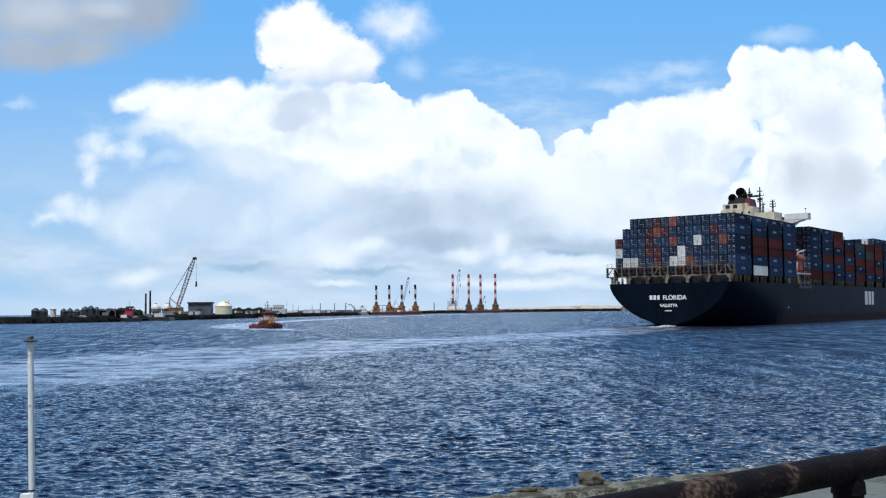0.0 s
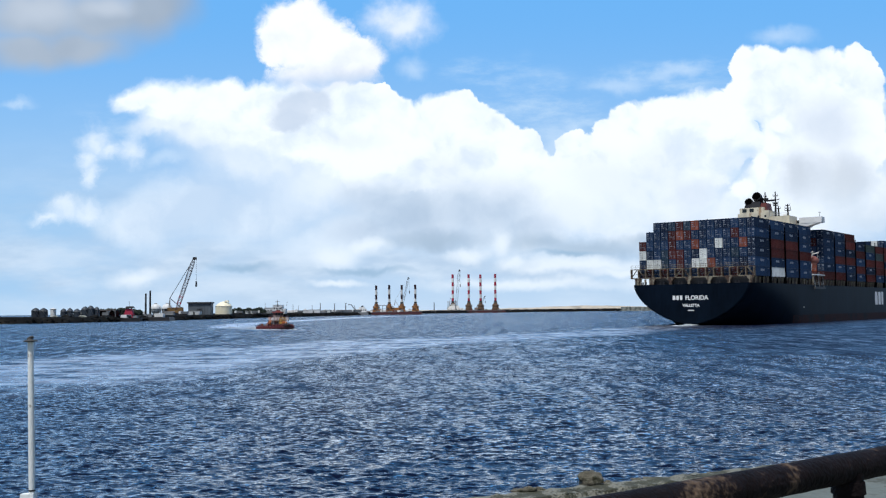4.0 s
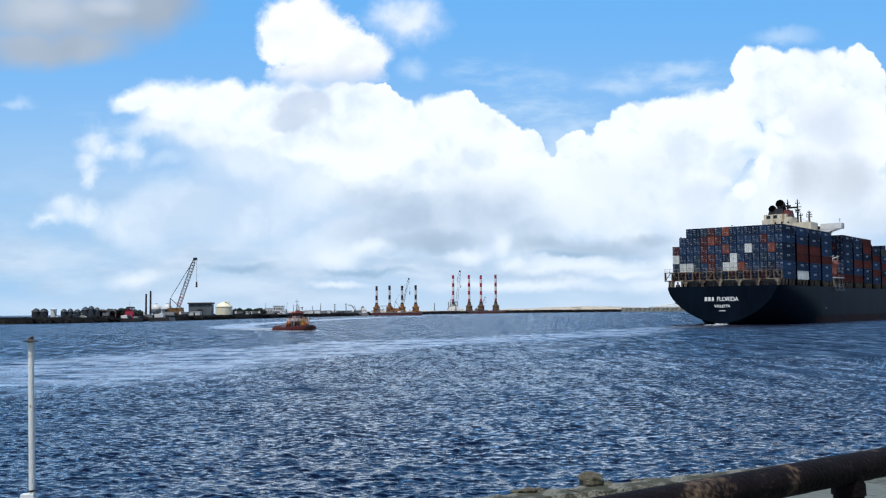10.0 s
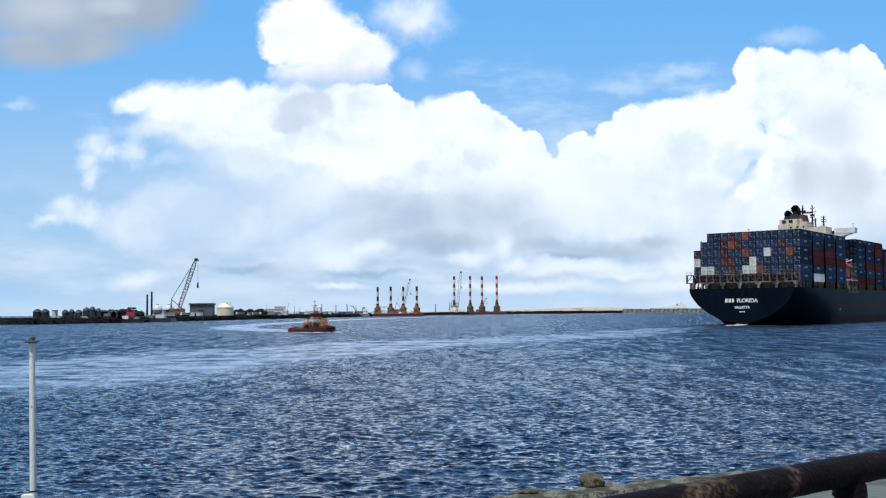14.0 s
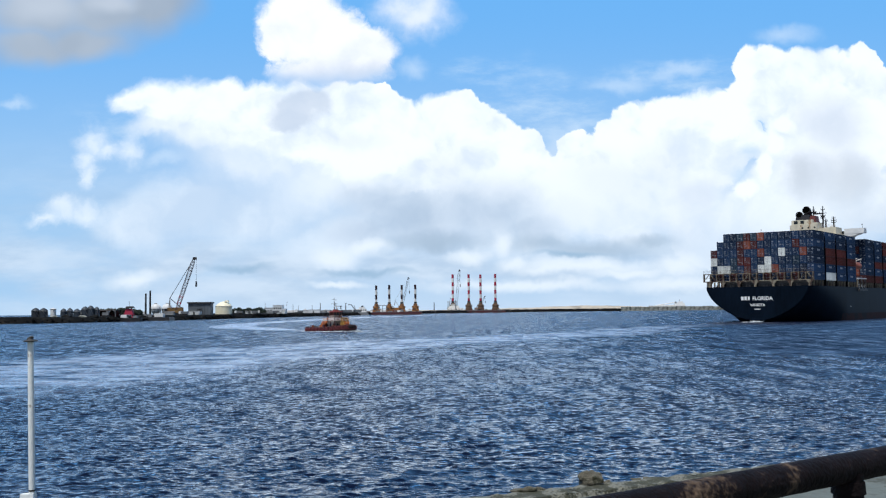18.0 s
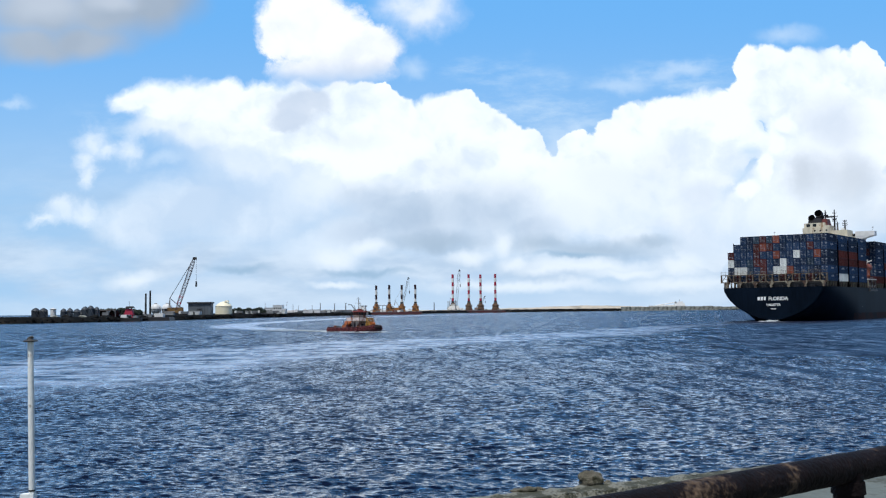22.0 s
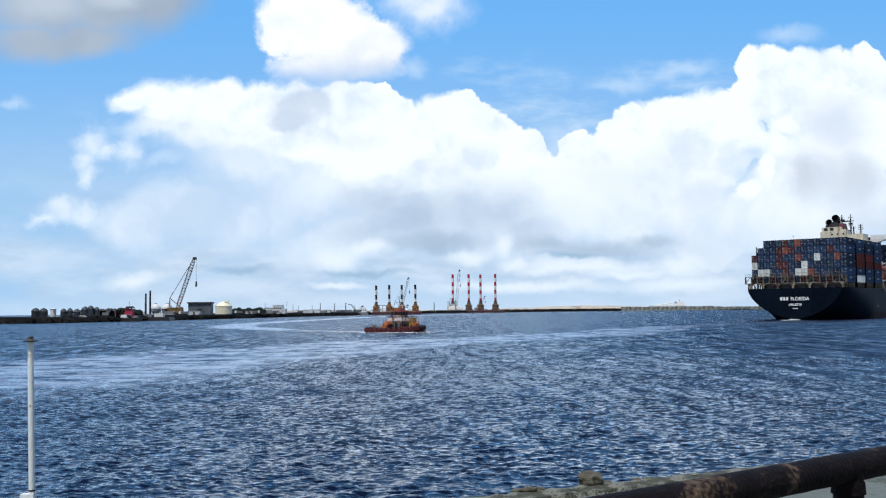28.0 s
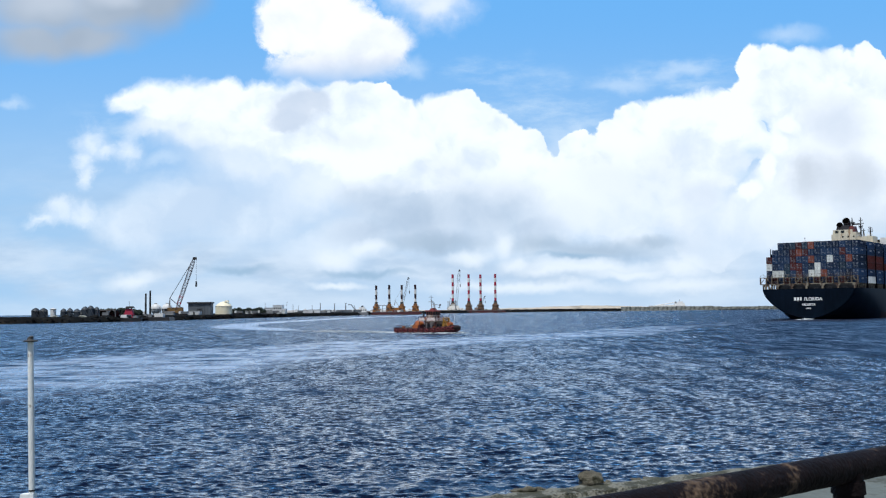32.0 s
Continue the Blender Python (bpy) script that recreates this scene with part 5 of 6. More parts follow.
    for x, y, l, w, h, paint in ((-7.2, -0.6, 0.7, 0.9, 0.8, M_BLACK), (-4.9, -1.7, 0.8, 0.6, 0.7, M_STEEL), (-3.9, 1.9, 0.9, 0.7, 0.9, M_BLACK), (-0.9, -2.0, 0.7, 0.5, 1.1, M_TUGRED), (4.4, -0.9, 0.5, 0.7, 1.3, M_BLACK)):
        part("deck_box", Geo().box(x - l / 2, x + l / 2, y - w / 2, y + w / 2, 0.75, 0.75 + h, top=(0.06, 0.06)), paint, tug)
    for s in (-1, 1):
        g = Geo().rod((-8.0, s * 2.2, 1.75), (-3.6, s * 2.75, 1.8), 0.045, seg=5)
        for x, y in ((-8.0, 2.2), (-6.5, 2.4), (-5.0, 2.6), (-3.6, 2.75)):
            g.rod((x, s * y, 0.9), (x, s * y, 1.78), 0.045, seg=5)
        part("bulwark_rail", g, M_TUGRED, tug)
    # bow wave and wash
    rnd = random.Random(11)
    g = Geo()
    for s in (-1, 1):
        for k in range(22):
            t = k / 21
            x = 8.4 - t * 17
            w = np.interp(x, xs, hb) + 0.25 + 0.5 * t + rnd.random() * 0.35
            g.blob((x, s * w, 0.0), (1.9, 0.3 + 0.3 * t, (0.22 * (1 - t) ** 2 + 0.07) * (0.7 + 0.6 * rnd.random())), 0.4, k + 40 * (s + 1), 2)
    for k in range(70):
        t = rnd.random() ** 1.5
        g.blob((-8.6 - t * 34, rnd.choice((-1, 1)) * (0.6 + rnd.random() * 1.6 + t * 2.5) + 2.0 * t * t, 0.0), (2.2 + rnd.random() * 2, 0.4 + 0.4 * rnd.random(), (0.06 + 0.06 * rnd.random()) * (1 - 0.5 * t)), 0.5, k + 200, 2)
    tagged(part("bow_wave", g, M_FOAM, tug, "white bow wave and wash"), kind="stuff")
    return tug


TUG = tugboat()


# ------------------------------------------------------------------ far shore
SHORE = [(-420, 430), (-247, 566), (-219, 596), (-205, 663), (-183, 750), (-163, 905), (-97, 1200), (-20, 1480), (80, 1640), (200, 1690), (301, 1718)]


def land():
    """The far bank: a dark rubble face, and earth behind it that dips to the sea again."""
    g = Geo()
    back = [(-600, 600), (-330, 660), (-310, 720), (-300, 820), (-330, 980), (-330, 1300), (-260, 1700), (-200, 2100), (0, 2300), (250, 2300), (420, 2150)]
    h = [3.6, 3.6, 3.4, 3.2, 3.4, 3.6, 4.2, 4.4, 4.6, 4.8, 4.6]
    rows = []
    rnd = random.Random(5)
    dense = []
    for i in range(len(SHORE) - 1):
        for k in range(24):
            t = k / 24
            mix = lambda a, b: tuple(p + (q - p) * t for p, q in zip(a, b))
            dense.append((mix(SHORE[i], SHORE[i + 1]), mix(back[i], back[i + 1]), h[i] + (h[i + 1] - h[i]) * t))
    for (sx, sy), (bx, by), z in dense:
        j = rnd.uniform(-0.5, 0.5)
        zz = z + rnd.uniform(-0.35, 0.35)
        row = [(sx + j, sy - 3 + j, -1.2), (sx + j, sy + j, 0.8), (sx - 1.5, sy + 2.5 + j, zz * 0.7), (sx - 2.5, sy + 5, zz)]
        for t in (0.06, 0.2, 0.45, 0.8):
            row.append((sx + (bx - sx) * t, sy + (by - sy) * t, z + rnd.uniform(-0.25, 0.3)))
        row.append((bx, by, -1.0))
        rows.append(row)
    m = len(rows[0])
    vs = [p for r in rows for p in r]
    for i in range(len(rows) - 1):
        for k in range(m - 1):
            sandy = 1 if k >= 3 and rows[i][0][0] > -60 else 0
            g.f.append([i * m + k, (i + 1) * m + k, (i + 1) * m + k + 1, i * m + k + 1])
            g.m.append(sandy)
            g.smooth.append(False)
    g.v = vs
    return single("land", g, [M_EARTH, M_SAND], "low dark rubble bank with sandy ground behind", "ground", kind="structure")


def rubble():
    g = Geo()
    rnd = random.Random(8)
    for i in range(1, len(SHORE) - 1):
        a, b = SHORE[i], SHORE[i + 1]
        n = int(math.hypot(b[0] - a[0], b[1] - a[1]) / 2.6)
        for k in range(n):
            t = (k + rnd.random()) / n
            s = rnd.uniform(0.6, 1.7)
            g.blob((a[0] + (b[0] - a[0]) * t + rnd.uniform(-1, 1), a[1] + (b[1] - a[1]) * t + rnd.uniform(-1.5, 2.5), rnd.uniform(0.1, 2.4)), (s, s, s * 0.8), 0.4, k + 100 * i, 1)
    return single("rubble", g, M_ROCK, "dark broken rocks along the waterline", "rocks", kind="stuff")


def sand_berm():
    g = Geo()
    rnd = random.Random(2)
    n = 60
    for i in range(n + 1):
        t = i / n
        x, y = 85 + 360 * t, 1700 + 110 * t
        hh = 6.5 + 3.6 * math.exp(-((t - 0.45) / 0.22) ** 2) + rnd.uniform(-0.3, 0.3)
        g.v += [(x, y - 26, 4.0), (x, y - 10, hh * 0.82), (x, y, hh), (x, y + 30, hh * 0.9), (x, y + 70, 3.5)]
    for i in range(n):
        for k in range(4):
            g.f.append([i * 5 + k, (i + 1) * 5 + k, (i + 1) * 5 + k + 1, i * 5 + k + 1])
            g.m.append(0)
            g.smooth.append(True)
    return single("sand_berm", g, M_SAND, "long low bank of pale sand behind the quay", "sand bank", kind="structure")


def far_tank(x, y, r, h, mat, dome, label, z0=3.3):
    t = thing("storage_tank", label, "tank", pose(x, y, z0))
    part("shell", Geo().lathe([(r, 0), (r, h)], seg=28), mat, t)
    part("roof", Geo().lathe([(r + 0.12, h - 0.15), (r + 0.12, h), (r * 0.8, h + dome * 0.45), (r * 0.4, h + dome * 0.85), (0.01, h + dome)], seg=28), mat, t)
    part("rim", Geo().torus((0, 0, h), r + 0.1, 0.14, (0, 0, 1), 24, 5), M_STEEL, t)
    part("stair", Geo().rod((r + 0.3, -0.5, 0), (0.5, -r - 0.3, h), 0.2, seg=5), M_STEEL, t)
    return t


def far_tree(x, y, r, h, seed, z0=3.3, label="dark green rounded tree on the far bank"):
    t = thing("tree", label, "tree", pose(x, y, z0), group="trees on the far bank")
    rnd = random.Random(seed)
    g = Geo().rod((0, 0, 0), (0.1, 0, h * 0.5), 0.3, 0.18)
    for k in range(4):
        a = k * 1.7
        g.rod((0.1, 0, h * 0.35), (r * 0.6 * math.cos(a), r * 0.6 * math.sin(a), h * 0.65), 0.14, 0.06, seg=5)
    part("trunk", g, M_BARK, t)
    g = Geo()
    for k in range(150):
        a, b, c = rnd.random() * 6.28, rnd.random(), rnd.random() ** 0.5
        px, py, pz = c * r * math.cos(a) * math.sqrt(1 - (b - 0.3) ** 2), c * r * math.sin(a), h * (0.3 + 0.68 * b * math.sqrt(max(0, 1 - 0.55 * c * c)))
        s = rnd.uniform(0.45, 0.9) * r * 0.36
        g.blob((px, py, pz), (s, s, s * 0.8), 0.5, k, 1)
    part("crown", g, M_LEAF, t)
    return t


def crane(x, y, foot, tip, gantry, hook_z, label, mats=(M_WHITE, M_REDBAND, M_HOUSE), w=1.3, sections=12, z0=3.3, group=""):
    """A crawler crane; foot, tip and gantry head as (across, up) from its base."""
    c = thing("crawler_crane", label, "crane", pose(x, y, z0), group=group)
    s = 0.8 * w / 1.3
    s = min(s, 1.3)
    part("crawler", Geo().box(-4 * s, 4 * s, -3.4 * s, -2.0 * s, 0, 1.5 * s, top=(0.5 * s, 0)).box(-4 * s, 4 * s, 2.0 * s, 3.4 * s, 0, 1.5 * s, top=(0.5 * s, 0)), M_BLACK, c)
    body = part("machine_house", Geo().box(-6.5 * s, 2.2 * s, -1.9 * s, 1.9 * s, 1.5 * s, 4.6 * s, top=(0.2, 0.2)), mats[2], c)
    part("counterweight", Geo().box(-8 * s, -6.4 * s, -2.2 * s, 2.2 * s, 1.6 * s, 4.0 * s), M_BLACK, body)
    part("cab", Geo().box(1.0 * s, 3.0 * s, -3.2 * s, -1.9 * s, 1.8 * s, 4.2 * s, top=(0.2, 0.1)), mats[2], body)
    part("cab_window", Geo().box(2.8 * s, 3.03 * s, -3.0 * s, -2.1 * s, 2.6 * s, 3.9 * s), M_GLASS, body)
    A, B = Vector((foot[0], 0, foot[1])), Vector((tip[0], 0, tip[1]))
    ax = (B - A).normalized()
    nx = Vector((-ax.z, 0, ax.x))
    g = Geo()

    def corner(t, i):
        f = w * min(1.0, 0.35 + 5 * t, 0.35 + 5 * (1 - t))
        return A + (B - A) * t + nx * (f * 0.5 * (1 if i in (0, 1) else -1)) + Vector((0, f * 0.5 * (1 if i in (0, 3) else -1), 0))
    for k in range(sections):
        t0, t1 = k / sections, (k + 1) / sections
        mi = 1 if k < sections * 0.3 and k % 2 == 0 else 0
        for i in range(4):
            g.rod(corner(t0, i), corner(t1, i), 0.13 * s, seg=5, mi=mi)
            g.rod(corner(t0, i), corner(t1, (i + 1) % 4), 0.075 * s, seg=4, mi=mi)
            g.rod(corner(t0, (i + 1) % 4), corner(t1, i), 0.075 * s, seg=4, mi=mi)
    boom = part("lattice_boom", g, list(mats[:2]), c, "lattice boom painted in red and white")
    part("boom_head", Geo().box(B.x - 0.9 * s, B.x + 1.3 * s, -0.8 * s, 0.8 * s, B.z - 1.1 * s, B.z + 0.4 * s, top=(0.2, 0.1)), M_BLACK, boom)
    G = Vector((gantry[0], 0, gantry[1]))
    part("gantry", Geo().rod((-5.5 * s, -1.2 * s, 4.5 * s), G, 0.22 * s).rod((-5.5 * s, 1.2 * s, 4.5 * s), G, 0.22 * s).rod((1.2 * s, 0.8 * s, 4.5 * s), G, 0.18 * s).rod((1.2 * s, -0.8 * s, 4.5 * s), G, 0.18 * s), M_STEEL, c)
    g = Geo()
    for o in (-0.6, -0.2, 0.2, 0.6):
        g.rod(G + Vector((0, o, 0)), B + Vector((0, o, 0)), 0.07 * s, seg=4)
    part("pendant_line", g, M_STEEL, c)
    hook = part("hoist_rope", Geo().rod((B.x + 1.1 * s, 0, B.z - 0.5), (B.x + 1.1 * s, 0, hook_z), 0.09 * s, seg=5), M_STEEL, c)
    part("hook_block", Geo().box(B.x + 0.6 * s, B.x + 1.6 * s, -0.4 * s, 0.4 * s, hook_z - 3.2 * s, hook_z, top=(0.2, 0.1)), M_BLACK, hook)
    return c


def leg_mesh(r, z0, z1, first, period, dark):
    """A round leg painted in bands from its top."""
    g = Geo()
    z, k = z1, 0
    while z > z0 + 0.01:
        nz = max(z0, z - period * (0.48 if k % 2 == 0 else 0.52))
        g.rod((0, 0, nz), (0, 0, z), r, seg=14, mi=k % 2)
        z, k = nz, k + 1
    return g.mesh("leg", [M_DARKBAND if dark else M_REDBAND, M_WHITEBAND])


def jackup(name_label, x0, x1, y, legs, top, r, house, period, dark, hull_h):
    j = thing("jackup_barge", name_label, "barge", pose(0, y, 0))
    part("hull", Geo().box(x0, x1, -16, 16, -1, hull_h, top=(0.6, 0.3)), M_BARGE, j)
    part("deck_edge", Geo().box(x0 + 0.7, x1 - 0.7, -15.6, 15.6, hull_h + 0.004, hull_h + 0.35), M_STEEL, j)
    rnd = random.Random(len(legs) + int(x0))
    for k in range(9):
        bx, bw, bh = rnd.uniform(x0 + 4, x1 - 8), rnd.uniform(2, 5), rnd.uniform(1.0, 3.2)
        part("deck_load", Geo().box(bx, bx + bw, -9.5 - 0.5 * k, -8.0 - 0.5 * k, hull_h + 0.354, hull_h + bh, top=(0.2, 0.1)), rnd.choice((M_BLACK, M_STEEL, M_WHITE, M_DARKRED)), j)
    for lx in legs:
        for ly in (-3,):
            leg = part("leg", leg_mesh(r, -2, top + rnd.uniform(-0.6, 0.6), 0, period, dark), None, j, "round leg painted in red and white bands", at=pose(lx, ly, 0))
            part("leg_house", Geo().lathe([(house * 0.46, 0), (house * 0.5, house * 0.25), (house * 0.44, house * 0.55), (house * 0.5, house * 0.62), (house * 0.5, house * 0.85), (house * 0.3, house * 0.9), (house * 0.28, house * 1.15), (r, house * 1.2)], (0, 0, hull_h), 12, smooth=False)
                 .box(-house * 0.5, house * 0.5, -house * 0.3, house * 0.3, hull_h, hull_h + house * 0.4), M_HOUSE if dark else M_HOUSE_BROWN, leg, "orange jacking house" if dark else "brown jacking house")
            part("collar", Geo().rod((0, 0, hull_h + house * 1.2), (0, 0, hull_h + house * 1.45), r * 1.35, seg=14), M_BLACK, leg)
    return j


land()
rubble()
sand_berm()

# dark trees, silos and heaps near the end of the bank
for x, h in ((-248.2, 3.3), (-243.4, 3.2)):
    far_tank(x, 618, 2.5, h + 0.7, M_SILO, 1.9, "dark round silo with a domed roof")
far_tank(-239.0, 622, 1.7, 5.0, M_TANKW, 0.8, "small pale tank on the far bank")
for x, y, r, h in ((-236.5, 632, 1.9, 4.2), (-233.2, 634, 1.9, 4.4), (-229.5, 636, 2.2, 4.0), (-226.0, 640, 2.2, 5.4), (-222.3, 640, 2.0, 5.9), (-219.2, 642, 1.8, 5.0)):
    far_tank(x, y, r, h - 0.6, M_TANK, 1.9, "grey round silo with a domed roof")
for k, (x, h, r) in enumerate(((-223, 4.8, 3.2), (-219, 5.2, 3.0), (-215, 5.0, 3.4), (-211, 5.6, 3.2), (-207, 5.4, 3.2), (-203, 4.6, 3.0), (-199.5, 4.2, 3.0))):
    far_tree(x, 662 + 3 * (k % 2), r, h, 10 + k, label="dark scrubby tree beside the work yard")


def excavator(x, y, mat, label):
    e = thing("excavator", label, "excavator", pose(x, y, 3.3))
    part("track", Geo().box(-2.2, 2.2, -1.6, -0.9, 0, 1.0, top=(0.3, 0)).box(-2.2, 2.2, 0.9, 1.6, 0, 1.0, top=(0.3, 0)), M_BLACK, e)
    part("body", Geo().box(-2.3, 1.4, -1.4, 1.4, 1.0, 2.7, top=(0.15, 0.1)), mat, e)
    part("cab", Geo().box(0.2, 1.7, -1.4, -0.2, 1.2, 3.5, top=(0.2, 0.1)), mat, e)
    part("boom", Geo().rod((1.2, 0.3, 2.0), (3.4, 0.3, 5.2), 0.35, 0.28).rod((3.4, 0.3, 5.2), (5.4, 0.3, 3.0), 0.26, 0.2), mat, e)
    part("bucket", Geo().box(4.8, 6.0, -0.3, 0.9, 1.9, 3.0, top=(0.3, 0.1)), M_BLACK, e)
    return e


excavator(-227, 640, M_TANKW, "pale excavator in the work yard")
excavator(-212.5, 640, M_STEEL, "grey excavator on the rubble bank")


def open_shed():
    s = thing("open_shed", "long dark open-sided shed over stored heaps", "shed", pose(-221.5, 655, 3.3))
    part("roof", Geo().box(-11.5, 11.5, -4, 4, 4.0, 4.5, top=(0.2, 0.5)), M_BLACK, s)
    for x in (-11, -5.5, 0, 5.5, 11):
        part("post", Geo().box(x - 0.2, x + 0.2, -3.8, -3.4, 0, 4.0), M_STEEL, s)
    part("back_wall", Geo().box(-11.2, 11.2, 3.4, 3.6, 0, 4.0), M_BARGE, s)
    return s


def spoil_heap(x, y, r, h, seed, mat, label):
    return single("spoil_heap", Geo().blob((0, 0, 0), (r, r * 0.7, h), 0.25, seed, 2), mat, label, "heap", pose(x, y, 3.2), group="heaps in the work yard")


open_shed()
for k, (x, y, r, h) in enumerate(((-236, 616, 2.5, 1.2), (-229, 618, 3.0, 1.5), (-221, 622, 2.6, 1.3), (-216.5, 630, 2.8, 1.6), (-213.5, 640, 2.0, 1.2))):
    spoil_heap(x, y, r, h, 60 + k, M_ROCK if k % 2 else M_CONCRETE, "dark heap of broken stone" if k % 2 else "grey heap of concrete rubble")
for k, (x, y, h) in enumerate(((-207, 668, 5.5), (-196, 700, 6.0), (-186, 742, 4.5))):
    single("yard_pole", Geo().rod((0, 0, 0), (0.1, 0, h), 0.14, 0.1, seg=6).box(-0.5, 0.5, -0.08, 0.08, h - 0.6, h - 0.45), M_STEEL, "thin grey pole in the work yard", "pole", pose(x, y, 3.2), group="poles in the work yard")


def work_boat():
    """A small red and white work boat with a raised red platform, moored at the bank."""
    b = thing("work_boat", "red and white work boat moored at the bank", "boat", pose(-203.2, 655, 0))
    part("hull", Geo().box(-8, 8, -2.6, 2.6, -0.6, 2.4, top=(-0.5, -0.3)), M_BLACK, b)
    part("cabin", Geo().box(-4.5, -0.5, -2, 2, 2.4, 4.4, top=(0.1, 0.1)), M_WHITE, b)
    part("red_tower", Geo().box(-2.4, 3.4, -1.8, 1.8, 4.4, 8.2, top=(1.2, 0.5)), M_REDBAND, b)
    part("deck_gear", Geo().box(3.0, 6.0, -1.5, 1.5, 2.4, 3.8, top=(0.5, 0.3)), M_STEEL, b)
    part("tower_legs", Geo().rod((-1.8, -1.4, 2.4), (-1.6, -1.2, 4.5), 0.3).rod((2.8, -1.4, 2.4), (2.6, -1.2, 4.5), 0.3).rod((2.8, 1.4, 2.4), (2.6, 1.2, 4.5), 0.3), M_REDBAND, b)
    part("roof", Geo().box(-1.5, 3.5, -2.2, 2.2, 8.6, 9.8, top=(0.5, 0.3)).rod((0, 0, 8), (0, 0, 8.7), 0.4).rod((2, 0, 8), (2, 0, 8.7), 0.4), M_BLACK, b)
    part("mast", Geo().rod((0.5, 0, 9.8), (0.5, 0, 13), 0.1), M_STEEL, b)
    return b


work_boat()


def spud_barge():
    b = thing("spud_barge", "low black spud barge with two tall piles", "barge", pose(-214, 690, 0))
    part("hull", Geo().box(-24, 30, -7, 7, -0.6, 2.6, top=(0.8, 0.2)), M_BLACK, b)
    for x, z in ((11.6, 18.6), (14.6, 20.6)):
        part("spud_pile", Geo().rod((x, 0, -1), (x, 0, z), 0.75, 0.6, seg=12), M_BLACK, b)
        part("pile_guide", Geo().box(x - 1.2, x + 1.2, -1.2, 1.2, 2.6, 4.6, top=(0.2, 0.2)), M_STEEL, b)
    part("deck_cabin", Geo().box(18, 24, -2.4, 2.4, 2.6, 5.0), M_WHITE, b)
    part("winch_house", Geo().box(2, 7, -2, 2, 2.6, 4.4, top=(0.4, 0.2)), M_STEEL, b)
    part("deck_load", Geo().box(-20, -4, -5, 5, 2.6, 3.6, top=(1, 0.6)), M_EARTH, b)
    return b


spud_barge()


def gas_sphere(x, y, r):
    """A white spherical tank on a ring of legs."""
    t = thing("gas_sphere", "white spherical gas tank on steel legs", "tank", pose(x, y, 3.3), group="gas spheres on the far bank")
    part("shell", Geo().lathe([(max(0.02, r * math.sin(math.pi * k / 12)), r + 0.8 - r * math.cos(math.pi * k / 12)) for k in range(13)], seg=24), M_TANKW, t)
    part("walkway", Geo().torus((0, 0, r + 0.8), r + 0.15, 0.14, (0, 0, 1), 24, 5), M_STEEL, t)
    for k in range(8):
        a = k * math.pi / 4
        part("leg", Geo().rod((r * 0.95 * math.cos(a), r * 0.95 * math.sin(a), 0), (r * 0.95 * math.cos(a), r * 0.95 * math.sin(a), r + 0.6), 0.16, seg=6), M_STEEL, t)
    part("top_platform", Geo().box(-0.9, 0.9, -0.9, 0.9, 2 * r + 0.78, 2 * r + 1.2), M_STEEL, t)
    return t


for x, y in ((-228.4, 806), (-220.2, 809)):
    gas_sphere(x, y, 4.3)
crane(-199.0, 764, (-1.8, 4.0), (11.4, 43.2), (-7.0, 13.0), 25.5, "tall crawler crane with a red and white lattice boom", (M_BOOM, M_REDBAND, M_CRANE), w=2.5, sections=18)


def shed():
    s = thing("warehouse", "dark grey sheet-metal warehouse with a flat overhanging roof", "warehouse", pose(-191.2, 812, 3.3))
    part("wall", Geo().box(-10, 8, -12, -4, 0, 9.2), M_SHED, s)
    part("roof", Geo().box(-10.8, 8.8, -13, -3, 9.2, 10.2, top=(0.2, 0.2)), M_BLACK, s)
    for k in range(8):
        part("buttress", Geo().box(-9.6 + k * 2.4, -9.2 + k * 2.4, -12.3, -12, 0, 9.2), M_SHED, s)
    part("door", Geo().box(-3.2, 1.2, -12.1, -12.01, 0, 5), M_BLACK, s)
    return s


shed()


def spoil_ridge():
    """Uneven heaps of dredged sand behind the far bank, their colour paled for haze."""
    g = Geo()
    rnd = random.Random(17)
    for k in range(46):
        t = k / 45
        g.blob((-190 + 150 * t + rnd.uniform(-2, 2), 1120 + 190 * t + rnd.uniform(-6, 6), 2.5), (rnd.uniform(4, 9), 5, rnd.uniform(2.0, 4.6)), 0.3, k, 2)
    return single("spoil_ridge", g, M_HAZY_SPOIL, "uneven heaps of dredged sand behind the bank, coloured pale grey as in haze", "sand heaps", kind="stuff")


spoil_ridge()
far_tank(-180.6, 834, 6.8, 6.4, M_TANKY, 4.2, "large cream storage tank with a domed roof", 3.6)
single("tank_platform", Geo().box(-1.8, 1.8, -1, 1, 0, 0.3).box(-1.6, 1.6, -0.9, 0.9, 0.3, 1.3, top=(0.3, 0.2)).rod((-1.5, 0, -1.8), (-1.5, 0, 0), 0.15).rod((1.5, 0, -1.8), (1.5, 0, 0), 0.15),
       M_TANKY, "small platform on top of the cream tank", "platform", pose(-177.6, 832, 13.7))
for k in range(9):
    far_tree(-186 + k * 3.1, 905 + 4 * (k % 2), 3.0, 5.2 + 0.8 * math.sin(k * 2.1), 30 + k, label="dark green tree in a belt on the bank")


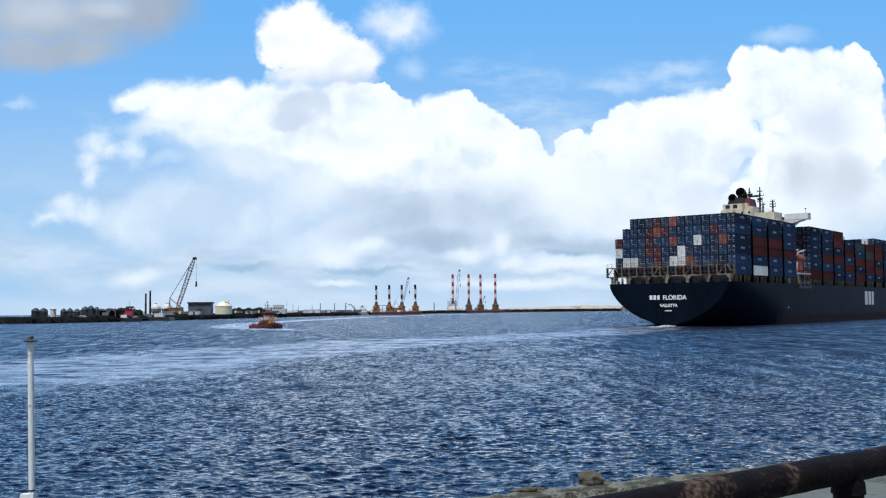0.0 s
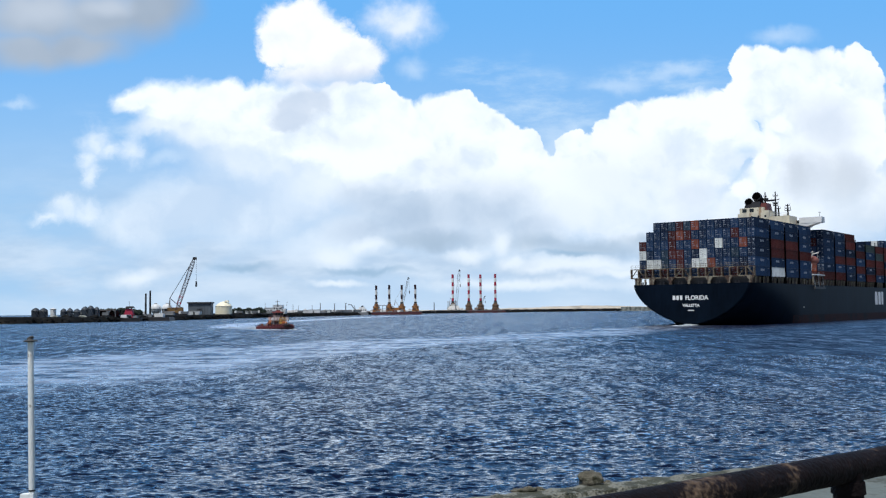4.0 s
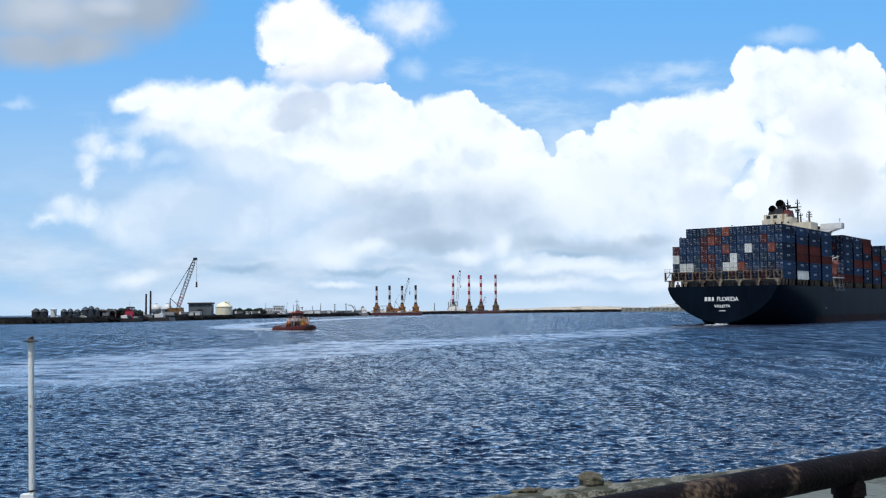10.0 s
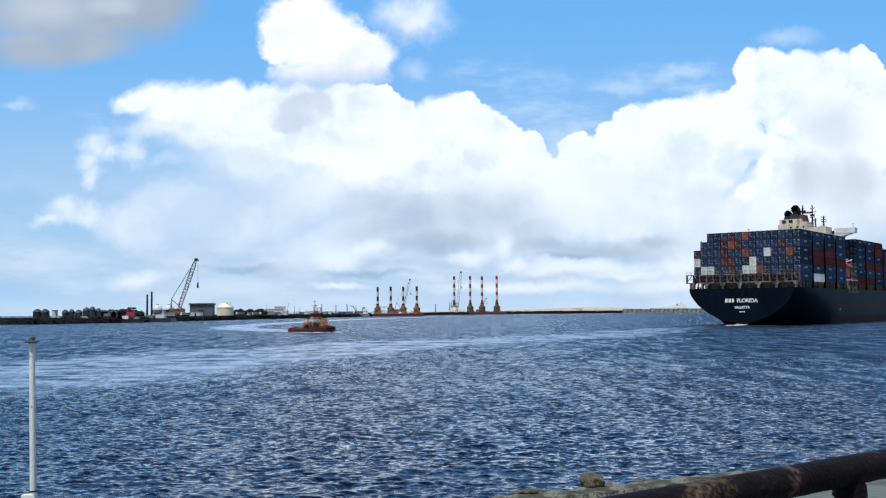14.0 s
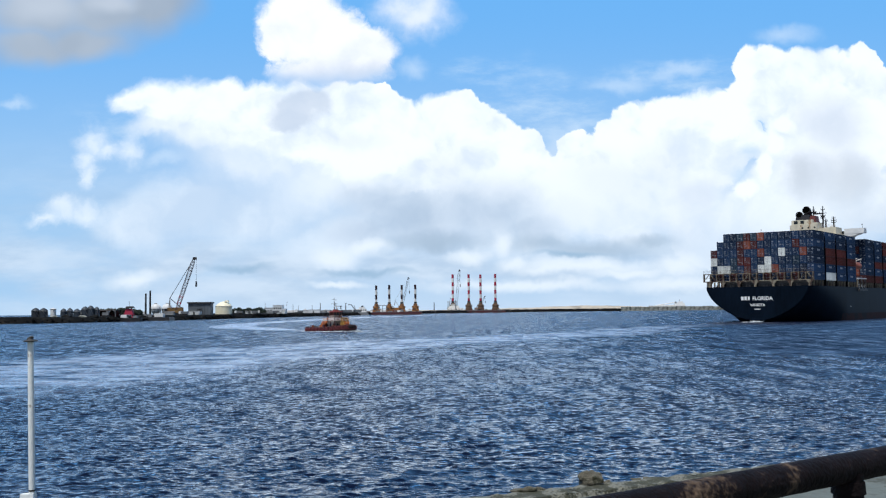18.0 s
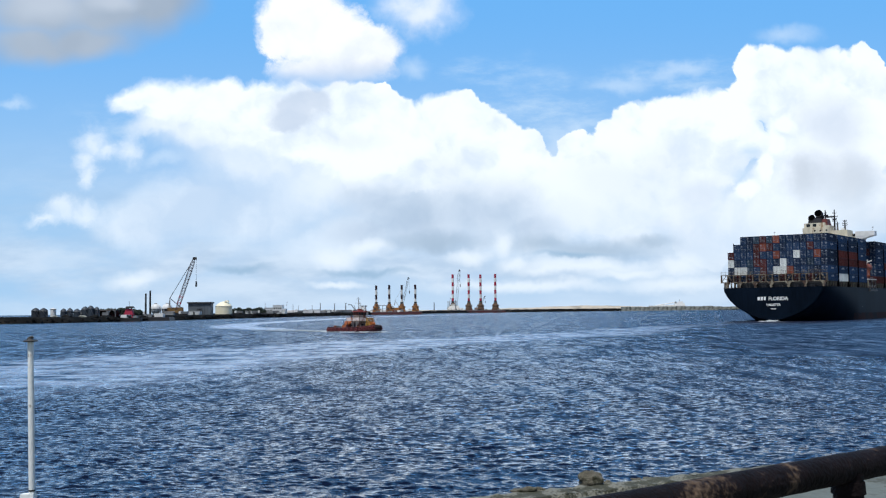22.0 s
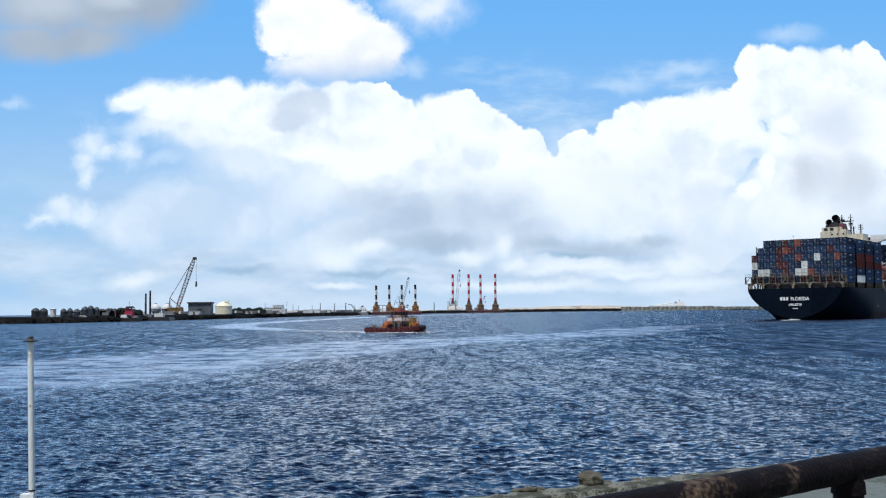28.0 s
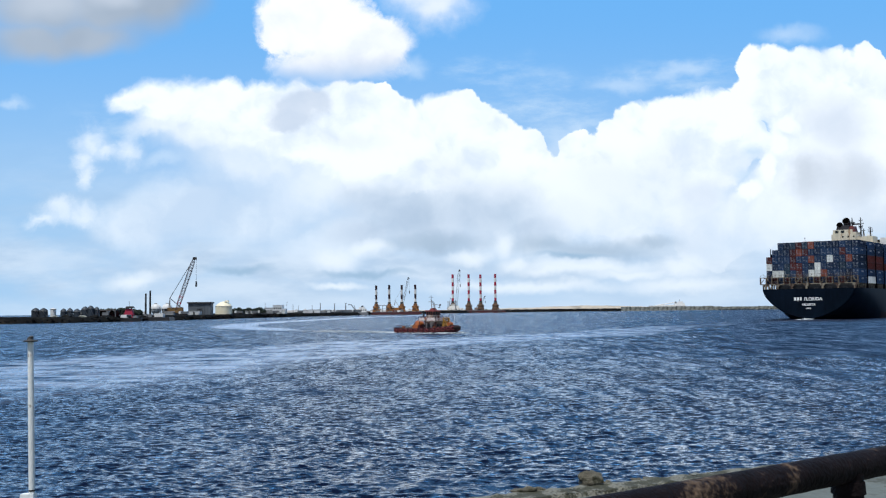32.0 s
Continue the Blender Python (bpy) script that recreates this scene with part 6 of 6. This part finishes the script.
def terminal_building():
    b = thing("terminal_building", "low white terminal building with flat roofs", "building", pose(-158.5, 955, 3.4))
    part("wing", Geo().box(-9.5, -1.0, -6, 6, 0, 5.4), M_TANKW, b)
    part("main_block", Geo().box(-1.0, 7.5, -6, 6, 0, 7.6), M_TANKW, b)
    part("annex", Geo().box(7.5, 10.5, -5, 5, 0, 4.6), M_WHITE, b)
    part("roof", Geo().box(-1.3, 7.8, -6.3, 6.3, 7.6, 8.0).box(-9.8, -1.3, -6.3, 6.3, 5.4, 5.8), M_WHITE, b)
    for k in range(4):
        for z in (1.2, 4.2):
            part("window", Geo().box(-0.2 + k * 2.0, 0.9 + k * 2.0, -6.06, -5.98, z, z + 1.6), M_GLASS, b)
    for k in range(3):
        part("window", Geo().box(-8.8 + k * 2.6, -7.2 + k * 2.6, -6.06, -5.98, 1.4, 3.6), M_GLASS, b)
    part("antenna", Geo().rod((-9.2, 0, 5.8), (-9.2, 0, 10.5), 0.12).rod((10, 0, 4.6), (11.5, 0, 11), 0.12), M_STEEL, b)
    return b


terminal_building()


def lamp_mast(x, y, h, w=0.35):
    p = thing("mast", "thin dark mast on the quay", "mast", pose(x, y, 3.6), group="masts on the far quay")
    part("pole", Geo().rod((0, 0, 0), (0, 0, h), w, w * 0.6), M_STEEL, p)
    part("head", Geo().box(-w * 1.3, w * 1.3, -w, w, h, h + w * 0.9), M_STEEL, p)
    return p


for x, y, h, w in ((-146, 985, 8, 0.3), (-143, 1000, 7, 0.3), (-132, 1020, 7, 0.4), (-125, 1030, 9.5, 0.5), (-116, 1080, 9, 0.6), (-107, 1110, 9.5, 0.7), (-95, 1170, 5, 0.4), (-13, 1400, 11, 0.8), (-40, 1320, 5, 0.4), (18, 1530, 14, 0.9)):
    lamp_mast(x, y, h, w)


def low_unit(x, y, w, d, h, mat, label, name="site_cabin"):
    b = thing(name, label, "cabin", pose(x, y, 3.6), group="site cabins on the far quay")
    part("wall", Geo().box(-w / 2, w / 2, -d / 2, d / 2, 0, h), mat, b)
    part("roof", Geo().box(-w / 2 - 0.2, w / 2 + 0.2, -d / 2 - 0.2, d / 2 + 0.2, h, h + 0.35, top=(0.3, 0.3)), M_STEEL, b)
    part("door", Geo().box(-0.6, 0.6, -d / 2 - 0.05, -d / 2 + 0.01, 0, 2.1), M_GLASS, b)
    return b


for x, y, w, h, mat in ((-136, 1020, 10, 2.4, M_TANKW), (-129, 1010, 12, 3.0, M_TANKW), (-122, 1060, 7, 2.6, M_PALE), (-110, 1110, 16, 2.4, M_SHED), (-101, 1150, 14, 2.6, M_SHED),
                        (-172, 905, 8, 2.4, M_TANKW), (-191, 780, 9, 2.6, M_TANKW), (-150, 940, 7, 2.2, M_PALE)):
    low_unit(x, y, w, 6, h, mat, "low pale site cabin on the quay" if mat is not M_SHED else "low dark site shed on the quay")


def site_truck():
    """A tipper lorry."""
    t = thing("site_truck", "small pale tipper truck parked on the far bank", "truck", group="trucks on the far bank")
    part("chassis", Geo().box(-3.4, 3.4, -1.0, 1.0, 0.7, 1.0), M_BLACK, t)
    cab = part("cab", Geo().box(1.7, 3.5, -1.15, 1.15, 1.0, 3.0, top=(0.25, 0.08)), M_WHITE, t)
    part("windscreen", Geo().box(3.2, 3.4, -0.95, 0.95, 2.0, 2.8), M_GLASS, cab)
    part("tipper_body", Geo().box(-3.5, 1.4, -1.2, 1.2, 1.1, 2.7, top=(-0.15, -0.1)), M_STEEL, t)
    for x in (-2.4, -1.3, 2.5):
        for y in (-1.1, 1.1):
            part("wheel", Geo().rod((x, y - 0.15, 0.5), (x, y + 0.15, 0.5), 0.5, seg=12), M_RUBBER, t)
    return t


TRUCK = site_truck()
TRUCK.matrix_basis = pose(-166, 898, 3.5, 0, 0, 8)
for x, y, a in ((-176, 872, 172), (-152, 930, 15), (-140, 985, 190), (-131, 1012, 4), (-119, 1062, 20), (-113, 1085, 175), (-104, 1130, 10), (-190, 742, 160), (-206, 690, 20)):
    copy_thing(TRUCK, pose(x, y, 3.5, 0, 0, a))


def pipe_stack(x, y, n, length):
    """Steel pipes piled in courses."""
    s = thing("pipe_stack", "stack of dark steel pipes on the far bank", "pipes", pose(x, y, 3.5), group="pipe stacks on the far bank")
    mesh = Geo().rod((-length / 2, 0, 0), (length / 2, 0, 0), 0.5, seg=10).mesh("pipe", [M_STEEL])
    for row in range(3):
        for k in range(n - row):
            part("pipe", mesh, None, s, at=pose(0, (k + row * 0.5) * 1.02, 0.5 + row * 0.88))
    return s


for x, y, n, length in ((-158, 915, 5, 9), (-126, 1040, 6, 11), (-108, 1120, 5, 12), (-196, 722, 5, 8)):
    pipe_stack(x, y, n, length)

# jack-up barges
jackup("red jack-up barge with four banded legs", -87, -26, 1236, (-81.7, -65.9, -50.7, -34.2), 36.2, 1.35, 8.4, 11.5, True, 3.2)
jackup("red-brown jack-up barge with tall banded legs", 8, 96, 1590, (14.6, 39.5, 58.0, 81.1), 60.2, 1.8, 10.6, 12.4, False, 3.4)
crane(-56, 1262, (4.5, 6.0), (12.5, 42.0), (-4.0, 14.0), 26, "grey crawler crane among the banded legs", (M_STEEL, M_STEEL, M_HOUSE), 1.8, 10, 3.5)
crane(16, 1612, (4.0, 8.0), (9.5, 64.5), (-5.0, 20.0), 42, "tall grey crane beside the banded legs", (M_SLATEBLUE, M_SLATEBLUE, M_WHITE), 3.4, 12, 3.5)
crane(56, 1600, (2.0, 4.0), (9.0, 22.0), (-2.0, 9.0), 15, "small crane on the barge", (M_STEEL, M_STEEL, M_HOUSE), 1.5, 8, 3.75)


def barge_house():
    b = thing("barge_superstructure", "white stepped deckhouse on the barge", "deckhouse", pose(12, 1578.5, 3.75))
    part("lower_deck", Geo().box(-6, 19, -4, 4, 0, 4.0), M_WHITE, b)
    part("upper_deck", Geo().box(-3, 12, -3.4, 3.4, 4.0, 7.4), M_WHITE, b)
    part("bridge", Geo().box(0, 7, -3, 3, 7.4, 10.2), M_WHITE, b)
    part("window_band", Geo().box(0.3, 6.7, -3.06, -2.98, 8.2, 9.4), M_GLASS, b)
    for k in range(6):
        part("window", Geo().box(-4.6 + k * 4, -3.2 + k * 4, -4.06, -3.98, 1.5, 2.7), M_GLASS, b)
    for x in (-5, -2.2, 9):
        part("vent_pipe", Geo().rod((x, 0, 4), (x, 0, 15), 0.6), M_STEEL, b)
    return b


barge_house()


def gantry_frame():
    f = thing("pipe_gantry", "steel portal frame between two jacking houses", "gantry", pose(-73.5, 1224, 3.55))
    for x in (-5, 0, 5):
        part("upright", Geo().box(x - 0.3, x + 0.3, -0.3, 0.3, 0, 7.5), M_STEEL, f)
    part("beam", Geo().box(-5.5, 5.5, -0.4, 0.4, 7.5, 8.2).box(-5.5, 5.5, -0.25, 0.25, 3.6, 4.0), M_STEEL, f)
    return f


gantry_frame()


def dredger():
    d = thing("dredger", "grey dredger with a cutter ladder and pale deckhouse", "dredger", pose(-99, 1200, 0))
    part("hull", Geo().box(-14, 10, -6, 6, -0.8, 3.4, top=(0.8, 0.3)), M_STEEL, d)
    part("deckhouse", Geo().box(-4, 8, -4, 4, 3.4, 7.2, top=(0.3, 0.3)).box(-1, 6, -3, 3, 7.2, 9.6, top=(0.3, 0.3)), M_WHITE, d)
    for x in (-2.6, -0.4, 1.8, 4.0, 6.2):
        part("window", Geo().box(x, x + 1.1, -3.95, -3.85, 5.2, 6.3), M_GLASS, d)
    part("dome", Geo().lathe([(1.6, 0), (1.5, 0.8), (0.9, 1.5), (0.01, 1.8)], (3, 0, 9.6), 14), M_TANK, d)
    part("ladder_arm", Geo().rod((-4, 0, 4), (-10, 0, 12.5), 0.5).rod((-10, 0, 12.5), (-14, 0, 12.8), 0.45).rod((-4, 0, 4), (-7, 0, 12), 0.3), M_STEEL, d)
    return d


dredger()


# caisson breakwater and what lies behind it
def breakwater():
    w = thing("breakwater", "grey concrete caisson breakwater, stained and worn", "breakwater", kind="structure")
    rnd = random.Random(6)
    a, b = Vector((302, 1718, 0)), Vector((760, 1690, 0))
    n = 30
    for k in range(n):
        p = a + (b - a) * (k / n)
        hh = 7.0 + rnd.uniform(-0.5, 0.4) - (1.0 if k > 9 else 0)
        g = Geo().box(0, 14.8 - rnd.uniform(0.1, 0.9), 0, 12, -2, hh, top=(0.25, 0.25))
        if k > 9:
            for q in range(6):
                g.blob((q * 2.6, -1.5, rnd.uniform(0.5, 2.5)), (1.8, 1.8, 1.5), 0.4, k * 9 + q, 1)
        part("caisson", g, M_CONCRETE, w, at=pose(*p))
    return w


breakwater()


def hopper_ship():
    s = thing("cargo_vessel", "distant white vessel with a raised stern house", "ship", pose(402, 1790, 0))
    part("hull", Geo().box(-38, 22, -6, 6, -1, 8.6, top=(-1, -0.5)), M_TANKW, s)
    part("superstructure", Geo().box(4, 22, -5, 5, 8.2, 12.4, top=(0.5, 0.4)).box(10, 20, -4, 4, 12.4, 15.4, top=(0.5, 0.3)), M_WHITE, s)
    part("funnel", Geo().box(5.5, 8.5, -1.5, 1.5, 12.4, 15.4, top=(0.3, 0.2)), M_STEEL, s)
    part("hatch", Geo().box(-30, 3, -4, 4, 8.6, 9.6, top=(0.3, 0.3)), M_TANKW, s)
    part("loading_boom", Geo().rod((-26, 0, 9), (8, 0, 14.5), 0.9), M_WHITE, s)
    part("mast", Geo().rod((14, 0, 15.4), (14, 0, 19), 0.3), M_STEEL, s)
    return s


hopper_ship()
for k, x in enumerate((172, 178, 184, 191, 199)):
    t = thing("site_tent", "small white tent on the sand", "tent", pose(x, 1760 + k, 7.0), group="tents on the sand")
    part("canvas", Geo().add([(-2.6, -3, 0), (2.6, -3, 0), (2.6, 3, 0), (-2.6, 3, 0), (0, -3, 3.4), (0, 3, 3.4)], [(0, 1, 4), (2, 3, 5), (1, 2, 5, 4), (3, 0, 4, 5), (3, 2, 1, 0)]), M_WHITE, t)

# ------------------------------------------------------------------ own quay
GROUND = 4.11


def quay():
    g = Geo()
    edge = [(-60, 7.2), (-8, 7.75), (-3.6, 7.95), (-2.6, 7.95), (-1.0, 7.76), (0.0, 7.94), (1.08, 8.46), (2.42, 9.26), (4.5, 10.3), (9, 12.6), (60, 38)]
    k = len(edge)
    for x, y in edge:
        g.v += [(x, y, -1.5), (x, y, GROUND - 0.06), (x - 0.02, y - 0.07, GROUND), (x * 1.3, -60, GROUND)]
    for i in range(k - 1):
        for q in range(3):
            g.f.append([i * 4 + q, (i + 1) * 4 + q, (i + 1) * 4 + q + 1, i * 4 + q + 1])
            g.m.append(0)
            g.smooth.append(False)
    return single("quay", g, M_QUAY, "weathered grey concrete quay with a chipped, mossy edge", "quay", kind="structure")


quay()


def kerb():
    """Broken coping along the edge, in short lengths."""
    c = thing("coping", "chipped concrete coping along the quay edge", "kerb", kind="structure")
    rnd = random.Random(9)
    a, b = Vector((-0.15, 7.78, 0)), Vector((9.0, 12.45, 0))
    n = 16
    ang = math.atan2(b.y - a.y, b.x - a.x)
    for k in range(n):
        p = a + (b - a) * (k / n)
        L = (b - a).length / n - rnd.uniform(0.0, 0.012)
        g = Geo()
        seg = 9
        for i in range(seg + 1):
            x = L * i / seg
            t, u = rnd.uniform(-0.010, 0.007), rnd.uniform(-0.02, 0.014)
            g.v += [(x, -0.22 + u, 0), (x, -0.20 + u, 0.04 + t), (x, 0.02, 0.045 + t), (x, 0.05 + u, 0.0), (x, 0.05 + u, -0.3)]
        for i in range(seg):
            for q in range(4):
                g.f.append([i * 5 + q, (i + 1) * 5 + q, (i + 1) * 5 + q + 1, i * 5 + q + 1])
                g.m.append(0)
                g.smooth.append(False)
        part("coping_stone", g, M_COPING, c, at=pose(p.x, p.y, GROUND, 0, 0, math.degrees(ang)))
    return c


kerb()
single("loose_rock", Geo().blob((0, 0, 0.05), (0.10, 0.09, 0.07), 0.16, 8, 4, smooth=True), M_STONE, "rough brown stone lying on the quay edge", "stone", pose(1.21, 8.55, GROUND + 0.03))
for k, (x, y, r) in enumerate(((0.66, 8.23, 0.05), (0.57, 8.20, 0.04), (0.76, 8.29, 0.035), (1.62, 8.72, 0.03), (1.72, 8.78, 0.025), (1.36, 8.60, 0.03))):
    single("pebble", Geo().blob((0, 0, r * 0.3), (r * 1.3, r, r * 0.6), 0.35, 20 + k, 3, smooth=True), M_STONE, "small broken stone on the quay edge", "stone", pose(x, y, GROUND + 0.03), group="stones on the quay edge")


def white_post():
    p = thing("post", "thin white painted post with a small flat cap", "post", pose(-3.14, 7.8, GROUND, 0, -1.3, 0))
    part("pole", Geo().rod((0, 0, 0), (0, 0, 1.285), 0.0235, 0.0215, seg=20), M_POLE, p)
    part("joint", Geo().rod((0, 0, 0.155), (0, 0, 0.167), 0.0255, seg=20), M_BLACK, p)
    cap = part("cap", Geo().lathe([(0.004, 0.0), (0.05, 0.006), (0.056, 0.011), (0.045, 0.017), (0.02, 0.02), (0.014, 0.03), (0.001, 0.034)], (0, 0, 1.282), 14), M_CAP, p, "weathered grey cap")
    part("knob", Geo().blob((0.008, 0, 1.32), (0.018, 0.013, 0.014), 0.4, 4, 2).blob((-0.016, 0.004, 1.31), (0.014, 0.012, 0.01), 0.4, 7, 2), M_CAP, cap)
    part("foot_plate", Geo().box(-0.085, 0.03, -0.04, 0.04, 0.0, 0.138, top=(0.008, 0.008)), M_POLE, p)
    return p


white_post()


def railing():
    r = thing("railing", "thick rusted pipe railing with flaking dark paint", "railing")
    a, d = Vector((0.36, 2.05, 5.2071)), Vector((0.78, 0.625, -0.0037)).normalized()
    g = Geo()
    n, seg = 150, 28
    side = Vector((-d.y, d.x, 0))
    for i in range(n + 1):
        c = a + d * (-1.6 + 5.2 * i / n)
        for k in range(seg):
            t = 2 * math.pi * k / seg
            o = side * math.cos(t) + Vector((0, 0, math.sin(t)))
            rr = 0.037 * (1 + 0.035 * noise.noise((c + o * 0.037) * 16) + 0.03 * noise.noise((c + o * 0.037) * 45))
            g.v.append(tuple(c + o * rr))
    for i in range(n):
        for k in range(seg):
            g.f.append([i * seg + k, i * seg + (k + 1) % seg, (i + 1) * seg + (k + 1) % seg, (i + 1) * seg + k])
            g.m.append(0)
            g.smooth.append(True)
    part("hand_pipe", g, M_PIPE, r)
    for s in (-0.98, 0.83, 2.63):
        c = a + d * s
        part("upright", Geo().rod((c.x, c.y, GROUND), (c.x, c.y, c.z - 0.012), 0.035, 0.037, seg=20), M_PIPE, r)
        part("weld_collar", Geo().rod((c.x, c.y, c.z - 0.063), (c.x, c.y, c.z - 0.033), 0.042, 0.04, seg=20), M_PIPE, r)
        part("base_flange", Geo().rod((c.x, c.y, GROUND), (c.x, c.y, GROUND + 0.015), 0.09, seg=20), M_PIPE, r)
    return r


railing()


# ------------------------------------------------------------------ what moves
def motions():
    ship = []
    for t, s in ((0, 0), (6, 26.65), (13, 59.05), (19, 87.03), (28, 130.05), (32, 149.65)):
        ship.append((t, pose(65.9 + 0.5665 * s, 295.25 + 0.8241 * s, 0, 0, 0, 52.93)))
    walk(SHIP, ship)
    walk(TUG, [(0, pose(-57.3, 329, 0, 0, 0, -65)), (6, pose(-49.0, 308, 0, 0, 0.4, -60)), (13, pose(-38.7, 289, 0, 0.5, 0, -55)), (19, pose(-28.3, 273, 0, 0, -0.3, -51)),
               (23, pose(-21.0, 263.5, 0, -0.5, 0.3, -49)), (28, pose(-11.6, 253.5, 0, 0.3, 0, -46)), (32, pose(-3.6, 246, 0, 0, 0.2, -44))])
    walk(WATER, [(0, pose(0, 0, 0)), (32, pose(1.5, -4.5, 0))])
    walk(BACKDROP, [(0, pose(*EYE)), (32, pose(9, -85, EYE[2] - 17))])
    walk(NEAR_CLOUD, [(0, pose(*EYE)), (16, pose(72, -395, EYE[2] - 73)), (32, pose(143, -780, EYE[2] - 144))])
    walk(GREY_CLOUD, [(0, pose(*EYE)), (32, pose(32, 0, EYE[2] + 39))])


motions()
